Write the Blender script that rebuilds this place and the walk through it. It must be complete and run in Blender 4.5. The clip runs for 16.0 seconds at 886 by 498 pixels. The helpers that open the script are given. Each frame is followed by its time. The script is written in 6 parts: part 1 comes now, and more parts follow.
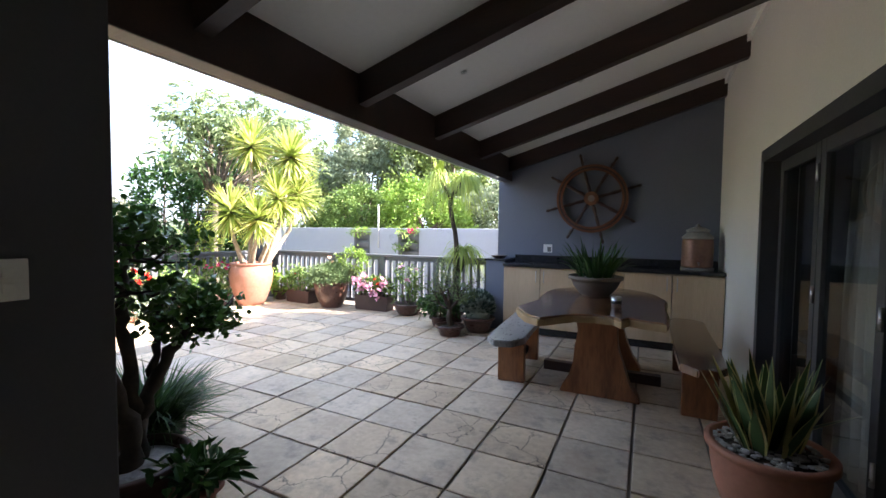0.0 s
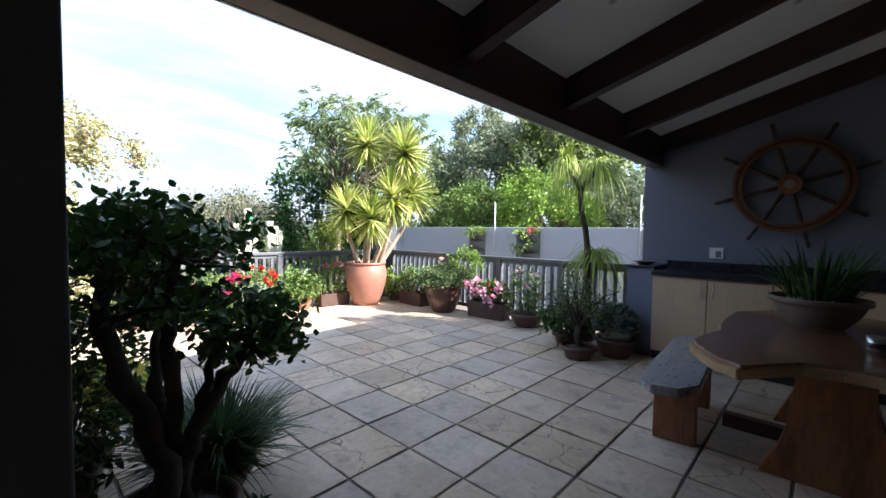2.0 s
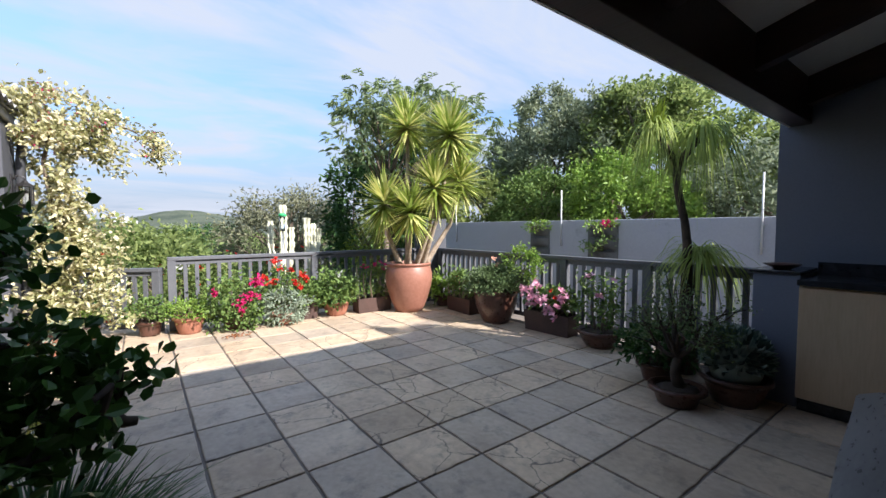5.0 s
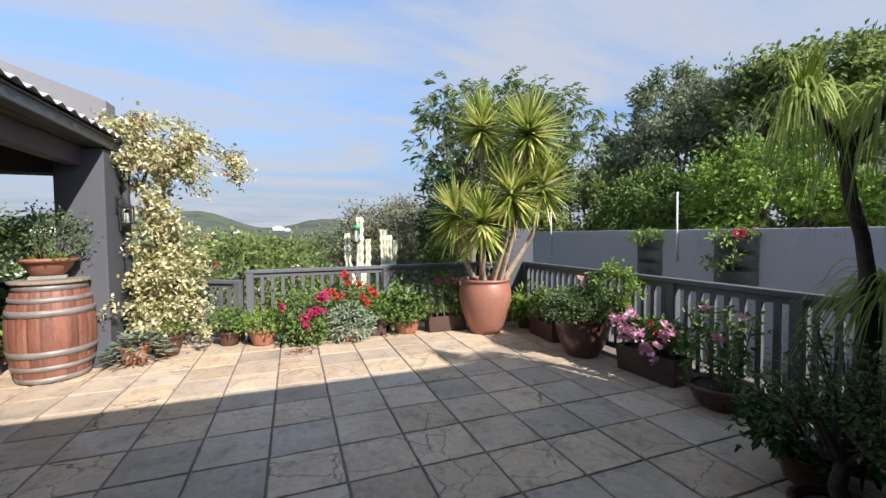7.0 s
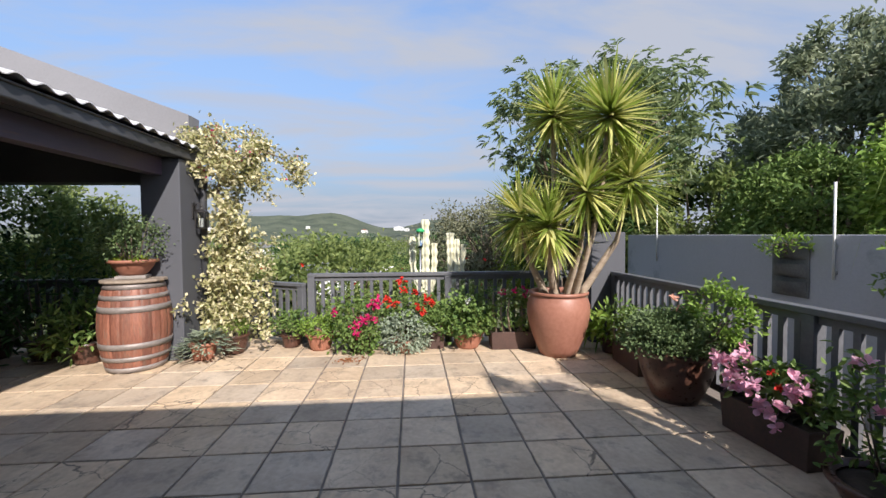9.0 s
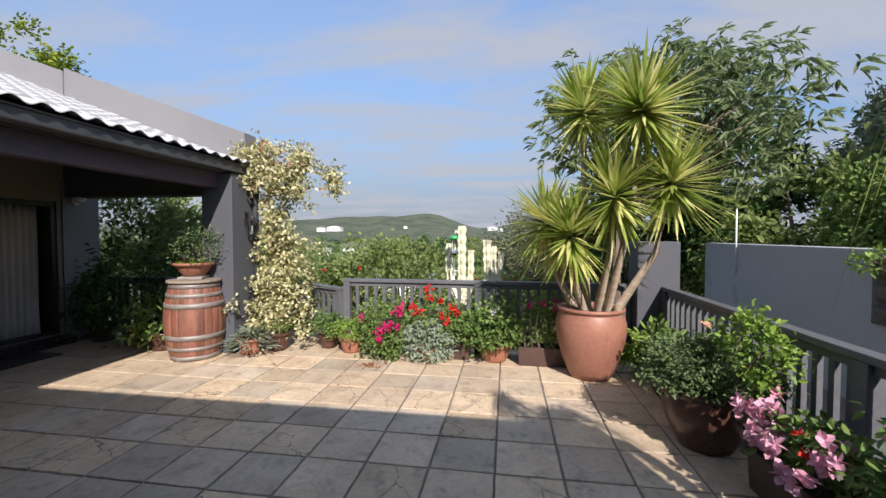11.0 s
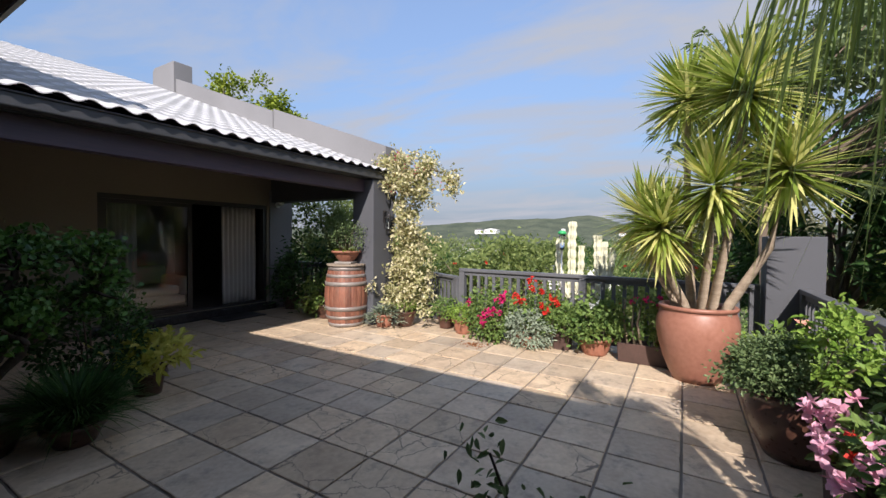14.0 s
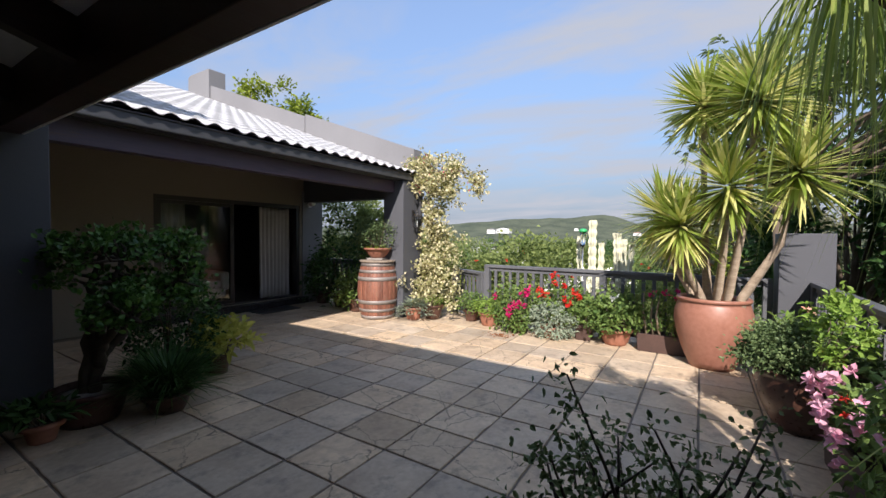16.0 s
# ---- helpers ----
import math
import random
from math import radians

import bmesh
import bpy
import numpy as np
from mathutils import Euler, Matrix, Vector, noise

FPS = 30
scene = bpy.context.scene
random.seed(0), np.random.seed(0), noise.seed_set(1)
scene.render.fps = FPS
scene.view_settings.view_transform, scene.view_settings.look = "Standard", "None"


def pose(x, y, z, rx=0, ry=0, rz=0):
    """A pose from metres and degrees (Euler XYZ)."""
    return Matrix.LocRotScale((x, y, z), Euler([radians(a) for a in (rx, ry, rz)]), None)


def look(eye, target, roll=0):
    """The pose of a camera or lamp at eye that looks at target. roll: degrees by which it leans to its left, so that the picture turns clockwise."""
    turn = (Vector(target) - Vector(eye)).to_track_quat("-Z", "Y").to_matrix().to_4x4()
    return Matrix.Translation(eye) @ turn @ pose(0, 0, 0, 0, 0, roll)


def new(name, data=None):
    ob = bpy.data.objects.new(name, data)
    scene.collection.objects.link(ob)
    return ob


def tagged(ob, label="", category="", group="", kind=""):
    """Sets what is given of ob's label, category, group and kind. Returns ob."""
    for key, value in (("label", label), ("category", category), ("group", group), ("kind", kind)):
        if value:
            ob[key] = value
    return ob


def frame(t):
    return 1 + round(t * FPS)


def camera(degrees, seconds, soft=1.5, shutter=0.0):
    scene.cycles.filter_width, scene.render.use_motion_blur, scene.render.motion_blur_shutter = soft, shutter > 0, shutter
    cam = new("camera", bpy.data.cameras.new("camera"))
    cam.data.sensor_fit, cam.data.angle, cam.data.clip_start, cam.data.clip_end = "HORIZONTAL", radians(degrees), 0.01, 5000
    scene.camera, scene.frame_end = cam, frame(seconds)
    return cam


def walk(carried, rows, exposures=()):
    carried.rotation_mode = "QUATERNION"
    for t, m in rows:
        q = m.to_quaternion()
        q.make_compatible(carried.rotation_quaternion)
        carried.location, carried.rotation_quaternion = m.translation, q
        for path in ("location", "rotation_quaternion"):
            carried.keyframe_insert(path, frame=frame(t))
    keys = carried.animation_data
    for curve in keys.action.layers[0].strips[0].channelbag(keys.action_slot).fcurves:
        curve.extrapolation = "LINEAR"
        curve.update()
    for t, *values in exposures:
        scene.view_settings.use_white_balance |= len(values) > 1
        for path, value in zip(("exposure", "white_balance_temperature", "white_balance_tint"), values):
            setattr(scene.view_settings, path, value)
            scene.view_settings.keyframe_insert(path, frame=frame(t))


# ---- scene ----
cam = camera(95.0, 16.0)
# seconds, eye, target, roll
PATH = [
    (0, (-0.042, 0.229, 1.34), (-0.935, 2.016, 1.255), 0.6),
    (0.5, (-0.1, 0.369, 1.338), (-1.113, 2.092, 1.254), 0.6),
    (1, (-0.188, 0.546, 1.338), (-1.343, 2.177, 1.251), 0.7),
    (1.5, (-0.276, 0.719, 1.359), (-1.545, 2.263, 1.273), 0.6),
    (2, (-0.444, 0.879, 1.321), (-1.812, 2.335, 1.232), 0.7),
    (2.5, (-0.577, 1.035, 1.288), (-2.009, 2.428, 1.197), 0.6),
    (3, (-0.695, 1.187, 1.227), (-2.164, 2.542, 1.141), 0.7),
    (3.2, (-0.742, 1.247, 1.207), (-2.218, 2.595, 1.13), 0.7),
    (5.3, (-0.999, 1.952, 1.3), (-2.636, 3.096, 1.197), -0.4),
    (5.5, (-1.01, 2.032, 1.301), (-2.674, 3.136, 1.205), -0.5),
    (6, (-1.046, 2.242, 1.34), (-2.779, 3.237, 1.254), -0.6),
    (6.5, (-1.155, 2.456, 1.364), (-2.959, 3.316, 1.278), -0.6),
    (7, (-1.249, 2.681, 1.383), (-3.124, 3.374, 1.308), -0.6),
    (7.5, (-1.325, 2.884, 1.408), (-3.252, 3.414, 1.34), -0.5),
    (8, (-1.476, 3.076, 1.408), (-3.44, 3.448, 1.336), -0.4),
    (8.5, (-1.599, 3.249, 1.429), (-3.582, 3.502, 1.358), -0.4),
    (9, (-1.666, 3.467, 1.431), (-3.659, 3.618, 1.361), -0.4),
    (9.2, (-1.689, 3.551, 1.449), (-3.684, 3.666, 1.376), -0.4),
    (11.3, (-1.845, 4.405, 1.525), (-3.809, 4.03, 1.453), -0.0),
    (11.5, (-1.872, 4.47, 1.513), (-3.827, 4.054, 1.437), -0.0),
    (12, (-1.916, 4.615, 1.503), (-3.837, 4.064, 1.433), 0.2),
    (12.5, (-1.896, 4.775, 1.486), (-3.767, 4.069, 1.422), 0.1),
    (13, (-1.808, 4.946, 1.448), (-3.627, 4.117, 1.394), 0.3),
    (13.5, (-1.685, 5.016, 1.424), (-3.448, 4.073, 1.371), 0.5),
    (14, (-1.559, 5.077, 1.413), (-3.277, 4.055, 1.355), 0.5),
    (14.5, (-1.447, 5.117, 1.392), (-3.154, 4.077, 1.335), 0.5),
    (15, (-1.335, 5.146, 1.386), (-3.029, 4.086, 1.327), 0.4),
    (15.5, (-1.232, 5.116, 1.379), (-2.93, 4.062, 1.319), 0.4),
    (16, (-1.104, 5.073, 1.381), (-2.792, 4.002, 1.321), 0.5),
]
walk(cam, [(t, look(eye, target, roll)) for t, eye, target, roll in PATH],
     [(0, 3.5, 6750, 17), (1.0, 3.05, 6700, 17), (2.0, 2.4, 6400, 16), (3.0, 1.96, 6450, 16), (5.5, 1.5, 6450, 15), (7.0, 1.23, 6600, 15), (9.0, 1.1, 6720, 16), (11.5, 0.99, 6750, 16), (14.5, 1.05, 6800, 17), (16, 1.13, 6800, 17)])

# ---- light ----
SUN_AZ, SUN_EL = radians(22), radians(36)   # from +x towards +y
sun = new("sun", bpy.data.lights.new("sun", "SUN"))
sun.data.energy, sun.data.angle, sun.data.color = 3.4, radians(0.6), (1.0, 0.97, 0.92)
sun_way = Vector((math.cos(SUN_AZ) * math.cos(SUN_EL), math.sin(SUN_AZ) * math.cos(SUN_EL), math.sin(SUN_EL)))
sun.rotation_mode = "QUATERNION"
sun.rotation_quaternion = sun_way.to_track_quat("Z", "Y")

world = bpy.data.worlds.new("sky")
scene.world = world
world.use_nodes = True
wn, wl = world.node_tree.nodes, world.node_tree.links
sky = wn.new("ShaderNodeTexSky")
sky.sky_type, sky.sun_disc = "NISHITA", False
sky.sun_elevation, sky.sun_rotation = SUN_EL, radians(90) - SUN_AZ
sky.air_density, sky.dust_density, sky.ozone_density = 1.0, 0.3, 1.4
wtc = wn.new("ShaderNodeTexCoord")
wsep = wn.new("ShaderNodeSeparateXYZ")
wl.new(wtc.outputs["Generated"], wsep.inputs[0])
# thin cloud sheets: the direction laid out on a flat layer overhead
wadd = wn.new("ShaderNodeMath"); wadd.operation = "ADD"; wadd.inputs[1].default_value = 0.12
wmax = wn.new("ShaderNodeMath"); wmax.operation = "MAXIMUM"; wmax.inputs[1].default_value = 0.02
wl.new(wsep.outputs["Z"], wmax.inputs[0]); wl.new(wmax.outputs[0], wadd.inputs[0])
wdiv = wn.new("ShaderNodeVectorMath"); wdiv.operation = "DIVIDE"
wcom = wn.new("ShaderNodeCombineXYZ")
for k in "XYZ":
    wl.new(wadd.outputs[0], wcom.inputs[k])
wl.new(wtc.outputs["Generated"], wdiv.inputs[0]); wl.new(wcom.outputs[0], wdiv.inputs[1])
wmap = wn.new("ShaderNodeMapping"); wmap.inputs["Rotation"].default_value = (0, 0, radians(12)); wmap.inputs["Scale"].default_value = (1.3, 0.62, 0.0)
wl.new(wdiv.outputs[0], wmap.inputs[0])
wno = wn.new("ShaderNodeTexNoise"); wno.inputs["Scale"].default_value = 1.1; wno.inputs["Detail"].default_value = 9; wno.inputs["Roughness"].default_value = 0.58; wno.inputs["Distortion"].default_value = 0.5
wl.new(wmap.outputs[0], wno.inputs["Vector"])
wramp = wn.new("ShaderNodeValToRGB")
wramp.color_ramp.elements[0].position, wramp.color_ramp.elements[0].color = 0.41, (0, 0, 0, 1)
wramp.color_ramp.elements[1].position, wramp.color_ramp.elements[1].color = 0.62, (0.9, 0.9, 0.9, 1)
wl.new(wno.outputs["Fac"], wramp.inputs[0])
whz = wn.new("ShaderNodeMapRange"); whz.inputs[1].default_value = 0.0; whz.inputs[2].default_value = 0.55; whz.inputs[3].default_value = 0.95; whz.inputs[4].default_value = 0.0
wl.new(wsep.outputs["Z"], whz.inputs[0])
wmix = wn.new("ShaderNodeMix"); wmix.data_type = "RGBA"
wmix.inputs[7].default_value = (1.95, 2.17, 2.48, 1)
wl.new(wramp.outputs[0], wmix.inputs[0])
whm = wn.new("ShaderNodeMix"); whm.data_type = "RGBA"; whm.inputs[7].default_value = (0.22, 0.60, 1.32, 1)
wl.new(whz.outputs[0], whm.inputs[0]); wl.new(sky.outputs[0], whm.inputs[6]); 
# pale haze low over the horizon
whl = wn.new("ShaderNodeMapRange"); whl.inputs[1].default_value = 0.0; whl.inputs[2].default_value = 0.2; whl.inputs[3].default_value = 0.75; whl.inputs[4].default_value = 0.0
wl.new(wsep.outputs["Z"], whl.inputs[0])
wlo = wn.new("ShaderNodeMix"); wlo.data_type = "RGBA"; wlo.inputs[7].default_value = (1.6, 1.84, 2.15, 1)
wl.new(whl.outputs[0], wlo.inputs[0]); wl.new(whm.outputs[2], wlo.inputs[6])
wl.new(wlo.outputs[2], wmix.inputs[6])
wbg = wn["Background"]
wbg.inputs["Strength"].default_value = 0.125
wl.new(wmix.outputs[2], wbg.inputs["Color"])

# ---- materials ----
def ramp2(nt, fac, a, b, p0=0.3, p1=0.7):
    r = nt.nodes.new("ShaderNodeValToRGB")
    r.color_ramp.elements[0].position, r.color_ramp.elements[0].color = p0, (*a, 1)
    r.color_ramp.elements[1].position, r.color_ramp.elements[1].color = p1, (*b, 1)
    nt.links.new(fac, r.inputs[0])
    return r.outputs[0]


def surface(name, a, b, rough=0.6, metal=0.0, big=1.5, fine=40.0, bump=0.15, vary=0.0, stretch=(1, 1, 1), local=False, spec=0.5, dirt=None, dirt_at=0.62):
    """A procedural surface: colours a to b over large blotches, fine grain, relief, and a shift from piece to piece."""
    m = bpy.data.materials.new(name)
    m.use_nodes = True
    nt, p = m.node_tree, m.node_tree.nodes["Principled BSDF"]
    if local:
        co = nt.nodes.new("ShaderNodeTexCoord").outputs["Object"]
    else:
        co = nt.nodes.new("ShaderNodeNewGeometry").outputs["Position"]
    mp = nt.nodes.new("ShaderNodeMapping"); mp.inputs["Scale"].default_value = stretch
    nt.links.new(co, mp.inputs[0])
    if vary:
        oi = nt.nodes.new("ShaderNodeObjectInfo")
        ml = nt.nodes.new("ShaderNodeMath"); ml.operation = "MULTIPLY"; ml.inputs[1].default_value = 37.0
        nt.links.new(oi.outputs["Random"], ml.inputs[0])
        cb = nt.nodes.new("ShaderNodeCombineXYZ")
        nt.links.new(ml.outputs[0], cb.inputs[0]); nt.links.new(ml.outputs[0], cb.inputs[1])
        nt.links.new(cb.outputs[0], mp.inputs["Location"])
    n1 = nt.nodes.new("ShaderNodeTexNoise"); n1.inputs["Scale"].default_value = big; n1.inputs["Detail"].default_value = 5
    n2 = nt.nodes.new("ShaderNodeTexNoise"); n2.inputs["Scale"].default_value = fine; n2.inputs["Detail"].default_value = 6
    for n in (n1, n2):
        nt.links.new(mp.outputs[0], n.inputs["Vector"])
    mixf = nt.nodes.new("ShaderNodeMix"); mixf.inputs[0].default_value = 0.4
    nt.links.new(n1.outputs["Fac"], mixf.inputs[2]); nt.links.new(n2.outputs["Fac"], mixf.inputs[3])
    col = ramp2(nt, mixf.outputs[0], a, b, 0.36, 0.64)
    if dirt:
        n3 = nt.nodes.new("ShaderNodeTexNoise"); n3.inputs["Scale"].default_value = big * 2.3; n3.inputs["Detail"].default_value = 8; n3.inputs["Roughness"].default_value = 0.7
        nt.links.new(mp.outputs[0], n3.inputs["Vector"])
        k = ramp2(nt, n3.outputs["Fac"], (0, 0, 0), (0.75, 0.75, 0.75), dirt_at - 0.06, dirt_at + 0.08)
        dm = nt.nodes.new("ShaderNodeMix"); dm.data_type = "RGBA"; dm.inputs[7].default_value = (*dirt, 1)
        nt.links.new(k, dm.inputs[0]); nt.links.new(col, dm.inputs[6])
        col = dm.outputs[2]
    if vary:
        hs = nt.nodes.new("ShaderNodeHueSaturation")
        mr = nt.nodes.new("ShaderNodeMapRange"); mr.inputs[3].default_value = 1 - vary; mr.inputs[4].default_value = 1 + vary
        nt.links.new(oi.outputs["Random"], mr.inputs[0]); nt.links.new(mr.outputs[0], hs.inputs["Value"])
        nt.links.new(col, hs.inputs["Color"])
        col = hs.outputs[0]
    nt.links.new(col, p.inputs["Base Color"])
    rr = nt.nodes.new("ShaderNodeMapRange"); rr.inputs[3].default_value = max(0.03, rough - 0.1); rr.inputs[4].default_value = min(1, rough + 0.1)
    nt.links.new(n2.outputs["Fac"], rr.inputs[0]); nt.links.new(rr.outputs[0], p.inputs["Roughness"])
    p.inputs["Metallic"].default_value = metal
    p.inputs["Specular IOR Level"].default_value = spec
    if bump:
        bp = nt.nodes.new("ShaderNodeBump"); bp.inputs["Strength"].default_value = bump; bp.inputs["Distance"].default_value = 0.01
        nt.links.new(mixf.outputs[0], bp.inputs["Height"]); nt.links.new(bp.outputs[0], p.inputs["Normal"])
    return m


def leaf_mat(name, a, b, rough=0.45, through_=0.3, edge=None):
    """Leaves: each island its own shade between a and b, letting some light through."""
    m = bpy.data.materials.new(name)
    m.use_nodes = True
    nt, p = m.node_tree, m.node_tree.nodes["Principled BSDF"]
    g = nt.nodes.new("ShaderNodeNewGeometry")
    n = nt.nodes.new("ShaderNodeTexNoise"); n.inputs["Scale"].default_value = 2.2; n.inputs["Detail"].default_value = 3
    nt.links.new(g.outputs["Position"], n.inputs["Vector"])
    mx = nt.nodes.new("ShaderNodeMix"); mx.inputs[0].default_value = 0.45
    nt.links.new(g.outputs["Random Per Island"], mx.inputs[2]); nt.links.new(n.outputs["Fac"], mx.inputs[3])
    col = ramp2(nt, mx.outputs[0], a, b, 0.2, 0.8)
    if edge:
        r = ramp2(nt, g.outputs["Random Per Island"], (0, 0, 0), (1, 1, 1), 0.55, 0.6)
        em = nt.nodes.new("ShaderNodeMix"); em.data_type = "RGBA"; em.inputs[7].default_value = (*edge, 1)
        nt.links.new(r, em.inputs[0]); nt.links.new(col, em.inputs[6])
        col = em.outputs[2]
    nt.links.new(col, p.inputs["Base Color"])
    p.inputs["Roughness"].default_value = rough
    p.inputs["Specular IOR Level"].default_value = 0.25
    tr = nt.nodes.new("ShaderNodeBsdfTranslucent")
    nt.links.new(col, tr.inputs[0])
    ms = nt.nodes.new("ShaderNodeMixShader"); ms.inputs[0].default_value = through_
    nt.links.new(p.outputs[0], ms.inputs[1]); nt.links.new(tr.outputs[0], ms.inputs[2])
    nt.links.new(ms.outputs[0], nt.nodes["Material Output"].inputs[0])
    return m


def glass_mat(name, tint=(0.9, 0.95, 0.95), rough=0.0):
    m = bpy.data.materials.new(name)
    m.use_nodes = True
    p = m.node_tree.nodes["Principled BSDF"]
    p.inputs["Base Color"].default_value = (*tint, 1)
    p.inputs["Transmission Weight"].default_value = 1.0
    p.inputs["Roughness"].default_value = rough
    p.inputs["IOR"].default_value = 1.45
    return m


def tile_mat():
    """Cast sandstone-look paving: warm and grey tiles mixed, cloudy stains, grain, hair cracks."""
    m = surface("stone_tile", (0.45, 0.358, 0.264), (0.645, 0.54, 0.408), rough=0.55, big=2.4, fine=24, bump=0.3, vary=0.15, dirt=(0.26, 0.222, 0.182), dirt_at=0.585, spec=0.4)
    nt, p = m.node_tree, m.node_tree.nodes["Principled BSDF"]
    col = p.inputs["Base Color"].links[0].from_socket
    oi = nt.nodes.new("ShaderNodeObjectInfo")
    geo = nt.nodes.new("ShaderNodeNewGeometry")
    # some tiles ochre, some grey
    hue = nt.nodes.new("ShaderNodeTexWhiteNoise"); hue.noise_dimensions = "1D"
    nt.links.new(oi.outputs["Random"], hue.inputs["W"])
    tint = ramp2(nt, hue.outputs["Value"], (0.90, 0.90, 0.91), (1.06, 0.98, 0.88), 0.15, 0.85)
    mt = nt.nodes.new("ShaderNodeMix"); mt.data_type = "RGBA"; mt.blend_type = "MULTIPLY"; mt.inputs[0].default_value = 1.0
    nt.links.new(col, mt.inputs[6]); nt.links.new(tint, mt.inputs[7])
    # rust-brown clouds
    n = nt.nodes.new("ShaderNodeTexNoise"); n.inputs["Scale"].default_value = 3.6; n.inputs["Detail"].default_value = 9; n.inputs["Roughness"].default_value = 0.65; n.inputs["Distortion"].default_value = 0.8
    nt.links.new(geo.outputs["Position"], n.inputs["Vector"])
    k = ramp2(nt, n.outputs["Fac"], (0, 0, 0), (0.5, 0.5, 0.5), 0.54, 0.70)
    m2 = nt.nodes.new("ShaderNodeMix"); m2.data_type = "RGBA"; m2.inputs[7].default_value = (0.37, 0.265, 0.185, 1)
    nt.links.new(k, m2.inputs[0]); nt.links.new(mt.outputs[2], m2.inputs[6])
    # hair cracks on some tiles
    v = nt.nodes.new("ShaderNodeTexVoronoi"); v.feature = "DISTANCE_TO_EDGE"; v.inputs["Scale"].default_value = 2.6
    wob = nt.nodes.new("ShaderNodeVectorMath"); wob.operation = "MULTIPLY_ADD"; wob.inputs[1].default_value = (0.22, 0.22, 0.0)
    nt.links.new(n.outputs["Color"], wob.inputs[0]); nt.links.new(geo.outputs["Position"], wob.inputs[2])
    nt.links.new(wob.outputs[0], v.inputs["Vector"])
    c = ramp2(nt, v.outputs["Distance"], (1, 1, 1), (0, 0, 0), 0.004, 0.009)
    gate = ramp2(nt, hue.outputs["Value"], (0, 0, 0), (0.8, 0.8, 0.8), 0.62, 0.66)
    cg = nt.nodes.new("ShaderNodeMath"); cg.operation = "MULTIPLY"
    nt.links.new(c, cg.inputs[0]); nt.links.new(gate, cg.inputs[1])
    m3 = nt.nodes.new("ShaderNodeMix"); m3.data_type = "RGBA"; m3.inputs[7].default_value = (0.08, 0.065, 0.055, 1)
    nt.links.new(cg.outputs[0], m3.inputs[0]); nt.links.new(m2.outputs[2], m3.inputs[6])
    nt.links.new(m3.outputs[2], p.inputs["Base Color"])
    return m


M_TILE = tile_mat()
M_JOINT = surface("tile_joint", (0.15, 0.127, 0.107), (0.235, 0.2, 0.168), rough=0.9, big=3, fine=60)
M_GREY = surface("grey_wall_paint", (0.072, 0.076, 0.087), (0.089, 0.093, 0.104), rough=0.75, big=0.8, fine=70, bump=0.12)
M_BLUE = surface("slate_blue_wall_paint", (0.13, 0.15, 0.195), (0.16, 0.18, 0.228), rough=0.7, big=0.7, fine=80, bump=0.1)
M_WHITE = surface("white_wall_paint", (0.70, 0.69, 0.66), (0.78, 0.77, 0.74), rough=0.7, big=0.6, fine=70, bump=0.1)
# cream paint, darkened in its colour for the verandah's shade
M_CREAMSHADE = surface("shade_darkened_cream", (0.189, 0.163, 0.126), (0.220, 0.192, 0.152), rough=0.75, big=0.6, fine=70, bump=0.1)
M_CEIL = surface("white_ceiling_board", (0.82, 0.82, 0.81), (0.87, 0.87, 0.86), rough=0.8, big=0.5, fine=30, bump=0.05)
M_BEAM = surface("dark_stained_timber", (0.022, 0.011, 0.009), (0.05, 0.022, 0.016), rough=0.45, big=2, fine=30, bump=0.25, stretch=(0.25, 2.5, 2.5))
M_PURPLE = surface("purple_brown_timber", (0.060, 0.045, 0.075), (0.105, 0.075, 0.105), rough=0.5, big=1.5, fine=30, bump=0.2, stretch=(0.2, 2, 2), dirt=(0.24, 0.12, 0.045), dirt_at=0.66)
M_DARKMETAL = surface("charcoal_metal", (0.045, 0.047, 0.052), (0.065, 0.067, 0.073), rough=0.45, big=2, fine=60, bump=0.05)
M_RAIL = surface("charcoal_painted_timber", (0.082, 0.086, 0.094), (0.127, 0.131, 0.141), rough=0.55, big=2, fine=40, bump=0.2)
M_ROOF = surface("white_roof_tile", (0.44, 0.446, 0.453), (0.535, 0.535, 0.535), rough=0.6, big=1.2, fine=30, bump=0.15, vary=0.05)
M_PARAPET = surface("pale_grey_plaster", (0.165, 0.166, 0.172), (0.20, 0.201, 0.208), rough=0.8, big=0.6, fine=50, bump=0.1)
M_CAB = surface("light_maple_board", (0.50, 0.36, 0.22), (0.60, 0.45, 0.29), rough=0.45, big=1.5, fine=25, bump=0.06, stretch=(4, 4, 0.4))
M_GRANITE = surface("black_granite", (0.012, 0.012, 0.014), (0.035, 0.035, 0.04), rough=0.2, big=20, fine=120, bump=0.0)
M_WOOD = surface("oiled_live_edge_wood", (0.14, 0.058, 0.027), (0.33, 0.165, 0.08), rough=0.2, big=2.0, fine=14, bump=0.08, spec=0.8, stretch=(3.2, 0.6, 1), dirt=(0.07, 0.03, 0.015), dirt_at=0.63)
M_WOOD.node_tree.nodes["Principled BSDF"].inputs["Coat Weight"].default_value = 0.7
M_WOOD.node_tree.nodes["Principled BSDF"].inputs["Coat Roughness"].default_value = 0.12
M_RIM = surface("aged_wheel_wood", (0.085, 0.03, 0.013), (0.20, 0.08, 0.035), rough=0.45, big=2.0, fine=14, bump=0.2, stretch=(2, 2, 2))
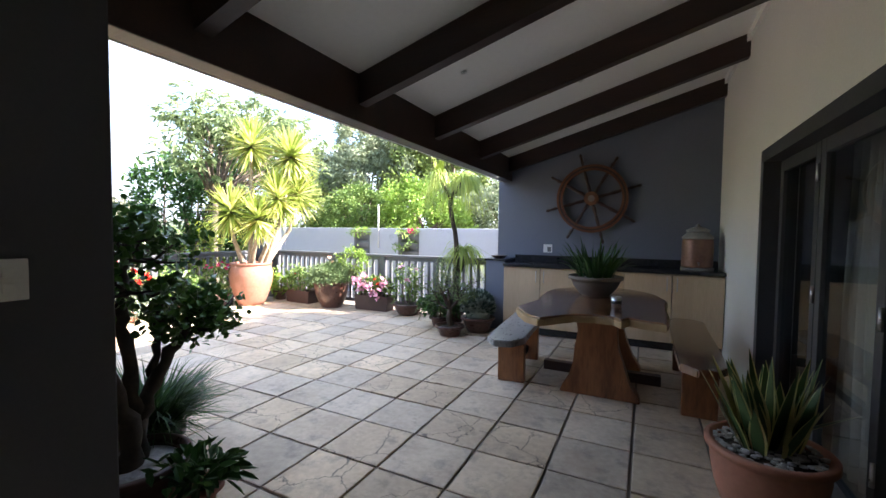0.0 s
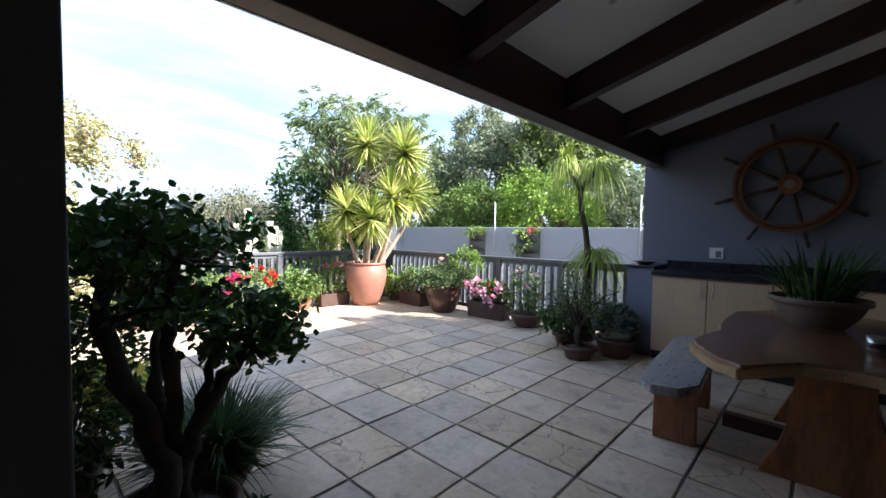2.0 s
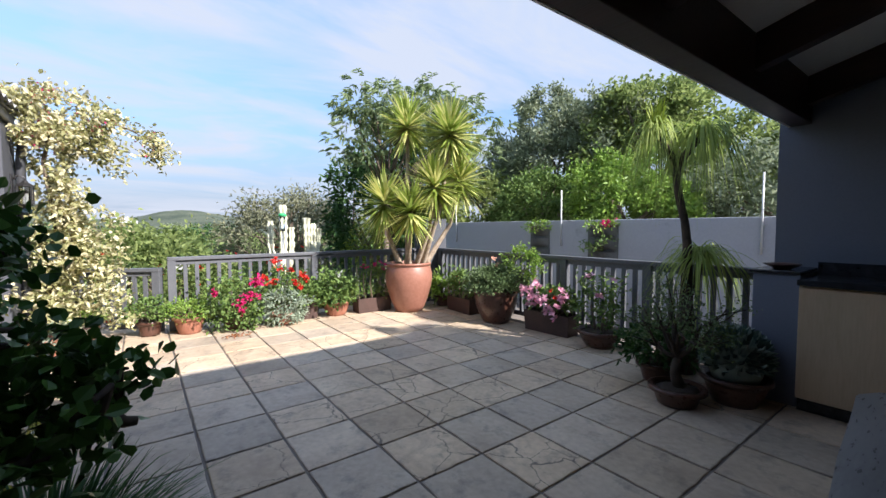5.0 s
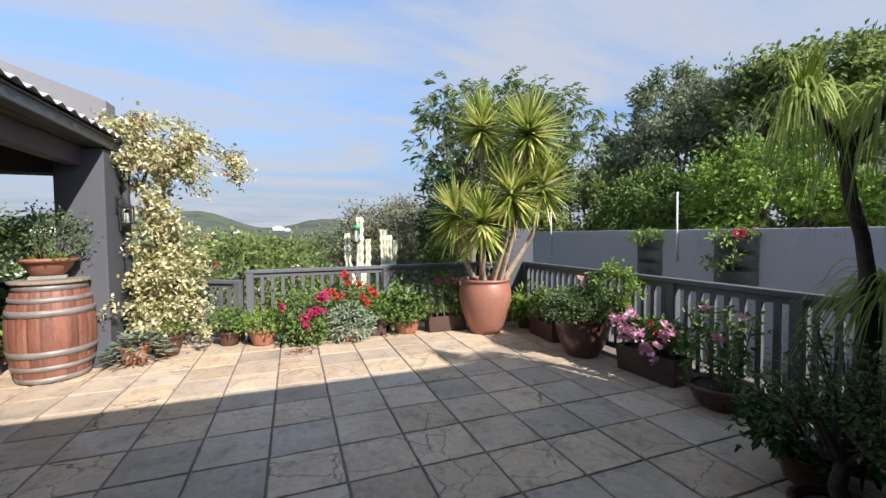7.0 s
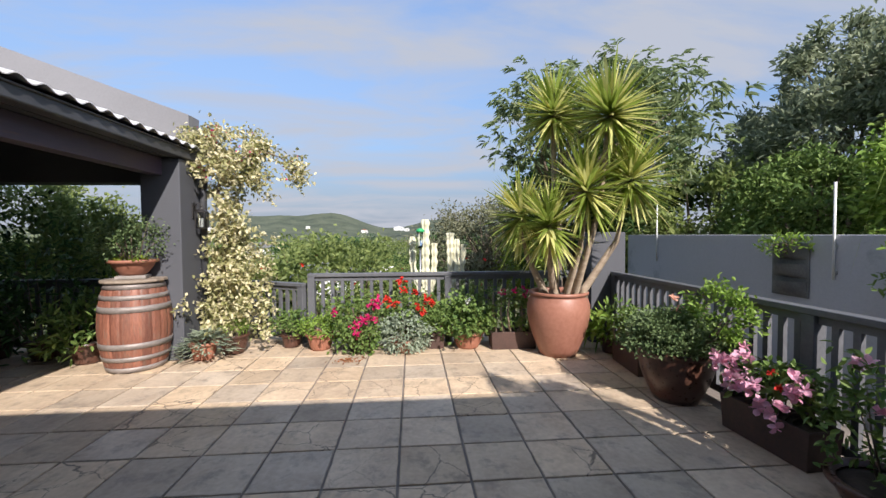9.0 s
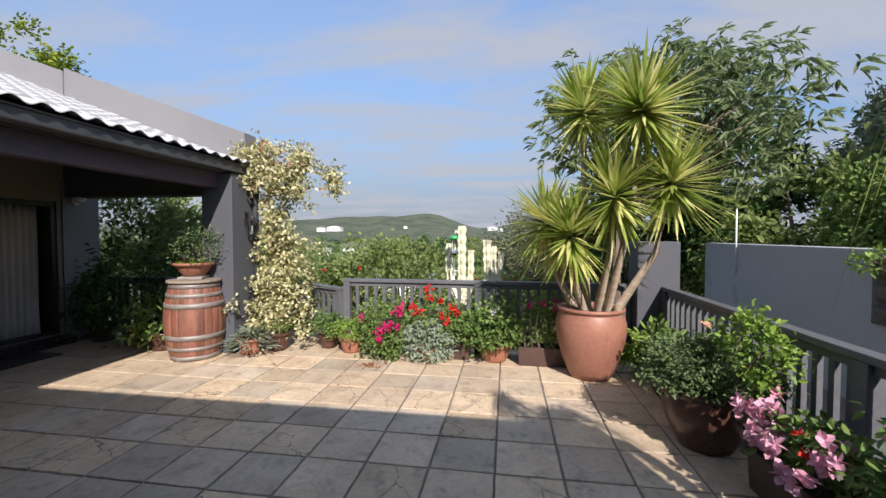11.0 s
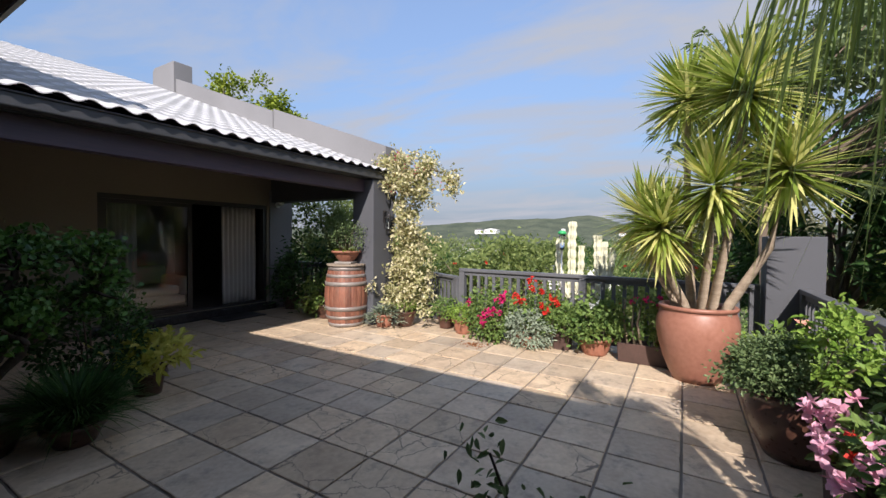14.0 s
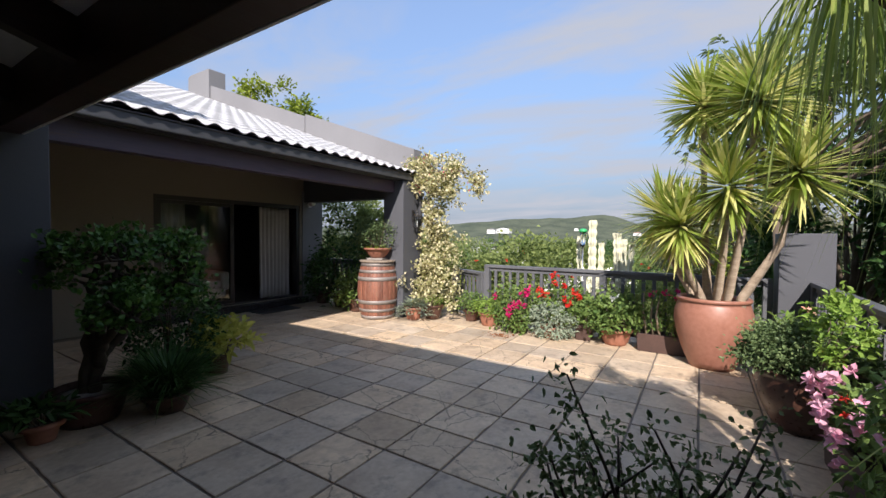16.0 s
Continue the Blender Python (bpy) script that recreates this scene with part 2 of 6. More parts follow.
M_WOODV = surface("oiled_wood_plank", (0.15, 0.052, 0.02), (0.34, 0.14, 0.055), rough=0.4, big=2.0, fine=14, bump=0.2, stretch=(3.2, 3.2, 0.6), dirt=(0.06, 0.026, 0.014), dirt_at=0.62)
M_SAPWOOD = surface("pale_sapwood_edge", (0.32, 0.20, 0.09), (0.48, 0.33, 0.17), rough=0.5, big=3, fine=20, bump=0.3)
M_TERRA = surface("terracotta", (0.27, 0.105, 0.065), (0.38, 0.165, 0.105), rough=0.6, big=2.2, fine=30, bump=0.12, dirt=(0.40, 0.25, 0.18), dirt_at=0.68)
M_TERRAG = surface("glazed_terracotta", (0.25, 0.105, 0.07), (0.36, 0.165, 0.115), rough=0.42, big=2.2, fine=24, bump=0.1, dirt=(0.42, 0.22, 0.14), dirt_at=0.66)
M_BROWNPOT = surface("dark_brown_glaze", (0.055, 0.026, 0.018), (0.11, 0.05, 0.035), rough=0.3, big=4, fine=30, bump=0.08)
M_BROWNBOX = surface("dark_brown_fibre_planter", (0.045, 0.025, 0.02), (0.085, 0.046, 0.036), rough=0.6, big=3, fine=40, bump=0.15)
M_GREYPOT = surface("grey_stone_bowl", (0.11, 0.09, 0.075), (0.17, 0.14, 0.115), rough=0.7, big=4, fine=50, bump=0.15)
M_SOIL = surface("potting_soil", (0.03, 0.02, 0.014), (0.07, 0.05, 0.035), rough=0.95, big=8, fine=60, bump=0.8)
M_PEBBLE = surface("pale_pebble", (0.25, 0.23, 0.21), (0.55, 0.52, 0.48), rough=0.6, big=14, fine=60, bump=0.1)
M_BARK = surface("grey_brown_bark", (0.09, 0.065, 0.045), (0.20, 0.155, 0.115), rough=0.9, big=6, fine=40, bump=0.8, stretch=(2, 2, 0.7))
M_DARKBARK = surface("dark_bark", (0.03, 0.022, 0.016), (0.08, 0.058, 0.042), rough=0.9, big=6, fine=40, bump=0.8)
M_YTRUNK = surface("pale_yucca_trunk", (0.24, 0.18, 0.125), (0.40, 0.32, 0.235), rough=0.85, big=8, fine=40, bump=0.7, stretch=(1, 1, 3))
M_BARREL = surface("weathered_red_oak", (0.14, 0.05, 0.033), (0.30, 0.125, 0.078), rough=0.55, big=3, fine=30, bump=0.35, vary=0.2, stretch=(3, 3, 0.6), dirt=(0.17, 0.115, 0.085), dirt_at=0.58)
M_HOOP = surface("galvanised_hoop", (0.19, 0.165, 0.15), (0.31, 0.275, 0.25), rough=0.55, metal=0.3, big=6, fine=40, bump=0.1, dirt=(0.20, 0.11, 0.07), dirt_at=0.68)
M_GREYWOOD = surface("grey_weathered_wood", (0.18, 0.14, 0.105), (0.32, 0.26, 0.20), rough=0.8, big=3, fine=30, bump=0.4, stretch=(3, 0.5, 1))
M_STEEL = surface("brushed_steel", (0.52, 0.52, 0.52), (0.62, 0.62, 0.62), rough=0.3, metal=1.0, big=4, fine=80, bump=0.02)
M_COPPER = surface("aged_copper_urn", (0.16, 0.085, 0.06), (0.26, 0.15, 0.11), rough=0.45, metal=0.3, big=3, fine=30, bump=0.08)
M_URNCAP = surface("grey_glazed_clay", (0.22, 0.21, 0.20), (0.32, 0.31, 0.29), rough=0.4, big=5, fine=40, bump=0.1)
M_PLASTIC = surface("white_plastic", (0.74, 0.74, 0.72), (0.80, 0.80, 0.78), rough=0.35, big=2, fine=60, bump=0.0)
M_CURTAIN = surface("off_white_curtain", (0.385, 0.371, 0.343), (0.476, 0.462, 0.434), rough=0.9, big=2, fine=90, bump=0.1)
M_CHARFRAME = surface("dark_bronze_frame", (0.018, 0.017, 0.017), (0.032, 0.03, 0.03), rough=0.4, big=3, fine=60, bump=0.02)
# bench seat: the sky's reflection on polished wood is put into the grey
M_SKYSEAT = surface("sky_sheen_slab", (0.19, 0.185, 0.18), (0.33, 0.32, 0.31), rough=0.3, big=3, fine=20, bump=0.12, spec=0.7, stretch=(3.2, 0.6, 1), dirt=(0.13, 0.09, 0.06), dirt_at=0.66)
M_STONE = surface("rough_concrete", (0.22, 0.20, 0.18), (0.33, 0.30, 0.27), rough=0.85, big=3, fine=40, bump=0.3)
M_GARDENWALL = surface("blue_grey_garden_wall", (0.40, 0.405, 0.43), (0.47, 0.475, 0.50), rough=0.8, big=0.5, fine=50, bump=0.12, dirt=(0.17, 0.18, 0.19), dirt_at=0.64)
M_GROUND = surface("garden_ground", (0.045, 0.06, 0.02), (0.10, 0.095, 0.045), rough=0.95, big=0.2, fine=3, bump=0.5)
M_HILL = surface("scrub_hillside", (0.028, 0.045, 0.024), (0.10, 0.115, 0.07), rough=0.95, big=0.05, fine=0.4, bump=0.0, dirt=(0.19, 0.16, 0.11), dirt_at=0.66)
M_HOUSE = surface("white_house_wall", (0.72, 0.72, 0.70), (0.8, 0.8, 0.78), rough=0.8, big=0.2, fine=3, bump=0.0)
M_REDROOF = surface("red_house_roof", (0.30, 0.14, 0.09), (0.4, 0.2, 0.13), rough=0.8, big=0.3, fine=4, bump=0.0)
M_GREENPL = surface("green_plastic", (0.02, 0.32, 0.10), (0.03, 0.42, 0.14), rough=0.35, big=5, fine=50, bump=0.0)
M_FELT = surface("grey_felt_pocket", (0.11, 0.11, 0.105), (0.2, 0.2, 0.19), rough=0.95, big=5, fine=60, bump=0.3)
# room plaster: the gloom indoors is put into a darker base colour
M_INSIDE = surface("shade_darkened_plaster", (0.120, 0.108, 0.092), (0.144, 0.132, 0.112), rough=0.8, big=1, fine=40, bump=0.0)
M_GLASS = glass_mat("window_glass", (0.75, 0.8, 0.8))
M_CLEAR = glass_mat("clear_glass")

L_JADE = leaf_mat("jade_leaf", (0.027, 0.081, 0.018), (0.101, 0.216, 0.041), 0.3, 0.12)
L_DARK = leaf_mat("dark_leaf", (0.021, 0.061, 0.018), (0.070, 0.150, 0.039), 0.45, 0.2)
L_MID = leaf_mat("mid_green_leaf", (0.08, 0.15, 0.04), (0.215, 0.31, 0.085), 0.55, 0.28)
L_BRIGHT = leaf_mat("bright_green_leaf", (0.13, 0.24, 0.035), (0.30, 0.43, 0.09), 0.45, 0.32)
L_LIME = leaf_mat("lime_leaf", (0.13, 0.20, 0.02), (0.30, 0.36, 0.05), 0.45, 0.3)
L_YUCCA = leaf_mat("variegated_yucca_leaf", (0.22, 0.31, 0.055), (0.44, 0.50, 0.12), 0.45, 0.4, edge=(0.70, 0.68, 0.26))
L_OLIVE = leaf_mat("grey_olive_leaf", (0.125, 0.16, 0.085), (0.36, 0.41, 0.27), 0.5, 0.4)
L_SAGE = leaf_mat("sage_green_leaf", (0.07, 0.12, 0.045), (0.19, 0.26, 0.11), 0.5, 0.25)
L_TREE = leaf_mat("olive_green_tree_leaf", (0.125, 0.185, 0.055), (0.335, 0.40, 0.14), 0.5, 0.5)
L_SILVER = leaf_mat("silver_leaf", (0.20, 0.26, 0.18), (0.38, 0.44, 0.33), 0.6, 0.2)
L_CREAM = leaf_mat("cream_variegated_leaf", (0.27, 0.28, 0.11), (0.56, 0.52, 0.29), 0.5, 0.3, edge=(0.72, 0.66, 0.42))
L_DRY = leaf_mat("grey_scrub_leaf", (0.121, 0.135, 0.074), (0.257, 0.257, 0.162), 0.6, 0.2)
L_PALM = leaf_mat("ponytail_frond", (0.19, 0.28, 0.06), (0.46, 0.54, 0.16), 0.5, 0.5)
L_SNAKE = leaf_mat("snake_plant_leaf", (0.028, 0.070, 0.028), (0.084, 0.140, 0.049), 0.35, 0.1)
L_SNAKEEDGE = leaf_mat("snake_plant_margin", (0.50, 0.47, 0.17), (0.66, 0.60, 0.27), 0.4, 0.15)
L_CACTUS = leaf_mat("pale_cactus_skin", (0.58, 0.58, 0.38), (0.78, 0.76, 0.58), 0.6, 0.1)
L_AGAVE = leaf_mat("agave_leaf", (0.055, 0.105, 0.085), (0.18, 0.26, 0.215), 0.5, 0.1, edge=(0.34, 0.42, 0.36))
L_RED = leaf_mat("red_petal", (0.55, 0.02, 0.015), (0.75, 0.06, 0.04), 0.5, 0.3)
L_MAGENTA = leaf_mat("magenta_petal", (0.50, 0.015, 0.12), (0.72, 0.04, 0.20), 0.5, 0.3)
L_PINK = leaf_mat("pink_petal", (0.74, 0.30, 0.44), (0.88, 0.54, 0.65), 0.5, 0.35)
L_PEACH = leaf_mat("peach_petal", (0.75, 0.32, 0.22), (0.85, 0.55, 0.42), 0.5, 0.35)
L_WHITE = leaf_mat("white_petal", (0.7, 0.7, 0.66), (0.85, 0.85, 0.82), 0.5, 0.3)


# ---- builders ----
def mesh_of(name, bm, material, smooth=False):
    me = bpy.data.meshes.new(name)
    bm.to_mesh(me)
    bm.free()
    me.materials.append(material)
    if smooth:
        me.polygons.foreach_set("use_smooth", [True] * len(me.polygons))
    return me


def part(name, bm, material, parent, label="", smooth=False):
    ob = new(name, mesh_of(name, bm, material, smooth))
    ob.parent = parent
    if label:
        tagged(ob, label)
    return ob


def arr_part(name, verts, faces, material, parent, label="", smooth=False, kind=""):
    me = bpy.data.meshes.new(name)
    me.from_pydata([tuple(v) for v in verts], [], [tuple(f) for f in faces])
    me.materials.append(material)
    if smooth:
        me.polygons.foreach_set("use_smooth", [True] * len(me.polygons))
    ob = new(name, me)
    ob.parent = parent
    return tagged(ob, label, kind=kind)


def thing(name, label, category, x=0, y=0, z=0, rz=0, group="", kind="", rx=0, ry=0):
    ob = new(name)
    ob.empty_display_size = 0.1
    ob.matrix_basis = pose(x, y, z, rx, ry, rz)
    return tagged(ob, label, category, group, kind)


def structure(name, bm, material, label, category, smooth=False):
    return tagged(new(name, mesh_of(name, bm, material, smooth)), label, category, kind="structure")


def box(bm, x0, x1, y0, y1, z0, z1, bevel=0.0, m=None):
    r = bmesh.ops.create_cube(bm, size=1)
    for v in r["verts"]:
        v.co = Vector(((x0 + x1) / 2 + v.co.x * (x1 - x0), (y0 + y1) / 2 + v.co.y * (y1 - y0), (z0 + z1) / 2 + v.co.z * (z1 - z0)))
    vs = list(r["verts"])
    if bevel:
        es = list({e for v in r["verts"] for e in v.link_edges})
        o = bmesh.ops.bevel(bm, geom=es, offset=bevel, segments=2, affect="EDGES", profile=0.5)
        vs = list({v for f in o["faces"] for v in f.verts} | {v for v in vs if v.is_valid})
    if m is not None:
        bmesh.ops.transform(bm, matrix=m, verts=[v for v in vs if v.is_valid])
    return bm


def boxes(*rows, bevel=0.0):
    bm = bmesh.new()
    for r in rows:
        box(bm, *r, bevel=bevel)
    return bm


def prism(outline, z0, z1, bevel=0.0):
    """A flat plate of any outline (x, y)."""
    bm = bmesh.new()
    f = bm.faces.new([bm.verts.new((x, y, z0)) for x, y in outline])
    o = bmesh.ops.extrude_face_region(bm, geom=[f])
    bmesh.ops.translate(bm, vec=(0, 0, z1 - z0), verts=[v for v in o["geom"] if isinstance(v, bmesh.types.BMVert)])
    bmesh.ops.recalc_face_normals(bm, faces=bm.faces)
    if bevel:
        bmesh.ops.bevel(bm, geom=list(bm.edges), offset=bevel, segments=2, affect="EDGES")
    return bm


def lathe(profile, n=28, bm=None, at=(0, 0, 0), wobble=0.0):
    """Turned from (radius, height) pairs."""
    bm = bm or bmesh.new()
    rings = []
    for r, z in profile:
        rings.append([bm.verts.new((at[0] + r * math.cos(2 * math.pi * k / n) * (1 + wobble * math.sin(3 * k)), at[1] + r * math.sin(2 * math.pi * k / n) * (1 + wobble * math.sin(3 * k)), at[2] + z)) for k in range(n)])
    for a, b in zip(rings, rings[1:]):
        for k in range(n):
            bm.faces.new((a[k], a[(k + 1) % n], b[(k + 1) % n], b[k]))
    bmesh.ops.recalc_face_normals(bm, faces=bm.faces)
    return bm


def tube(points, radii, n=8, bm=None):
    """A round limb along points."""
    bm = bm or bmesh.new()
    pts = [Vector(p) for p in points]
    rings, up = [], Vector((0.3, 0.2, 1)).normalized()
    for i, p in enumerate(pts):
        d = (pts[min(i + 1, len(pts) - 1)] - pts[max(i - 1, 0)]).normalized()
        s = d.cross(up)
        if s.length < 0.05:
            s = d.cross(Vector((1, 0, 0)))
        s.normalize()
        u = s.cross(d).normalized()
        r = radii[i] if isinstance(radii, (list, tuple)) else radii
        rings.append([bm.verts.new(p + r * (math.cos(2 * math.pi * k / n) * s + math.sin(2 * math.pi * k / n) * u)) for k in range(n)])
    for a, b in zip(rings, rings[1:]):
        for k in range(n):
            bm.faces.new((a[k], b[k], b[(k + 1) % n], a[(k + 1) % n]))
    bm.faces.new(rings[0]); bm.faces.new(rings[-1])
    bmesh.ops.recalc_face_normals(bm, faces=bm.faces)
    return bm


def unit(v):
    return v / np.maximum(np.linalg.norm(v, axis=-1, keepdims=True), 1e-6)


def leaf_mesh(pos, way, length, width, rng, fold=0.18, droop=0.15):
    """Pointed folded leaves, six corners each."""
    n = len(pos)
    length, width = np.broadcast_to(length, n)[:, None], np.broadcast_to(width, n)[:, None]
    way = unit(way)
    side = unit(np.cross(way, unit(rng.normal(size=(n, 3)) * 0.7 + np.array([0, 0, 1.0]))))
    up = np.cross(side, way)
    down = np.array([0, 0, -1.0]) * length * droop
    v = np.stack([pos,
                  pos + way * length * 0.3 + side * width * 0.45 + up * width * fold,
                  pos + way * length * 0.68 + side * width * 0.40 + up * width * fold + down * 0.5,
                  pos + way * length + down,
                  pos + way * length * 0.68 - side * width * 0.40 + up * width * fold + down * 0.5,
                  pos + way * length * 0.3 - side * width * 0.45 + up * width * fold], 1).reshape(-1, 3)
    b = np.arange(n)[:, None] * 6
    f = np.concatenate([b + [0, 1, 2, 3], b + [0, 3, 4, 5]], 1).reshape(-1, 4)
    return v, f


def strap_mesh(pos, way, length, width, droop, rng, segs=5, tip=0.03, base=0.5):
    """Long strap leaves that bend down along their length."""
    n = len(pos)
    length, width, droop = (np.broadcast_to(a, n)[:, None] for a in (length, width, droop))
    way = unit(way)
    side = np.cross(way, np.array([0, 0, 1.0]))
    side = unit(side + rng.normal(size=(n, 3)) * 0.12)
    vs = []
    for k in range(segs + 1):
        t = k / segs
        p = pos + way * length * t + np.array([0, 0, -1.0]) * length * droop * t * t
        w = width * ((base + (1 - base) * min(1, t * 4)) * (1 - max(0.0, (t - 0.35) / 0.65) ** 1.6) + tip) * 0.5
        vs += [p - side * w, p + side * w]
    v = np.stack(vs, 1).reshape(-1, 3)
    b = np.arange(n)[:, None] * (2 * (segs + 1))
    f = np.concatenate([b + [2 * k, 2 * k + 1, 2 * k + 3, 2 * k + 2] for k in range(segs)], 1).reshape(-1, 4)
    return v, f


def petals(centres, size, rng, n=5, up=0.4, facing=None):
    """Open flowers of n petals each."""
    c = np.repeat(centres, n, axis=0)
    a = np.tile(np.arange(n) * 2 * np.pi / n, len(centres)) + np.repeat(rng.uniform(0, 6, len(centres)), n)
    axis = unit(rng.normal(size=(len(centres), 3)) * 0.5 + (np.array([0.4, -0.2, 0.7]) if facing is None else np.array(facing)))
    s = unit(np.cross(axis, np.array([0.3, 0.9, 0.1])))
    u = np.cross(axis, s)
    ax, s, u = (np.repeat(q, n, axis=0) for q in (axis, s, u))
    way = s * np.cos(a)[:, None] + u * np.sin(a)[:, None] + ax * up
    return leaf_mesh(c, way, size, size * 0.85, rng, 0.1, 0.0)


def blob_points(rng, centre, radii, clumps, per, spread=0.28, lower=-0.75):
    """Leaf places in clumps near the skin of an ellipsoid, with the outward way of each."""
    centre, radii = np.array(centre), np.array(radii)
    d = unit(rng.normal(size=(clumps * 3, 3)))
    d = d[d[:, 2] > lower][:clumps]
    r = rng.uniform(0.55, 1.05, (len(d), 1)) ** 0.6
    c = centre + d * r * radii
    p = np.repeat(c, per, axis=0) + rng.normal(size=(len(d) * per, 3)) * spread * radii
    out = unit(np.repeat(d, per, axis=0) * 0.8 + rng.normal(size=(len(p), 3)) * 0.8 + np.array([0, 0, 0.35]))
    return p, out, c


def foliage(name, parent, material, rng, centre, radii, clumps, per, leaf, wide, spread=0.28, lower=-0.75, label="", droop=0.2):
    p, o, c = blob_points(rng, centre, radii, clumps, per, spread, lower)
    v, f = leaf_mesh(p, o, leaf * rng.uniform(0.7, 1.25, len(p)), wide * rng.uniform(0.7, 1.2, len(p)), rng, 0.18, droop)
    arr_part(name, v, f, material, parent, label, kind="stuff")
    return c


def limbs(name, parent, material, rng, foot, fork, tips, r0, r1=0.006, n=6):
    """A tapered trunk up to its fork, and limbs from it to the tips, in one skin."""
    foot, fork = np.array(foot, float), np.array(fork, float)
    pts = [foot + (fork - foot) * t + rng.normal(size=3) * 0.04 * np.linalg.norm(fork - foot) * (0 < t < 1) for t in (0, 0.33, 0.66, 1)]
    bm = tube(pts, [r0 * 1.25, r0, r0 * 0.9, r0 * 0.8], n + 2)
    for q in tips:
        q = np.array(q)
        mid = fork + (q - fork) * 0.5 + rng.normal(size=3) * 0.1 * np.linalg.norm(q - fork)
        tube([fork - (fork - foot) * 0.05, mid, q], [r0 * 0.55, r0 * 0.3, r1], n, bm)
    return part(name, bm, material, parent, smooth=True)


# ---- structure ----
PITCH, GX, GY = 0.43, -4.385, 2.51

structure("ground", prism([(-2500, -2500), (2500, -2500), (2500, 2500), (-2500, 2500)], -3.2, -3.0), M_GROUND, "rough garden ground with grass and bare soil", "ground")
floor = structure("floor", boxes((-7.3, 6.0, -2.2, 7.45, -0.3, -0.012)), M_JOINT, "terrace slab with dark recessed tile joints", "floor")
structure("terrace_base", boxes((-7.2, 6.0, -2.1, 7.4, -3.0, -0.3)), M_GREY, "grey plastered retaining base under the terrace", "wall")

# house B: the long wall with the folding door, the back wall and the roof over the dining corner
WX, BY = 0.74, 6.03
DY0, DY1, DTOP = 0.2, 4.08, 1.935
structure("wall_east", boxes((WX, WX + 0.22, DY1, BY + 0.25, 0, 3.3), (WX, WX + 0.22, DY0, DY1, DTOP, 3.3), (WX, WX + 0.22, -3.2, DY0, 0, 3.3)), M_WHITE, "white plastered house wall above the folding doors", "wall")
bm = boxes((-2.02, WX, BY, BY + 0.25, 0, 1))
for v in bm.verts:
    if v.co.z > 0.5:
        v.co.z = 2.40 + (v.co.x + 1.95) * 0.283
structure("wall_north", bm, M_BLUE, "slate-blue painted wall behind the counter", "wall")
structure("door_reveal", boxes((WX - 0.012, WX + 0.2, DY1 - 0.05, DY1 + 0.03, 0, DTOP + 0.04), (WX - 0.012, WX + 0.2, DY0, DY1 - 0.05, DTOP - 0.05, DTOP + 0.04)), M_DARKMETAL, "charcoal door reveal lining", "door frame")
structure("wall_inside", boxes((3.4, 3.6, -3.2, 6.25, 0, 3.3), (WX + 0.22, 3.4, 6.05, 6.25, 0, 3.3), (WX + 0.22, 3.4, -3.2, -3.0, 0, 3.3), (WX + 0.22, 3.4, -3.0, 6.05, 2.6, 2.7)), M_INSIDE, "plastered room behind the folding doors, coloured dark for its shade", "wall")
structure("wall_south", boxes((-2.1, WX, -3.2, -2.95, 0, 3.3)), M_CREAMSHADE, "cream wall that closes the covered passage", "wall")

RZ = 2.17                       # underside of the rafters at the open edge
SL = 0.283                      # slope of the roof


def slope_bar(y0, y1, x0, x1, z, h):
    bm = bmesh.new()
    box(bm, x0, x1, y0, y1, 0, h)
    for v in bm.verts:
        v.co.z += z + (v.co.x + 1.95) * SL
    return bm


structure("ceiling", slope_bar(-3.2, BY, -1.98, WX, RZ + 0.2, 0.02), M_CEIL, "white sloping ceiling board between the rafters", "ceiling")
structure("roof_cover", slope_bar(-3.2, BY + 0.25, -2.04, 4.0, RZ + 0.24, 0.06), M_DARKMETAL, "dark sheet roof over the covered dining corner", "roof")
structure("ceiling_cornice", slope_bar(-3.2, BY, WX - 0.03, WX, RZ + 0.13, 0.07), M_CEIL, "white painted cornice strip", "trim")
for y in (-0.86, 0.27, 1.39, 2.52, 3.63, 4.76, 5.90):
    tagged(new("rafter", mesh_of("rafter", slope_bar(y - 0.042, y + 0.042, -1.95, WX, RZ - 0.005, 0.205), M_BEAM)), "dark red-brown stained timber rafter", "rafter", "rafters under the sloping ceiling", "structure")
structure("edge_beam", boxes((-1.95, -1.82, -3.2, BY, 2.085, 2.42), bevel=0.006), M_BEAM, "dark stained timber beam at the open roof edge", "beam")
gut = structure("gutter", boxes((-2.06, -1.953, 0.98, BY + 0.22, 2.27, 2.37), bevel=0.012), M_DARKMETAL, "dark painted metal gutter on the roof edge", "gutter")
part("downpipe", tube([(-2.02, 6.20, 2.30), (-2.04, 6.32, 2.24), (-2.04, 6.36, 2.05), (-2.04, 6.36, 0)], 0.045, 10), M_DARKMETAL, gut, smooth=True)
# white strip added to draw the light along the gutter's bottom edge
structure("lit_edge_strip", boxes((-1.964, -1.952, 0.98, BY, 2.083, 2.10)), M_PLASTIC, "pale strip standing in for light on the gutter's bottom edge", "trim")
for x, y in ((-1.31, 3.09), (-0.62, 4.19), (-1.31, 1.98)):
    d = thing("downlight", "small round recessed downlight in the white ceiling", "light", x, y, RZ + 0.197 + (x + 1.95) * SL, ry=-13.7, group="downlights in the ceiling")
    part("ring", lathe([(0.0, -0.004), (0.018, -0.004), (0.022, -0.012), (0.033, -0.010), (0.036, 0.0)], 20), M_STEEL, d, smooth=True)
    d.scale = (0.65, 0.65, 0.65)

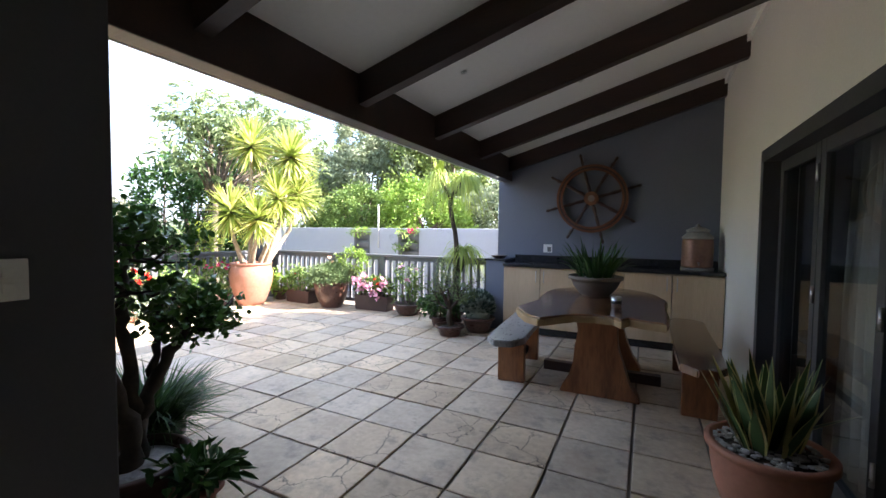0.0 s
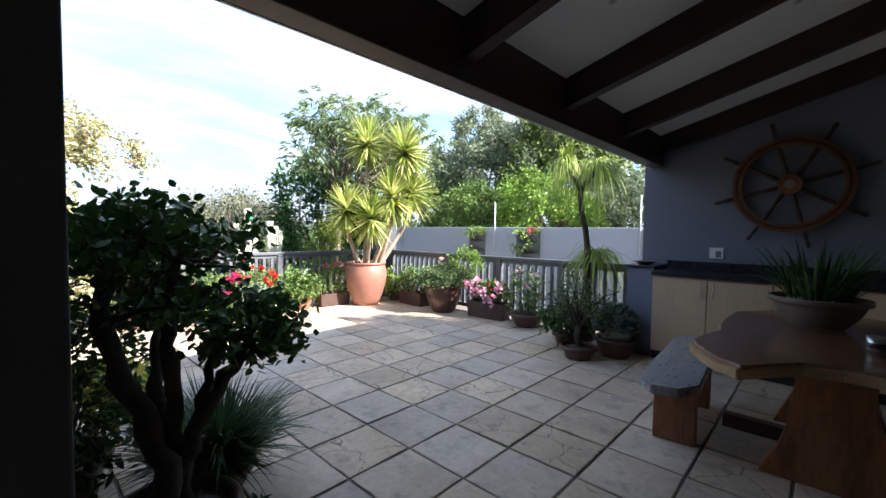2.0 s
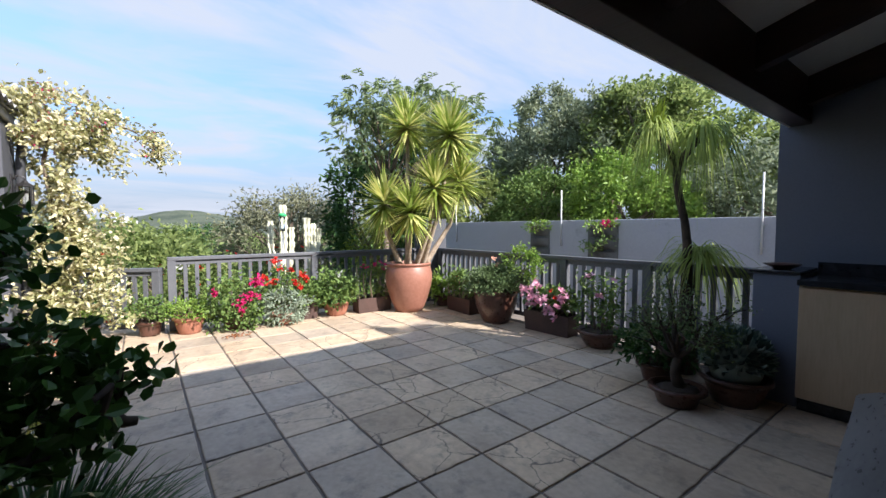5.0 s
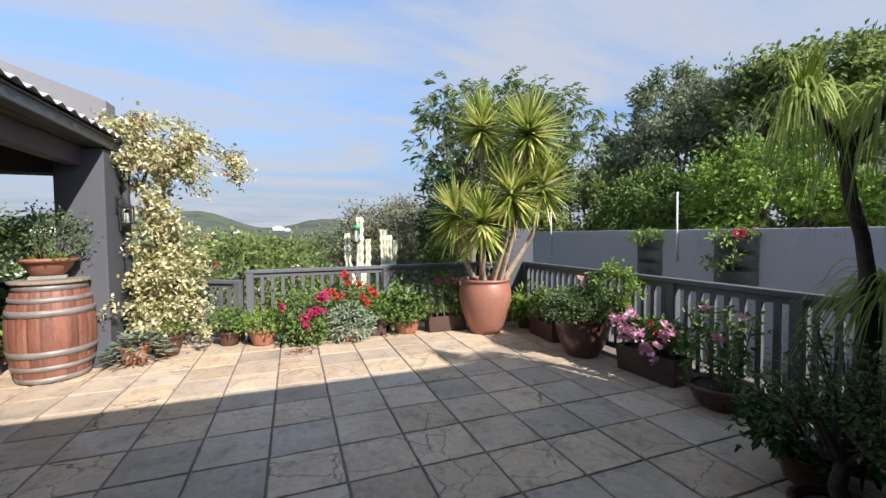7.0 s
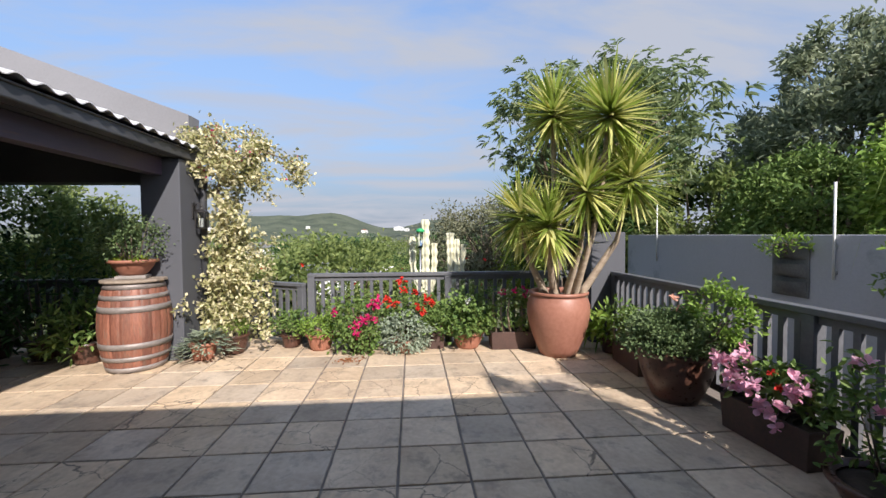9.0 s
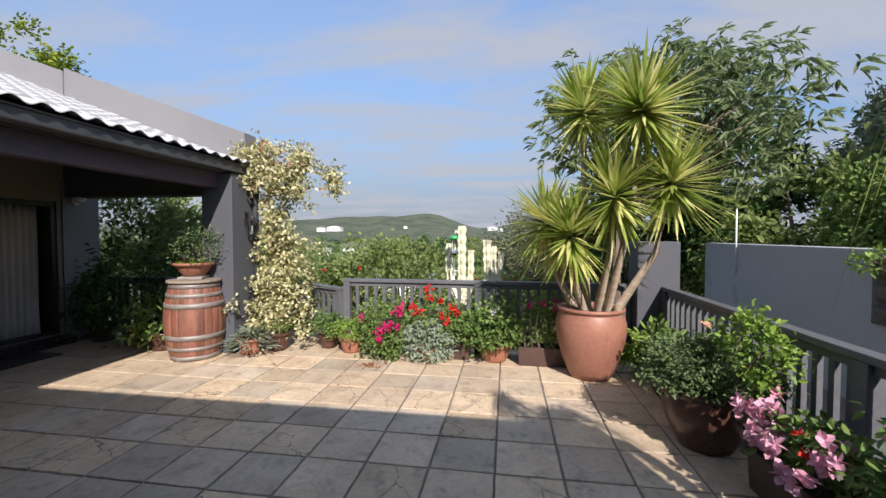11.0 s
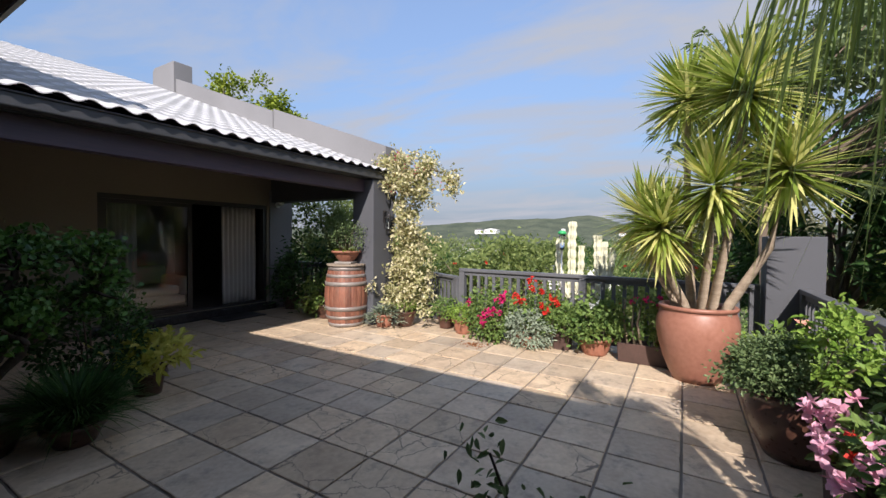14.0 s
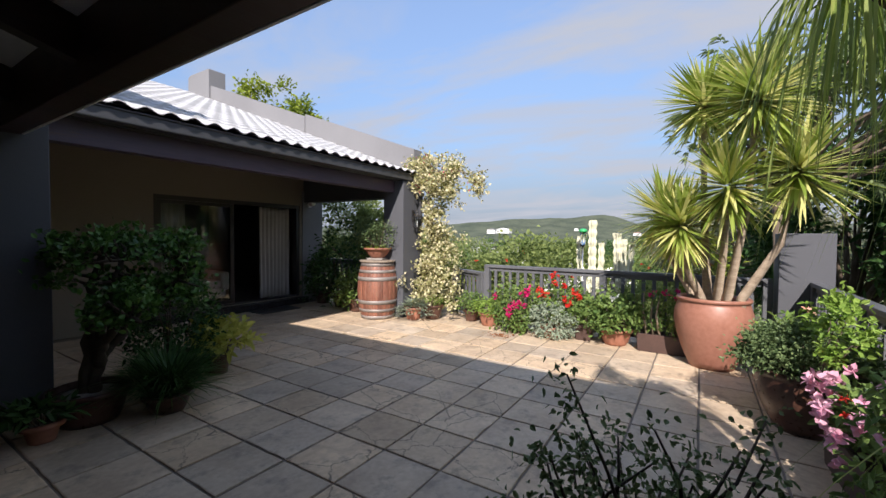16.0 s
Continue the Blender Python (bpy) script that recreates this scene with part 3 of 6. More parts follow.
# added panel: stops sun reaching the wing wall through the roof gap
structure("sun_block_gable", boxes((-2.1, -1.9, -3.2, 0.75, 2.45, 4.2)), M_DARKMETAL, "added dark panel that keeps sun out between the two roofs", "wall")

# the corner pillar where the two roofs meet
pil = structure("pillar_corner", boxes((-2.1, -1.66, 0.5, 0.965, 0, 2.3), bevel=0.008), M_GREY, "charcoal plastered corner pillar", "pillar")
sw = thing("light_switch", "white double light switch on the dark pillar", "switch", -1.66, 0.70, 1.19)
part("plate", boxes((0.001, 0.012, -0.045, 0.045, -0.06, 0.06), bevel=0.004), M_PLASTIC, sw)
for dz in (-0.022, 0.022):
    part("rocker", boxes((0.012, 0.018, -0.014, 0.014, dz - 0.014, dz + 0.014), bevel=0.002), M_PLASTIC, sw)

# low pillar at the counter's end
structure("pillar_low", boxes((-2.03, -1.75, 5.56, BY, 0, 0.95), bevel=0.006), M_BLUE, "low blue-grey plastered end pillar beside the counter", "pillar")
structure("pillar_cap", boxes((-2.05, -1.75, 5.54, BY, 0.951, 0.975), bevel=0.004), M_GRANITE, "dark stone cap on the low pillar", "trim")

# counter, cabinets
structure("plinth", boxes((-1.74, WX - 0.005, 5.53, BY, 0, 0.1)), M_GRANITE, "dark recessed cabinet plinth", "trim")
ct = thing("countertop", "black granite worktop with an upstand along the wall", "countertop", 0, 0, 0)
part("slab", boxes((-1.745, WX - 0.004, 5.43, BY - 0.003, 0.89, 0.93), bevel=0.004), M_GRANITE, ct)
part("upstand", boxes((-1.745, WX - 0.004, BY - 0.025, BY - 0.003, 0.931, 1.02)), M_GRANITE, ct)
xs = [-1.74, -1.25, -0.755, -0.26, 0.235, WX - 0.006]


def cabinet(x0, x1, drawers, hinge):
    c = thing("cabinet", "light maple cabinet with a steel bar handle under the granite worktop", "cabinet", x0, 5.455, 0.1, group="cabinets under the worktop")
    w = x1 - x0
    part("body", boxes((0.002, w - 0.002, 0.02, 0.5, 0, 0.785)), M_CAB, c)
    if drawers:
        for k in range(3):
            d = part("drawer", boxes((0.004, w - 0.004, 0, 0.0185, 0.01 + k * 0.258, 0.258 + k * 0.258), bevel=0.002), M_CAB, c)
            part("handle", tube([(w / 2 - 0.06, 0.0, 0.2 + k * 0.258), (w / 2 - 0.06, -0.028, 0.2 + k * 0.258), (w / 2 + 0.06, -0.028, 0.2 + k * 0.258), (w / 2 + 0.06, 0.0, 0.2 + k * 0.258)], 0.006, 6), M_STEEL, d, "brushed steel bar handle", True)
    else:
        d = part("door", boxes((0.004, w - 0.004, 0, 0.0185, 0.01, 0.775), bevel=0.002), M_CAB, c)
        hx = w - 0.05 if hinge else 0.05
        part("handle", tube([(hx, 0.0, 0.60), (hx, -0.028, 0.60), (hx, -0.028, 0.74), (hx, 0.0, 0.74)], 0.006, 6), M_STEEL, d, "brushed steel bar handle", True)


for k in range(5):
    cabinet(xs[k], xs[k + 1], k == 2, k in (0, 3))

# folding doors in the east wall
dr = thing("folding_door", "charcoal aluminium folding door with glass, partly open", "door", 0, 0, 0, kind="structure")


def door_leaf(y0, y1, x, name="leaf"):
    bm = boxes((x, x + 0.05, y0, y0 + 0.07, 0.02, DTOP - 0.055), (x, x + 0.05, y1 - 0.07, y1, 0.02, DTOP - 0.055), (x, x + 0.05, y0 + 0.07, y1 - 0.07, 0.02, 0.12), (x, x + 0.05, y0 + 0.07, y1 - 0.07, DTOP - 0.135, DTOP - 0.055), bevel=0.003)
    lf = part(name, bm, M_DARKMETAL, dr)
    g = part("pane", boxes((x + 0.021, x + 0.027, y0 + 0.07, y1 - 0.07, 0.12, DTOP - 0.135)), M_GLASS, lf)
    g.visible_shadow = False
    for z in (0.35, 1.0, 1.7):
        part("hinge", tube([(x - 0.008, y0 + 0.003, z - 0.05), (x - 0.008, y0 + 0.003, z + 0.05)], 0.009, 8), M_STEEL, lf, smooth=True)


door_leaf(3.26, 4.02, WX + 0.09)
door_leaf(2.49, 3.25, WX + 0.09)
bm = boxes((0.0, 0.05, 0, 0.07, 0.02, 1.86), (0.0, 0.05, 0.69, 0.76, 0.02, 1.86), (0, 0.05, 0.07, 0.69, 0.02, 0.12), (0, 0.05, 0.07, 0.69, 1.78, 1.86), bevel=0.003)
bmesh.ops.transform(bm, matrix=pose(WX + 0.10, 2.36, 0, 0, 0, -100), verts=bm.verts)
lf = part("leaf", bm, M_DARKMETAL, dr)
bm = boxes((0.021, 0.027, 0.07, 0.69, 0.12, 1.78))
bmesh.ops.transform(bm, matrix=pose(WX + 0.10, 2.36, 0, 0, 0, -100), verts=bm.verts)
part("pane", bm, M_GLASS, lf).visible_shadow = False


def curtain(name, label, x0, y0, x1, y1, z0, z1, folds, amp):
    c = thing(name, label, "curtain", 0, 0, 0)
    n = folds * 6
    bm = bmesh.new()
    a, b = Vector((x0, y0, 0)), Vector((x1, y1, 0))
    nrm = (b - a).cross(Vector((0, 0, 1))).normalized()
    rows = []
    for j, z in enumerate(np.linspace(z0, z1, 9)):
        k2 = amp * (1.15 - 0.5 * (z - z0) / (z1 - z0))
        rows.append([bm.verts.new(a + (b - a) * (i / n) + nrm * (k2 * math.sin(2 * math.pi * folds * i / n + 0.25 * math.sin(j)) + 0.3 * k2 * math.sin(5.1 * i / n + j * 0.4)) + Vector((0, 0, z))) for i in range(n + 1)])
    for r, q in zip(rows, rows[1:]):
        for i in range(n):
            bm.faces.new((r[i], r[i + 1], q[i + 1], q[i]))
    o = part("cloth", bm, M_CURTAIN, c, smooth=True)
    s = o.modifiers.new("thick", "SOLIDIFY"); s.thickness = 0.004
    part("rail", tube([(x0, y0, z1 + 0.012), (x1, y1, z1 + 0.012)], 0.012, 8), M_STEEL, c, smooth=True)


curtain("curtain", "off-white curtain gathered behind the folding door", WX + 0.27, 2.62, WX + 0.27, 3.34, 0.03, 1.87, 7, 0.035)

# wing A: verandah with the barrel, sliding door and white tiled roof
AY = -1.95
AX0, AX1 = -6.62, -3.96
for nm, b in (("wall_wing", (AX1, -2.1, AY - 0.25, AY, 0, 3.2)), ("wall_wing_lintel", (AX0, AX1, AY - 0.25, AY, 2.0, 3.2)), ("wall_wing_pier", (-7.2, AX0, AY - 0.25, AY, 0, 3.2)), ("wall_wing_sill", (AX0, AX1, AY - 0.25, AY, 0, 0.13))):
    structure(nm, boxes(b), M_CREAMSHADE, "cream plastered verandah wall round the sliding door", "wall")
structure("wall_wing_end", boxes((-7.2, AX0 - 0.06, AY, AY + 0.02, 0.0, 2.3)), M_PARAPET, "grey painted end of the verandah wall", "wall")
structure("door_step", boxes((AX0 - 0.1, AX1 + 0.1, AY, AY + 0.16, 0, 0.12), bevel=0.008), M_GRANITE, "dark stone step below the sliding door", "step")
sd = thing("sliding_door", "dark aluminium sliding door standing half open", "door", 0, 0, 0, kind="structure")
part("frame", boxes((AX0, AX0 + 0.06, AY - 0.16, AY - 0.02, 0.131, 2.0), (AX1 - 0.06, AX1, AY - 0.16, AY - 0.02, 0.131, 2.0), (AX0 + 0.06, AX1 - 0.06, AY - 0.16, AY - 0.02, 1.93, 2.0), (AX0 + 0.06, AX1 - 0.06, AY - 0.16, AY - 0.02, 0.131, 0.16)), M_CHARFRAME, sd)
XM = -5.22
lf = part("leaf", boxes((XM - 0.03, XM + 0.04, AY - 0.09, AY - 0.05, 0.16, 1.93), (AX1 - 0.12, AX1 - 0.062, AY - 0.09, AY - 0.05, 0.16, 1.93), (XM + 0.04, AX1 - 0.12, AY - 0.09, AY - 0.05, 0.16, 0.22), (XM + 0.04, AX1 - 0.12, AY - 0.09, AY - 0.05, 1.87, 1.93)), M_CHARFRAME, sd)
part("pane", boxes((XM + 0.04, AX1 - 0.12, AY - 0.073, AY - 0.067, 0.22, 1.87)), M_GLASS, lf).visible_shadow = False
lf = part("leaf", boxes((XM - 0.05, XM + 0.02, AY - 0.14, AY - 0.10, 0.16, 1.93), (AX1 - 0.12, AX1 - 0.062, AY - 0.14, AY - 0.10, 0.16, 1.93)), M_CHARFRAME, sd)
structure("wing_inside", boxes((-7.2, -2.1, -6.4, -6.2, 0, 3.2), (-7.2, -7.0, -6.2, AY - 0.25, 0, 3.2), (-2.3, -2.1, -6.2, AY - 0.25, 0, 3.2), (-7.0, -2.3, -6.2, AY - 0.25, 2.5, 2.6), (-7.0, -2.3, -6.2, AY - 0.25, -0.1, 0.125)), M_INSIDE, "room behind the sliding door, coloured dark for its shade", "wall")
curtain("curtain", "off-white curtain hanging at the open sliding door", -6.52, AY - 0.2, -5.85, AY - 0.22, 0.15, 1.95, 8, 0.035)
curtain("curtain", "narrow off-white curtain behind the glass", -4.55, AY - 0.3, -4.05, AY - 0.3, 0.15, 1.9, 6, 0.035)
sofa = thing("sofa", "pale upholstered sofa inside the room", "sofa", -4.75, -3.0, 0.125)
part("base", boxes((-0.7, 0.7, -0.4, 0.4, 0.06, 0.24), bevel=0.05), M_CURTAIN, sofa, smooth=True)
part("seat", boxes((-0.6, 0.6, -0.28, 0.42, 0.24, 0.4), bevel=0.06), M_CURTAIN, sofa, smooth=True)
part("backrest", boxes((-0.7, 0.7, -0.45, -0.25, 0.2, 0.72), bevel=0.07), M_CURTAIN, sofa, smooth=True)
for s in (-1, 1):
    part("armrest", boxes((s * 0.68 - 0.1, s * 0.68 + 0.1, -0.4, 0.42, 0.2, 0.55), bevel=0.06), M_CURTAIN, sofa, smooth=True)

RA0, RAS = 2.45, 0.365


def roof_z(y):
    return RA0 + (0.88 - y) * RAS


def sloped_y(x0, x1, y0, y1, lo, hi):
    """A slab that follows the wing's roof slope, from lo to hi above it."""
    bm = bmesh.new()
    box(bm, x0, x1, y0, y1, 0, 1)
    for v in bm.verts:
        v.co.z = roof_z(v.co.y) + (hi if v.co.z > 0.5 else lo)
    return bm


structure("ceiling_wing", sloped_y(-7.0, -2.1, AY, 0.57, -0.16, -0.13), M_CREAMSHADE, "cream sloping verandah ceiling", "ceiling")
structure("wing_beam", boxes((-6.98, -2.0, 0.50, 0.64, 2.13, 2.33), bevel=0.006), M_PURPLE, "purple-brown stained verandah beam, worn in patches", "beam")
ga = structure("wing_gutter", boxes((-6.92, -2.13, 0.73, 0.86, 2.335, 2.445), (-6.92, -2.13, 0.72, 0.88, 2.435, 2.455), bevel=0.012), M_DARKMETAL, "charcoal metal gutter below the tiled roof", "gutter")
structure("wing_fascia", boxes((-6.96, -2.0, 0.641, 0.73, 2.331, 2.41)), M_DARKMETAL, "charcoal fascia board behind the gutter", "trim")
part("downpipe", tube([(-6.86, 0.80, 2.37), (-6.92, 0.86, 2.27), (-6.95, 0.9, 2.14), (-6.95, 0.88, 1.98), (-6.95, 0.88, 0.02)], 0.04, 10), M_DARKMETAL, ga, smooth=True)
structure("pillar_wing", boxes((-7.02, -6.53, 0.40, 0.83, 0, 2.32), bevel=0.008), M_GREY, "grey plastered verandah pillar", "pillar")
bm = boxes((-7.0, -6.72, AY, 0.40, 0, 1))
for v in bm.verts:
    v.co.z = roof_z(v.co.y) - 0.17 if v.co.z > 0.5 else 2.07
structure("wing_beam_end", bm, M_GREY, "grey plastered lintel at the verandah end", "beam")
structure("parapet", sloped_y(-7.22, -6.97, -2.2, 0.72, -0.4, 0.43), M_PARAPET, "pale grey sloping parapet at the roof's end", "wall")
structure("parapet_upper", sloped_y(-7.26, -6.95, -7.1, -2.2, -0.4, 0.38), M_PARAPET, "pale grey raised upper parapet", "wall")
structure("chimney", boxes((-7.35, -6.9, -6.95, -5.95, 4.7, 5.75), bevel=0.01), M_PARAPET, "pale grey plastered chimney block", "chimney")
structure("roof_deck", sloped_y(-6.97, -1.9, -7.1, 0.83, -0.08, -0.03), M_DARKMETAL, "dark roof deck below the tiles", "roof")

# wall lamp and lantern
wlamp = thing("wall_lamp", "small white bulkhead lamp on the verandah wall", "lamp", -6.85, AY + 0.021, 2.02)
part("base", lathe([(0.0, 0), (0.05, 0), (0.05, 0.03), (0.0, 0.03)], 18), M_PLASTIC, wlamp).rotation_euler = (radians(-90), 0, 0)
part("shade", lathe([(0.0, 0.03), (0.05, 0.035), (0.075, 0.11), (0.07, 0.13), (0.0, 0.14)], 20), M_PLASTIC, wlamp, smooth=True).rotation_euler = (radians(-60), 0, 0)

lan = thing("wall_lantern", "black metal carriage lantern on the grey pillar", "lantern", -6.80, 0.83, 1.68)
part("bracket", tube([(0, 0.0, 0.10), (0, 0.05, 0.15), (0, 0.10, 0.13), (0, 0.10, 0.09)], 0.009, 8), M_CHARFRAME, lan, smooth=True)
part("backplate", boxes((-0.035, 0.035, 0.001, 0.012, -0.03, 0.16), bevel=0.004), M_CHARFRAME, lan)
part("cap", lathe([(0.0, 0.11), (0.015, 0.105), (0.03, 0.08), (0.075, 0.05), (0.075, 0.04), (0.0, 0.04)], 6, at=(0, 0.10, 0)), M_CHARFRAME, lan)
part("cage", boxes(*[(sx * 0.05 - 0.006, sx * 0.05 + 0.006, 0.10 + sy * 0.05 - 0.006, 0.10 + sy * 0.05 + 0.006, -0.14, 0.04) for sx in (-1, 1) for sy in (-1, 1)]), M_CHARFRAME, lan)
part("floor_plate", lathe([(0.0, -0.17), (0.02, -0.16), (0.065, -0.145), (0.065, -0.135), (0.0, -0.135)], 6, at=(0, 0.10, 0)), M_CHARFRAME, lan)
part("glass", lathe([(0.043, -0.134), (0.048, 0.04)], 4, at=(0, 0.10, 0)), M_CLEAR, lan)
part("candle", lathe([(0.0, -0.134), (0.015, -0.134), (0.015, -0.03), (0.0, -0.025)], 12, at=(0, 0.10, 0)), M_PLASTIC, lan)

# garden wall
structure("garden_wall", boxes((-8.9, 4.0, 7.45, 7.65, -3, 1.405), bevel=0.01), M_GARDENWALL, "blue-grey plastered garden boundary wall", "wall")
structure("column_wall", boxes((-7.15, -6.8, 5.80, 6.26, 0, 1.45), bevel=0.008), M_GREY, "grey plastered column at the terrace corner", "pillar")
for x in (-7.98, -5.2, -2.49):
    p = thing("fence_pole", "thin white electric-fence pole fixed to the garden wall", "pole", x, 7.43, 0, group="fence poles")
    part("pole", tube([(0, 0, 0.98), (0, 0, 1.9)], 0.011, 8), M_PLASTIC, p, smooth=True)
    for z in (1.05, 1.3):
        part("clip", boxes((-0.02, 0.02, 0.002, 0.02, z - 0.012, z + 0.012)), M_STEEL, p)


# railings
def railing(name, label, a, b, z0a, z0b, h, posts):
    """Painted timber railing from a to b, with a foot that may fall from z0a to z0b."""
    a, b = Vector((*a, 0)), Vector((*b, 0))
    d = b - a
    length, ang = d.length, math.degrees(math.atan2(d.y, d.x))
    r = thing(name, label, "railing", a.x, a.y, z0a, ang, group="terrace railings", kind="structure")
    k = (z0b - z0a) / length

    def sheared(*rows, bevel=0.0):
        bm = boxes(*rows, bevel=bevel)
        for v in bm.verts:
            v.co.z += v.co.x * k
        return bm

    part("top_rail", sheared((0, length, -0.05, 0.05, h - 0.045, h), bevel=0.006), M_RAIL, r)
    part("upper_rail", sheared((0, length, -0.018, 0.018, h - 0.10, h - 0.046)), M_RAIL, r)
    part("lower_rail", sheared((0, length, -0.02, 0.02, 0.06, 0.12)), M_RAIL, r)
    n = int(length / 0.125)
    pm = None
    at = [length * f for f in posts]
    for f in at:
        part("post", sheared((f - 0.045, f + 0.045, -0.046, 0.046, 0.0, h - 0.046), bevel=0.004), M_RAIL, r)
    for i in range(n):
        x = (i + 0.5) * length / n
        if min(abs(x - f) for f in at) < 0.07:
            continue
        if pm is None:
            pm = mesh_of("baluster", boxes((-0.022, 0.022, -0.016, 0.016, 0.12, h - 0.10)), M_RAIL)
        o = new("baluster", pm)
        o.parent, o.location = r, (x, 0, x * k)


railing("railing", "charcoal painted timber railing along the flower pots", (-7.10, 2.1), (-7.03, 5.78), 0, 0, 0.935, (0.012, 0.5, 0.988))
railing("railing", "charcoal painted timber railing in front of the garden wall", (-6.8, 6.11), (-2.04, 6.10), 0, 0, 0.935, (0.01, 0.33, 0.56, 0.78, 0.99))
railing("landing_railing", "low charcoal timber railing round the tiled landing", (-7.16, 2.04), (-7.66, 1.16), -0.02, -0.02, 0.82, (0.05, 0.95))
railing("railing", "dark timber railing at the shaded verandah end", (-7.1, 0.38), (-7.1, AY + 0.03), 0, 0, 0.905, (0.02, 0.5, 0.98))
structure("floor_landing", boxes((-8.12, -7.3, 0.5, 2.55, -0.3, -0.02), bevel=0.004), M_TILE, "tiled landing beside the terrace", "floor")


# ---- dining corner ----
wheel = thing("ships_wheel", "dark wooden ship's wheel hung on the blue wall", "wheel", -0.706, BY - 0.005, 1.80, 0)
wheel.scale = (1.09, 1.0, 1.09)
HW = pose(0, 0, 0, 90, 0, 0)


def ring(r0, r1, d0, d1, n=48):
    bm = lathe([(r0, d0), (r1, d0), (r1, d1), (r0, d1), (r0, d0)], n)
    bmesh.ops.transform(bm, matrix=HW, verts=bm.verts)
    return bm


part("rim", ring(0.345, 0.415, 0.03, 0.08), M_RIM, wheel, "thick wooden rim")
part("rim_inlay", ring(0.368, 0.39, 0.08, 0.084), M_BEAM, wheel)
part("hub", ring(0.001, 0.085, 0.004, 0.11, 28), M_RIM, wheel)
part("hub_cap", ring(0.001, 0.04, 0.11, 0.122, 20), M_HOOP, wheel, "dull brass hub cap")
for k in range(8):
    a = 2 * math.pi * (k + 0.33) / 8
    c, s = math.cos(a), math.sin(a)
    prof = [(0.08, 0.016), (0.13, 0.022), (0.2, 0.015), (0.27, 0.022), (0.34, 0.017), (0.43, 0.014), (0.455, 0.021), (0.50, 0.013), (0.545, 0.019), (0.565, 0.01)]
    part("spoke", tube([(c * r, -0.058, s * r) for r, q in prof], [q for r, q in prof], 8), M_BEAM, wheel, smooth=True)

so = thing("socket", "white electrical socket plate on the blue wall", "socket", -1.28, BY - 0.002, 1.12)
part("plate", boxes((-0.062, 0.062, -0.012, 0, -0.058, 0.058), bevel=0.003), M_PLASTIC, so)
part("rocker", boxes((-0.045, -0.02, -0.017, -0.0122, 0.015, 0.045)), M_PLASTIC, so)
part("face", boxes((-0.005, 0.045, -0.0135, -0.0122, -0.045, 0.02)), M_FELT, so)

urn = thing("water_urn", "brown clay water urn with grey lid on the worktop", "urn", 0.49, 5.72, 0.93)
part("body", lathe([(0.0, 0.03), (0.15, 0.03), (0.158, 0.06), (0.158, 0.33), (0.15, 0.36), (0.0, 0.365)], 32), M_COPPER, urn, smooth=True)
part("base", lathe([(0.0, 0.0), (0.165, 0.0), (0.165, 0.028), (0.0, 0.03)], 32), M_URNCAP, urn, smooth=True)
part("shoulder", lathe([(0.15, 0.355), (0.162, 0.365), (0.155, 0.385), (0.115, 0.42), (0.11, 0.44), (0.0, 0.44)], 32), M_URNCAP, urn, smooth=True)
part("lid", lathe([(0.0, 0.44), (0.118, 0.441), (0.118, 0.46), (0.06, 0.49), (0.02, 0.50), (0.025, 0.52), (0.0, 0.53)], 28), M_URNCAP, urn, smooth=True)
part("tap", tube([(0, -0.155, 0.09), (0, -0.20, 0.09), (0, -0.205, 0.065)], 0.011, 8), M_HOOP, urn, smooth=True)

dish = thing("dish", "small brown clay dish on the low pillar", "dish", -1.89, 5.70, 0.976)
part("bowl", lathe([(0.0, 0.0), (0.05, 0.0), (0.115, 0.035), (0.12, 0.04), (0.105, 0.036), (0.05, 0.01), (0.0, 0.01)], 24), M_BROWNPOT, dish, smooth=True)


def slab_outline(pts, seed, n=6, amp=0.02):
    """A live edge: the corner points joined with an uneven line."""
    out = []
    for i, (x, y) in enumerate(pts):
        x2, y2 = pts[(i + 1) % len(pts)]
        for k in range(n):
            t = k / n
            o = amp * noise.noise(Vector((x + (x2 - x) * t, y + (y2 - y) * t, seed)) * 5)
            out.append((x + (x2 - x) * t + o, y + (y2 - y) * t + o))
    return out


table = thing("dining_table", "live-edge slab dining table on two waney plank pedestals", "table", -0.45, 4.15, 0)
top = [(-0.50, -0.72), (-0.46, -0.86), (-0.34, -1.05), (-0.25, -1.12), (-0.16, -1.0), (-0.05, -0.86), (0.10, -0.81), (0.21, -0.83), (0.27, -0.91), (0.32, -0.80), (0.42, -0.85), (0.54, -0.88), (0.57, -0.60), (0.555, -0.2), (0.58, 0.2), (0.48, 0.55), (0.30, 0.80), (0.05, 0.84), (-0.25, 0.72), (-0.46, 0.42), (-0.47, -0.05), (-0.44, -0.4)]
part("tabletop", prism(slab_outline(top, 1.0, 4), 0.685, 0.75, bevel=0.008), M_WOOD, table, "polished live-edge slab", smooth=False)
part("bark_edge", prism(slab_outline([(x * 1.022, y * 1.015) for x, y in top], 1.0, 4), 0.688, 0.738, bevel=0.006), M_SAPWOOD, table, "pale sapwood edge")
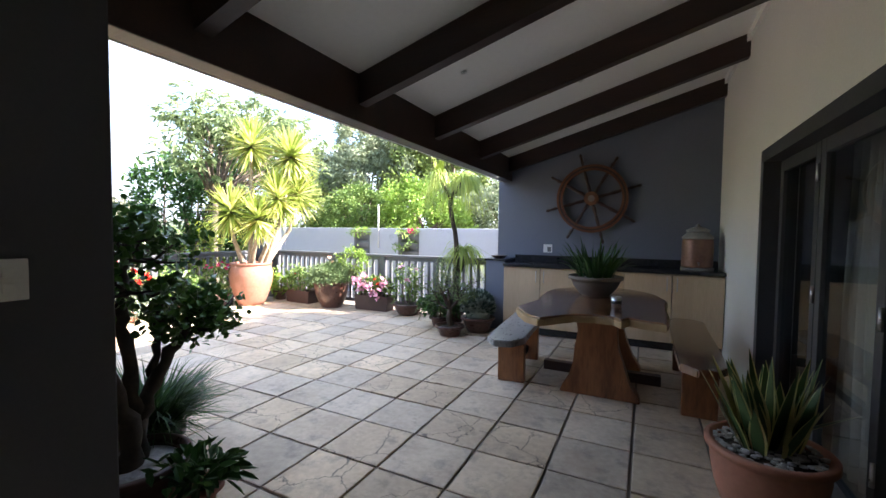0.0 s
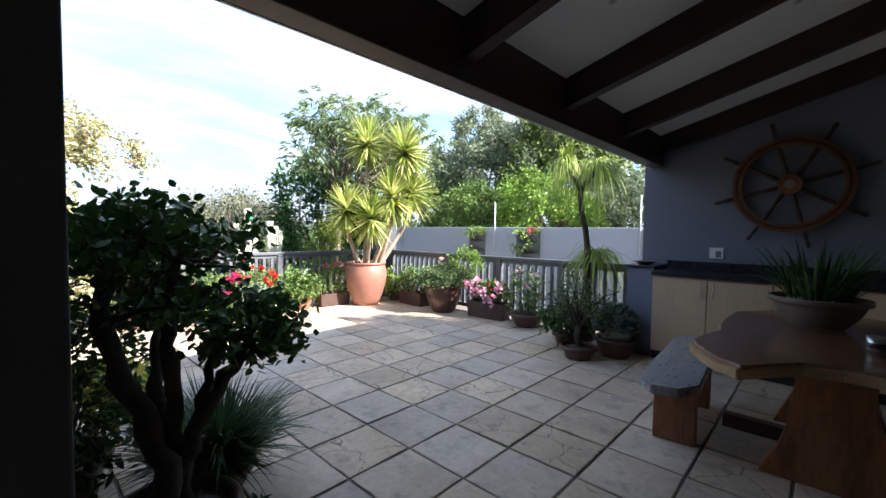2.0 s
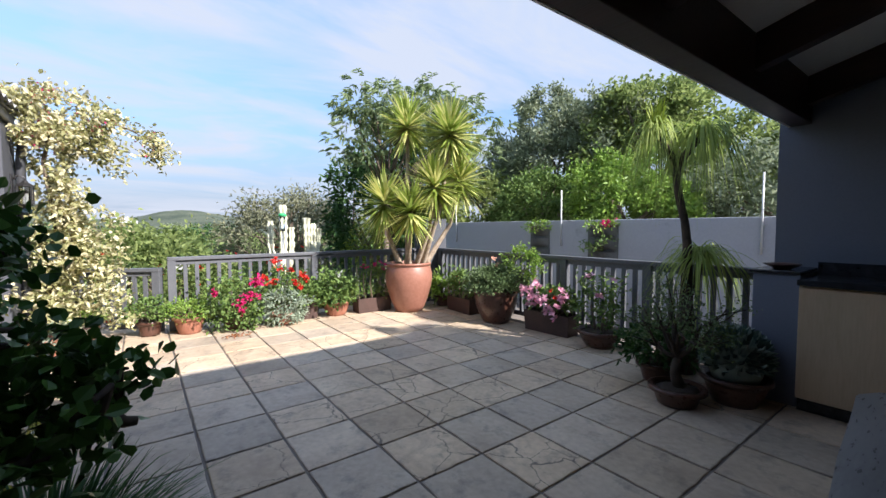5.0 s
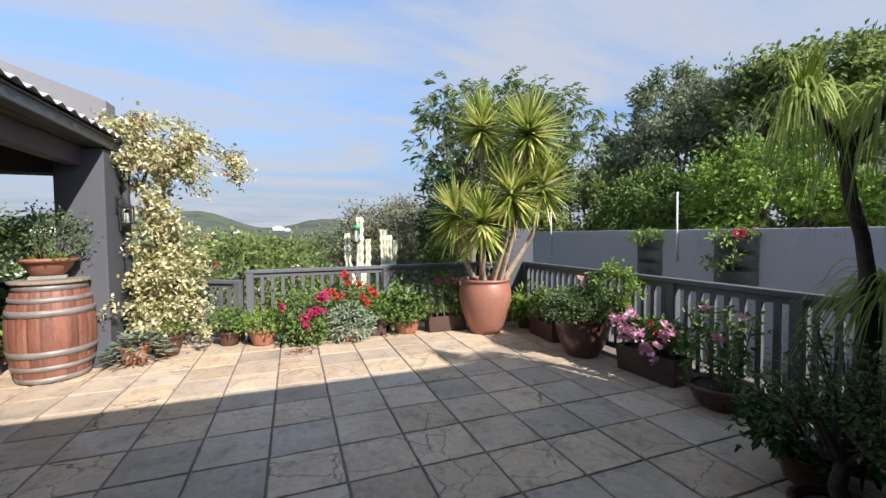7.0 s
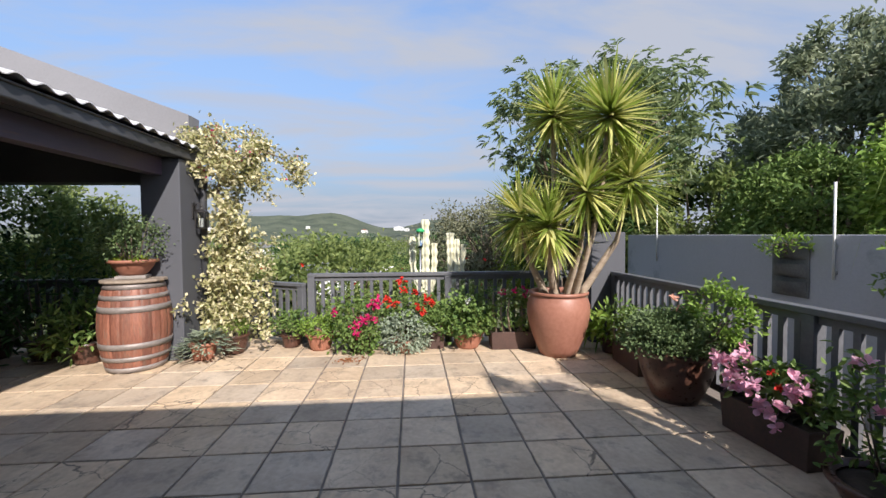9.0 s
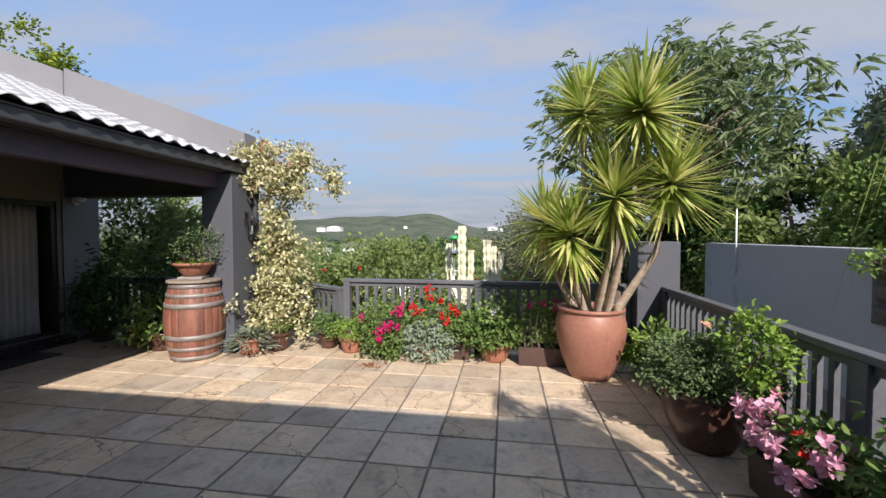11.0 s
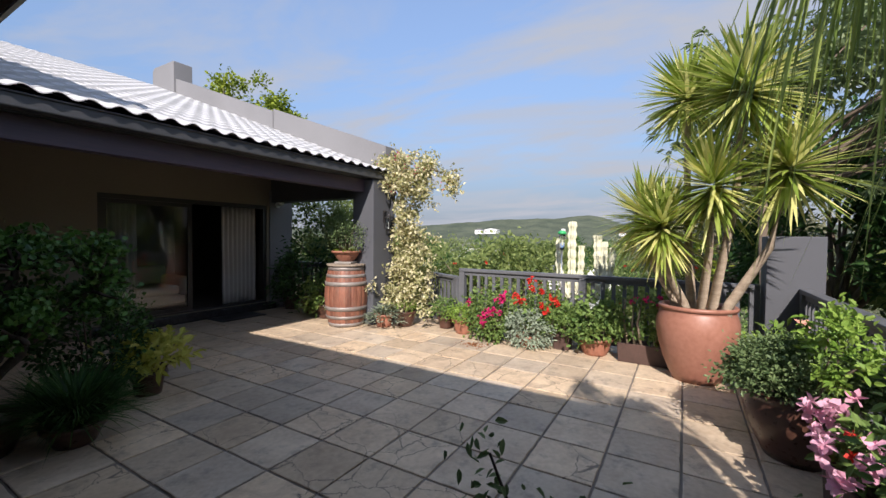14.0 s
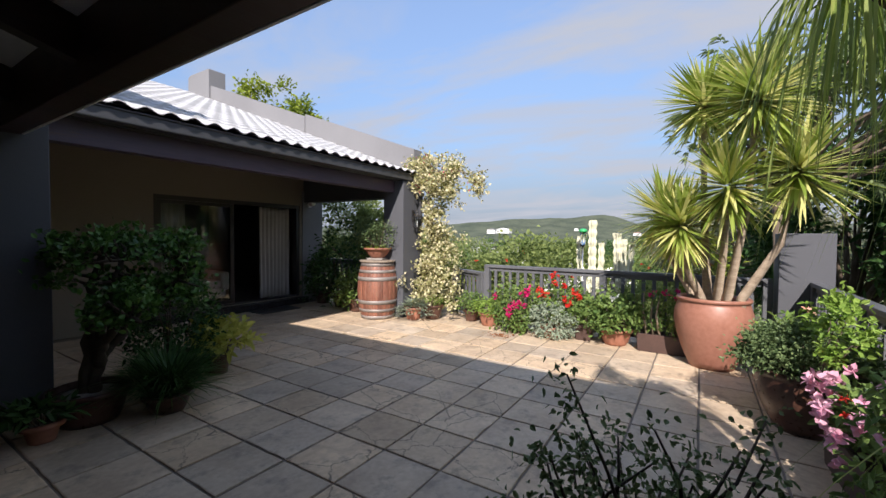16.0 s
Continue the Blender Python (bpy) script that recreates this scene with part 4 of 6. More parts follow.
for y, k in ((-0.37, 0), (0.48, 1)):
    prof = [(-0.32, 0.0), (-0.30, 0.06), (-0.25, 0.15), (-0.215, 0.26), (-0.205, 0.40), (-0.19, 0.53), (-0.21, 0.684), (0.14, 0.684), (0.12, 0.55), (0.13, 0.42), (0.17, 0.28), (0.22, 0.14), (0.28, 0.05), (0.30, 0.0)]
    bm = prism([(a + 0.018 * noise.noise(Vector((a, b, k)) * 9), b) for a, b in prof], -0.06, 0.06, bevel=0.006)
    bmesh.ops.transform(bm, matrix=pose(0.105, y, 0, 90, 0, 0), verts=bm.verts)
    part("pedestal", bm, M_WOODV, table, "red-brown waney plank pedestal")
part("stretcher", boxes((0.02, 0.14, -0.31, 0.42, 0.16, 0.24), bevel=0.006), M_BEAM, table)
part("foot_beam", boxes((-0.46, 0.56, 0.06, 0.14, 0.0, 0.09), bevel=0.006), M_BEAM, table)


def bench(x, y, label, length, wide, top_m=M_WOOD, turn=0):
    b = thing("bench", label, "bench", x, y, 0, turn, group="benches at the dining table")
    w = wide / 2
    o = [(-w, -length / 2 + 0.1), (-w + 0.1, -length / 2), (w - 0.08, -length / 2 + 0.02), (w, -length / 2 + 0.16), (w + 0.02, length / 2 - 0.1), (w - 0.1, length / 2), (-w + 0.06, length / 2), (-w - 0.01, length / 2 - 0.12)]
    part("seat", prism(slab_outline(o, x, 3, 0.014), 0.395, 0.45, bevel=0.008), top_m, b, "polished waney slab seat")
    for s in (-1, 1):
        bm = boxes((-w + 0.04, w - 0.03, -0.04, 0.04, 0, 0.394), bevel=0.008)
        bmesh.ops.translate(bm, vec=(0, s * (length / 2 - 0.37), 0), verts=bm.verts)
        part("leg", bm, M_WOODV, b)
    part("stretcher", boxes((-0.03, 0.03, -length / 2 + 0.41, length / 2 - 0.41, 0.08, 0.15), bevel=0.004), M_BEAM, b)


bench(-1.13, 4.12, "weathered slab bench, its glossy waney top greyed like reflected sky", 1.45, 0.31, M_SKYSEAT, 4)
bench(0.335, 4.25, "red-brown wooden slab bench beside the house wall", 1.84, 0.30)

cup = thing("tealight_cup", "small brushed steel cup on the dining table", "cup", -0.24, 3.74, 0.75)
part("cup", lathe([(0.0, 0.0), (0.036, 0.0), (0.038, 0.085), (0.034, 0.085), (0.032, 0.012), (0.0, 0.012)], 24), M_STEEL, cup, smooth=True)
part("band", lathe([(0.0385, 0.03), (0.041, 0.032), (0.041, 0.055), (0.0385, 0.057)], 24), M_CHARFRAME, cup, smooth=True)


# ---- pots and plants ----
def round_pot(parent, h, r_rim, r_foot, material, belly=0.0, soil=M_SOIL, fill=0.86, lip=0.02, label=""):
    prof = [(0.0, 0.0), (r_foot, 0.0)]
    for t in (0.12, 0.25, 0.4, 0.55, 0.7, 0.85):
        prof.append((r_foot + (r_rim - r_foot) * t + belly * math.sin(math.pi * min(1, t * 1.02)), h * t))
    prof += [(r_rim, h - 0.035), (r_rim + lip, h - 0.03), (r_rim + lip, h - 0.005), (r_rim + lip * 0.7, h), (r_rim - 0.012, h), (r_rim - 0.02, h - 0.03), (r_rim - 0.03, h * fill)]
    part("pot", lathe(prof, 36), material, parent, label, smooth=True)
    rr = r_rim - 0.028 + (belly * math.sin(math.pi * fill) if belly > 0 else 0) * 0.5
    part("soil", lathe([(0.0, h * fill - 0.012), (rr, h * fill - 0.012), (rr * 0.6, h * fill + 0.008), (0.0, h * fill + 0.012)], 24), soil, parent, smooth=True)
    return h * fill


def box_pot(parent, w, d, h, material, fill=0.85):
    t = 0.018
    bm = bmesh.new()
    rows = [(w / 2 * 0.94, d / 2 * 0.92, 0), (w / 2, d / 2, h), (w / 2 - t, d / 2 - t, h), (w / 2 - t * 1.3, d / 2 - t * 1.3, h * fill)]
    rings = [[bm.verts.new((sx * a, sy * b, z)) for sx, sy in ((-1, -1), (1, -1), (1, 1), (-1, 1))] for a, b, z in rows]
    for p, q in zip(rings, rings[1:]):
        for k in range(4):
            bm.faces.new((p[k], p[(k + 1) % 4], q[(k + 1) % 4], q[k]))
    bm.faces.new(rings[0])
    bmesh.ops.recalc_face_normals(bm, faces=bm.faces)
    bmesh.ops.bevel(bm, geom=list(bm.edges), offset=0.004, segments=1, affect="EDGES")
    part("pot", bm, material, parent)
    part("soil", boxes((-w / 2 + 0.025, w / 2 - 0.025, -d / 2 + 0.025, d / 2 - 0.025, h * fill - 0.03, h * fill)), M_SOIL, parent)
    return h * fill


def stems(parent, rng, z0, tips, r=0.007, material=M_BARK, spread=0.3):
    for q in tips:
        q = np.array(q)
        foot = np.array([q[0] * spread, q[1] * spread, z0 - 0.02])
        mid = foot + (q - foot) * 0.5 + np.array([*(rng.normal(size=2) * 0.02), 0.02])
        part("stem", tube([foot, mid, q], [r * 1.4, r, r * 0.5], 5), material, parent, smooth=True)


def flowers(parent, rng, centres, size, material, name="flower", label="", n=5, facing=None):
    for c in np.array(centres, float):
        v, f = petals(c[None, :], size, rng, n, facing=facing)
        arr_part(name, v, f, material, parent, label)


def flower_head(parent, rng, centre, size, material, n=9, spread=0.022):
    """A ball of small flowers on one stalk."""
    c = np.array(centre) + rng.normal(size=(n, 3)) * spread
    v, f = petals(c, size, rng)
    arr_part("flower_head", v, f, material, parent)
    part("stem", tube([np.array(centre) - np.array([0.05, 0, 0.22]), centre], 0.003, 4), L_MID, parent)


def shrub(parent, rng, z0, height, rad, leaf, wide, material, clumps=60, per=14, cx=0.0, cy=0.0, flat=0.55, stem_mat=M_BARK, spread=0.24, lower=-0.6, droop=0.2):
    """A bushy plant above a pot: stems and one leafy crown."""
    zc = z0 + height * (1 - flat * 0.5) - height * 0.1
    c = foliage("foliage", parent, material, rng, (cx, cy, zc), (rad, rad, height * flat * 0.62), clumps, per, leaf, wide, spread, lower, droop=droop)
    stems(parent, rng, z0, c[::max(1, len(c) // 14)], 0.006, stem_mat)
    return c


def scatter(rng, n, cx, cy, cz, rx, ry, rz_):
    return np.array([cx, cy, cz]) + rng.uniform(-1, 1, (n, 3)) * np.array([rx, ry, rz_])


# snake plant by the door
r = np.random.default_rng(11)
p = thing("potted_snake_plant", "snake plant with yellow-edged leaves in a terracotta pot topped with pebbles", "plant", 0.50, 2.60, 0)
z = round_pot(p, 0.35, 0.235, 0.16, M_TERRA, 0.02, fill=0.93)
bm = bmesh.new()
for k in range(190):
    a, q = r.uniform(0, 6.28), 0.215 * math.sqrt(r.uniform(0, 1))
    o = bmesh.ops.create_icosphere(bm, subdivisions=1, radius=r.uniform(0.010, 0.018), matrix=pose(q * math.cos(a), q * math.sin(a), z + r.uniform(0.008, 0.02)) @ Matrix.Diagonal((1.2, 0.9, 0.6, 1)))
tagged(part("pebble_mulch", bm, M_PEBBLE, p, "pale grey pebble mulch"), kind="stuff")
n = 46
a, q = r.uniform(0, 6.28, n), 0.11 * np.sqrt(r.uniform(0, 1, n))
pos = np.stack([q * np.cos(a), q * np.sin(a), np.full(n, z)], 1)
way = np.stack([np.cos(a) * r.uniform(0.05, 0.5, n), np.sin(a) * r.uniform(0.05, 0.5, n), np.ones(n)], 1)
way[0] = (0.9, -0.3, 0.75)
ln, wd = r.uniform(0.24, 0.50, n), r.uniform(0.060, 0.085, n)
for k in range(n):
    one = slice(k, k + 1)
    v, f = strap_mesh(pos[one], way[one], ln[one], wd[one] * 0.74, 0.05, np.random.default_rng(k), 6, 0.02, 0.7)
    lf = arr_part("leaf", v + np.array([-0.002, -0.002, 0]), f, L_SNAKE, p)
    v, f = strap_mesh(pos[one], way[one], ln[one], wd[one], 0.05, np.random.default_rng(k), 6, 0.02, 0.7)
    arr_part("margin", v, f, L_SNAKEEDGE, lf, "yellow leaf margin")

# bowl on the table
r = np.random.default_rng(12)
p = thing("planted_bowl", "grey stone bowl of dark strap-leaved plants on the dining table", "plant", -0.46, 4.30, 0.75)
z = round_pot(p, 0.19, 0.235, 0.12, M_GREYPOT, 0.02, M_PEBBLE, 0.88, 0.012)
n = 150
a, q = r.uniform(0, 6.28, n), 0.15 * np.sqrt(r.uniform(0, 1, n))
pos = np.stack([q * np.cos(a), q * np.sin(a), np.full(n, z)], 1)
way = np.stack([np.cos(a) * r.uniform(0.1, 0.8, n), np.sin(a) * r.uniform(0.1, 0.8, n), np.ones(n)], 1)
v, f = strap_mesh(pos, way, r.uniform(0.28, 0.56, n), 0.02, r.uniform(0.15, 0.6, n), r, 6)
arr_part("leaves", v, f, L_DARK, p, kind="stuff")

# the jade tree by the corner pillar
r = np.random.default_rng(13)
p = thing("jade_tree", "old jade tree with thick branching trunks in a brown bowl", "tree", -2.22, 1.26, 0)
z = round_pot(p, 0.24, 0.24, 0.18, M_BROWNPOT, 0.01, M_PEBBLE, 0.85)


def gnarl(chain, r0, r1, bm, n=9):
    """A bumpy limb through a chain of points, thinning from r0 to r1."""
    pts_, rad_ = [], []
    m = (len(chain) - 1) * 4
    for i in range(m + 1):
        k = min(int(i / 4), len(chain) - 2)
        t_ = i / 4 - k
        q_ = np.array(chain[k]) * (1 - t_) + np.array(chain[k + 1]) * t_
        pts_.append(q_ + r.normal(size=3) * 0.008)
        rad_.append((r0 + (r1 - r0) * i / m) * (1 + 0.16 * math.sin(i * 2.3)))
    tube(pts_, rad_, n, bm)
    return pts_


bm = bmesh.new()
main = [gnarl([(0.02, -0.01, z - 0.03), (0.0, 0.0, 0.42), (-0.05, -0.10, 0.70), (-0.08, -0.17, 0.98), (-0.14, -0.14, 1.22)], 0.05, 0.026, bm),
        gnarl([(-0.02, 0.04, z - 0.03), (-0.04, 0.06, 0.45), (-0.08, 0.04, 0.72), (-0.14, 0.05, 0.96), (-0.18, 0.08, 1.18)], 0.042, 0.02, bm),
        gnarl([(-0.03, 0.05, 0.40), (-0.05, 0.16, 0.60), (-0.08, 0.30, 0.75), (-0.10, 0.45, 0.80), (-0.12, 0.56, 0.77)], 0.04, 0.014, bm),
        gnarl([(-0.06, 0.02, 0.42), (-0.24, 0.03, 0.66), (-0.44, 0.06, 0.86), (-0.62, 0.10, 1.05)], 0.036, 0.016, bm),
        gnarl([(-0.05, 0.14, 0.58), (-0.10, 0.20, 0.78), (-0.16, 0.24, 1.0)], 0.024, 0.012, bm)]
goal = np.concatenate([np.array([-0.27, 0.0, 1.19]) + unit(r.normal(size=(54, 3)) + np.array([0, 0, 0.5])) * r.uniform(0.55, 1.0, (54, 1)) * np.array([0.66, 0.34, 0.25]),
                       np.array([-0.10, 0.36, 0.90]) + unit(r.normal(size=(22, 3))) * r.uniform(0.4, 1.0, (22, 1)) * np.array([0.26, 0.20, 0.17]),
                       np.array([-0.62, 0.10, 0.95]) + unit(r.normal(size=(14, 3))) * r.uniform(0.4, 1.0, (14, 1)) * np.array([0.24, 0.22, 0.22])])
goal = goal[(goal[:, 1] > -0.28) | (goal[:, 0] < -0.02)]
joints = np.concatenate([np.array(c[6:]) for c in main])
cent = []
for q in goal:
    j = joints[np.argmin(np.linalg.norm(joints - q, axis=1) + 0.35 * np.maximum(0, joints[:, 2] - q[2]))]
    mid = j + (q - j) * 0.5 + r.normal(size=3) * 0.03
    tube([j, mid, q], [0.013, 0.009, 0.005], 6, bm)
    cent += [q, q + r.normal(size=3) * 0.05, mid * 0.3 + q * 0.7 + r.normal(size=3) * 0.03]
part("trunk", bm, M_DARKBARK, p, "dark swollen branching trunk", True)
cent = np.array(cent)
pp = np.repeat(cent, 15, axis=0) + r.normal(size=(len(cent) * 15, 3)) * np.array([0.045, 0.045, 0.03])
v, f = leaf_mesh(pp, r.normal(size=pp.shape) + np.array([0, 0, 0.5]), r.uniform(0.034, 0.054, len(pp)), r.uniform(0.03, 0.044, len(pp)), r, 0.10, 0.05)
arr_part("crown", v, f, L_JADE, p, kind="stuff")

r = np.random.default_rng(14)
p = thing("potted_grass", "tufted dark green grass-like plant in a low pot", "plant", -2.62, 1.56, 0)
z = round_pot(p, 0.15, 0.16, 0.11, M_BROWNPOT, 0.01)
n = 1500
a = r.uniform(0, 6.28, n)
pos = np.stack([0.15 * np.cos(a) * r.uniform(0, 1, n), 0.15 * np.sin(a) * r.uniform(0, 1, n), z + r.uniform(0, 0.16, n)], 1)
way = np.stack([np.cos(a), np.sin(a), r.uniform(0.25, 1.8, n)], 1)
v, f = strap_mesh(pos, way, r.uniform(0.24, 0.50, n), 0.009, r.uniform(0.1, 0.5, n), r, 4)
arr_part("blades", v, f, L_DARK, p, kind="stuff")

r = np.random.default_rng(15)
p = thing("leafy_pot_plant", "broad-leaved green plant in a small pot beside the jade tree", "plant", -1.93, 1.40, 0)
z = round_pot(p, 0.13, 0.10, 0.07, M_TERRA)
shrub(p, r, z, 0.12, 0.14, 0.10, 0.045, L_DARK, 18, 8, spread=0.3)
p = thing("variegated_pot_plant", "pot plant with yellow-green variegated leaves", "plant", -3.30, 1.0, 0)
z = round_pot(p, 0.2, 0.13, 0.1, M_BROWNPOT)
shrub(p, r, z, 0.36, 0.24, 0.10, 0.05, leaf_mat("yellow_variegated_leaf", (0.38, 0.40, 0.07), (0.68, 0.64, 0.16), 0.5, 0.4), 44, 9, cy=0.14, spread=0.26)
p = thing("potted_shrub", "dark green shrub in a pot against the corner pillar", "plant", -2.92, 0.98, 0)
z = round_pot(p, 0.28, 0.2, 0.14, M_BROWNPOT)
shrub(p, r, z - 0.05, 0.8, 0.36, 0.05, 0.03, L_DARK, 140, 16, flat=0.9, spread=0.16, lower=-0.8)

# pots by the low pillar
r = np.random.default_rng(16)
p = thing("potted_ponytail_palm", "tall ponytail palm with drooping fronds in a clay pot", "palm", -2.60, 5.72, 0)
z = round_pot(p, 0.26, 0.19, 0.14, M_BROWNPOT)
part("trunk", tube([(0.02, 0.04, z - 0.03), (0.02, 0.04, 0.36), (0.02, 0.05, 0.6), (0.02, 0.05, 0.95), (0.02, 0.04, 1.14), (0.005, 0.015, 1.34), (-0.022, -0.05, 1.56), (-0.034, -0.075, 1.74), (-0.03, -0.07, 1.9)], [0.12, 0.095, 0.056, 0.042, 0.037, 0.034, 0.033, 0.032, 0.03], 14), M_DARKBARK, p, "dark ringed trunk that bends as it rises", True)
part("side_trunk", tube([(0.02, 0.05, 0.68), (0.06, 0.13, 0.80), (0.08, 0.18, 0.97)], [0.04, 0.034, 0.028], 9), M_DARKBARK, p, smooth=True)
part("branch", tube([(-0.03, -0.07, 1.84), (0.01, 0.03, 1.96), (0.06, 0.13, 2.08)], [0.036, 0.031, 0.026], 9), M_DARKBARK, p, smooth=True)
part("branch", tube([(-0.03, -0.07, 1.84), (-0.08, -0.18, 1.98), (-0.13, -0.29, 2.13)], [0.034, 0.028, 0.024], 9), M_DARKBARK, p, smooth=True)


def tuft(name, at, n, ln, drop, wide, up=(0.3, 1.3), mt=L_PALM, seed=1):
    g = np.random.default_rng(seed)
    a_ = g.uniform(0, 6.28, n)
    pos_ = np.array(at) + g.normal(size=(n, 3)) * 0.025
    way_ = np.stack([np.cos(a_), np.sin(a_), g.uniform(*up, n)], 1)
    v_, f_ = strap_mesh(pos_, way_, g.uniform(*ln, n), wide, g.uniform(*drop, n), g, 8)
    arr_part(name, v_, f_, mt, p, kind="stuff")


tuft("frond_crown", (0.06, 0.14, 2.10), 200, (0.5, 0.92), (1.3, 1.8), 0.012, (0.8, 2.4), seed=2)
tuft("frond_crown", (-0.13, -0.29, 2.10), 110, (0.4, 0.85), (1.55, 1.95), 0.012, (1.4, 3.6), seed=3)
tuft("young_fronds", (-0.13, -0.29, 2.13), 60, (0.18, 0.32), (0.0, 0.2), 0.014, (1.4, 5.0), L_LIME, seed=4)
tuft("lower_fronds", (0.08, 0.18, 1.02), 220, (0.45, 0.8), (1.0, 1.6), 0.012, (0.4, 1.8), seed=5)

r = np.random.default_rng(17)
p = thing("potted_bonsai_shrub", "wiry small-leaved shrub with dark twigs in a shallow clay pot", "plant", -2.30, 4.97, 0)
z = round_pot(p, 0.13, 0.175, 0.13, M_BROWNPOT)
bm = bmesh.new()
tips = []
fk = np.array([0.0, 0.0, 0.34])
tube([(0.02, 0.01, z - 0.02), (-0.02, 0.0, 0.22), fk], [0.045, 0.034, 0.03], 8, bm)
for k in range(11):
    an = 2 * math.pi * k / 11 + r.uniform(-0.25, 0.25)
    q = fk + np.array([math.cos(an) * r.uniform(0.1, 0.2), math.sin(an) * r.uniform(0.1, 0.2), r.uniform(0.06, 0.25)])
    tube([fk, fk + (q - fk) * 0.5 + r.normal(size=3) * 0.02, q], [0.022, 0.015, 0.009], 6, bm)
    for j in range(4):
        q2 = q + np.array([math.cos(an + r.normal() * 0.8) * r.uniform(0.08, 0.26), math.sin(an + r.normal() * 0.8) * r.uniform(0.08, 0.26), r.uniform(0.0, 0.28)])
        tube([q, (q + q2) / 2 + r.normal(size=3) * 0.02, q2], [0.008, 0.005, 0.003], 5, bm)
        tips += [q2, (q + q2) / 2]
top_ = np.array([0.0, -0.22, 0.98])
tube([fk + [0, 0, 0.1], (0.0, -0.10, 0.72), top_], [0.009, 0.005, 0.003], 5, bm)
tips += [top_, top_ * [1, 1, 0.93], top_ * [0.9, 0.9, 0.86], top_ * [0.8, 0.8, 0.8]]
part("trunk", bm, M_DARKBARK, p, "dark forked trunk and twigs", True)
tips = np.array(tips)
pp = np.repeat(tips, 20, axis=0) + r.normal(size=(len(tips) * 20, 3)) * 0.036
v, f = leaf_mesh(pp, r.normal(size=pp.shape), r.uniform(0.018, 0.032, len(pp)), r.uniform(0.011, 0.019, len(pp)), r)
arr_part("foliage", v, f, L_SAGE, p, kind="stuff")

p = thing("potted_shrub", "low dark green shrub round the foot of the palm", "plant", -2.62, 5.32, 0)
z = round_pot(p, 0.15, 0.14, 0.10, M_BROWNPOT)
shrub(p, r, z, 0.34, 0.25, 0.06, 0.03, L_DARK, 90, 14, flat=0.8, spread=0.2)

p = thing("potted_agave", "ball of stubby blue-green spiny leaves in a wide brown clay pot", "plant", -2.05, 5.325, 0)
z = round_pot(p, 0.2, 0.21, 0.14, M_BROWNPOT, 0.01, fill=0.9)
n = 300
k = np.arange(n) + 0.5
ph = np.arccos(1 - 1.35 * k / n)
th = math.pi * (1 + 5 ** 0.5) * k
d = np.stack([np.cos(th) * np.sin(ph), np.sin(th) * np.sin(ph), np.cos(ph)], 1)
part("heart", lathe([(0.0, z - 0.02), (0.15, z), (0.195, z + 0.13), (0.14, z + 0.27), (0.0, z + 0.33)], 20), L_AGAVE, p, smooth=True)
v, f = leaf_mesh(np.array([0, 0, z + 0.14]) + d * 0.175, d + np.array([0, 0, 0.35]), 0.085, 0.05, r, 0.35, -0.1)
arr_part("leaves", v, f, L_AGAVE, p, kind="stuff")

# along the garden-wall railing
r = np.random.default_rng(18)
p = thing("mandevilla_pot", "tall thin pink-flowered plant in a round dark brown pot", "plant", -3.46, 5.83, 0)
z = round_pot(p, 0.18, 0.235, 0.15, M_BROWNPOT, 0.015)
c = scatter(r, 46, 0, 0, 0.5, 0.20, 0.16, 0.27)
stems(p, r, z, c[:12], 0.005)
pp = np.repeat(c, 11, axis=0) + r.normal(size=(len(c) * 11, 3)) * 0.045
v, f = leaf_mesh(pp, r.normal(size=pp.shape), 0.06, 0.028, r)
arr_part("foliage", v, f, L_MID, p, kind="stuff")
flowers(p, r, [(-0.12, -0.05, 0.74), (-0.08, -0.06, 0.76), (0.06, -0.12, 0.58), (0.04, -0.10, 0.55), (0.12, 0.02, 0.72)], 0.055, L_PINK)

p = thing("flower_trough", "dark brown trough overflowing with pink mandevilla flowers", "planter", -4.17, 5.88, 0, 3)
z = box_pot(p, 0.66, 0.24, 0.25, M_BROWNBOX)
pp, o, c = blob_points(r, (0.02, 0.02, z + 0.17), (0.32, 0.14, 0.18), 60, 11, 0.2, -0.5)
v, f = leaf_mesh(pp, o, r.uniform(0.05, 0.09, len(pp)), r.uniform(0.025, 0.04, len(pp)), r)
arr_part("foliage", v, f, L_MID, p, kind="stuff")
stems(p, r, z, c[::6], 0.005)
flowers(p, r, np.array([0.02, -0.18, z + 0.20]) + r.normal(size=(18, 3)) * np.array([0.20, 0.03, 0.075]), 0.058, L_PINK)
flowers(p, r, np.array([-0.22, -0.12, z + 0.26]) + r.normal(size=(12, 3)) * np.array([0.05, 0.05, 0.07]), 0.056, L_PINK)
flowers(p, r, np.array([0.24, -0.11, z + 0.27]) + r.normal(size=(7, 3)) * np.array([0.05, 0.04, 0.05]), 0.052, L_PINK)
flowers(p, r, [(0.1, -0.14, z + 0.33), (0.16, -0.15, z + 0.25)], 0.035, L_RED)

r = np.random.default_rng(19)
p = thing("glazed_pot_plant", "dark brown glazed pot with a spreading small-leaved bush", "plant", -4.98, 5.73, 0)
z = round_pot(p, 0.45, 0.305, 0.17, M_BROWNPOT, 0.035, fill=0.9)
shrub(p, r, z - 0.08, 0.42, 0.37, 0.034, 0.02, L_SAGE, 280, 30, flat=0.85, spread=0.16, cx=0.02, lower=-0.35)
pp, o, c = blob_points(r, (0.38, 0.10, z + 0.38), (0.34, 0.13, 0.24), 40, 16, 0.16)
v, f = leaf_mesh(pp, o, 0.05, 0.026, r)
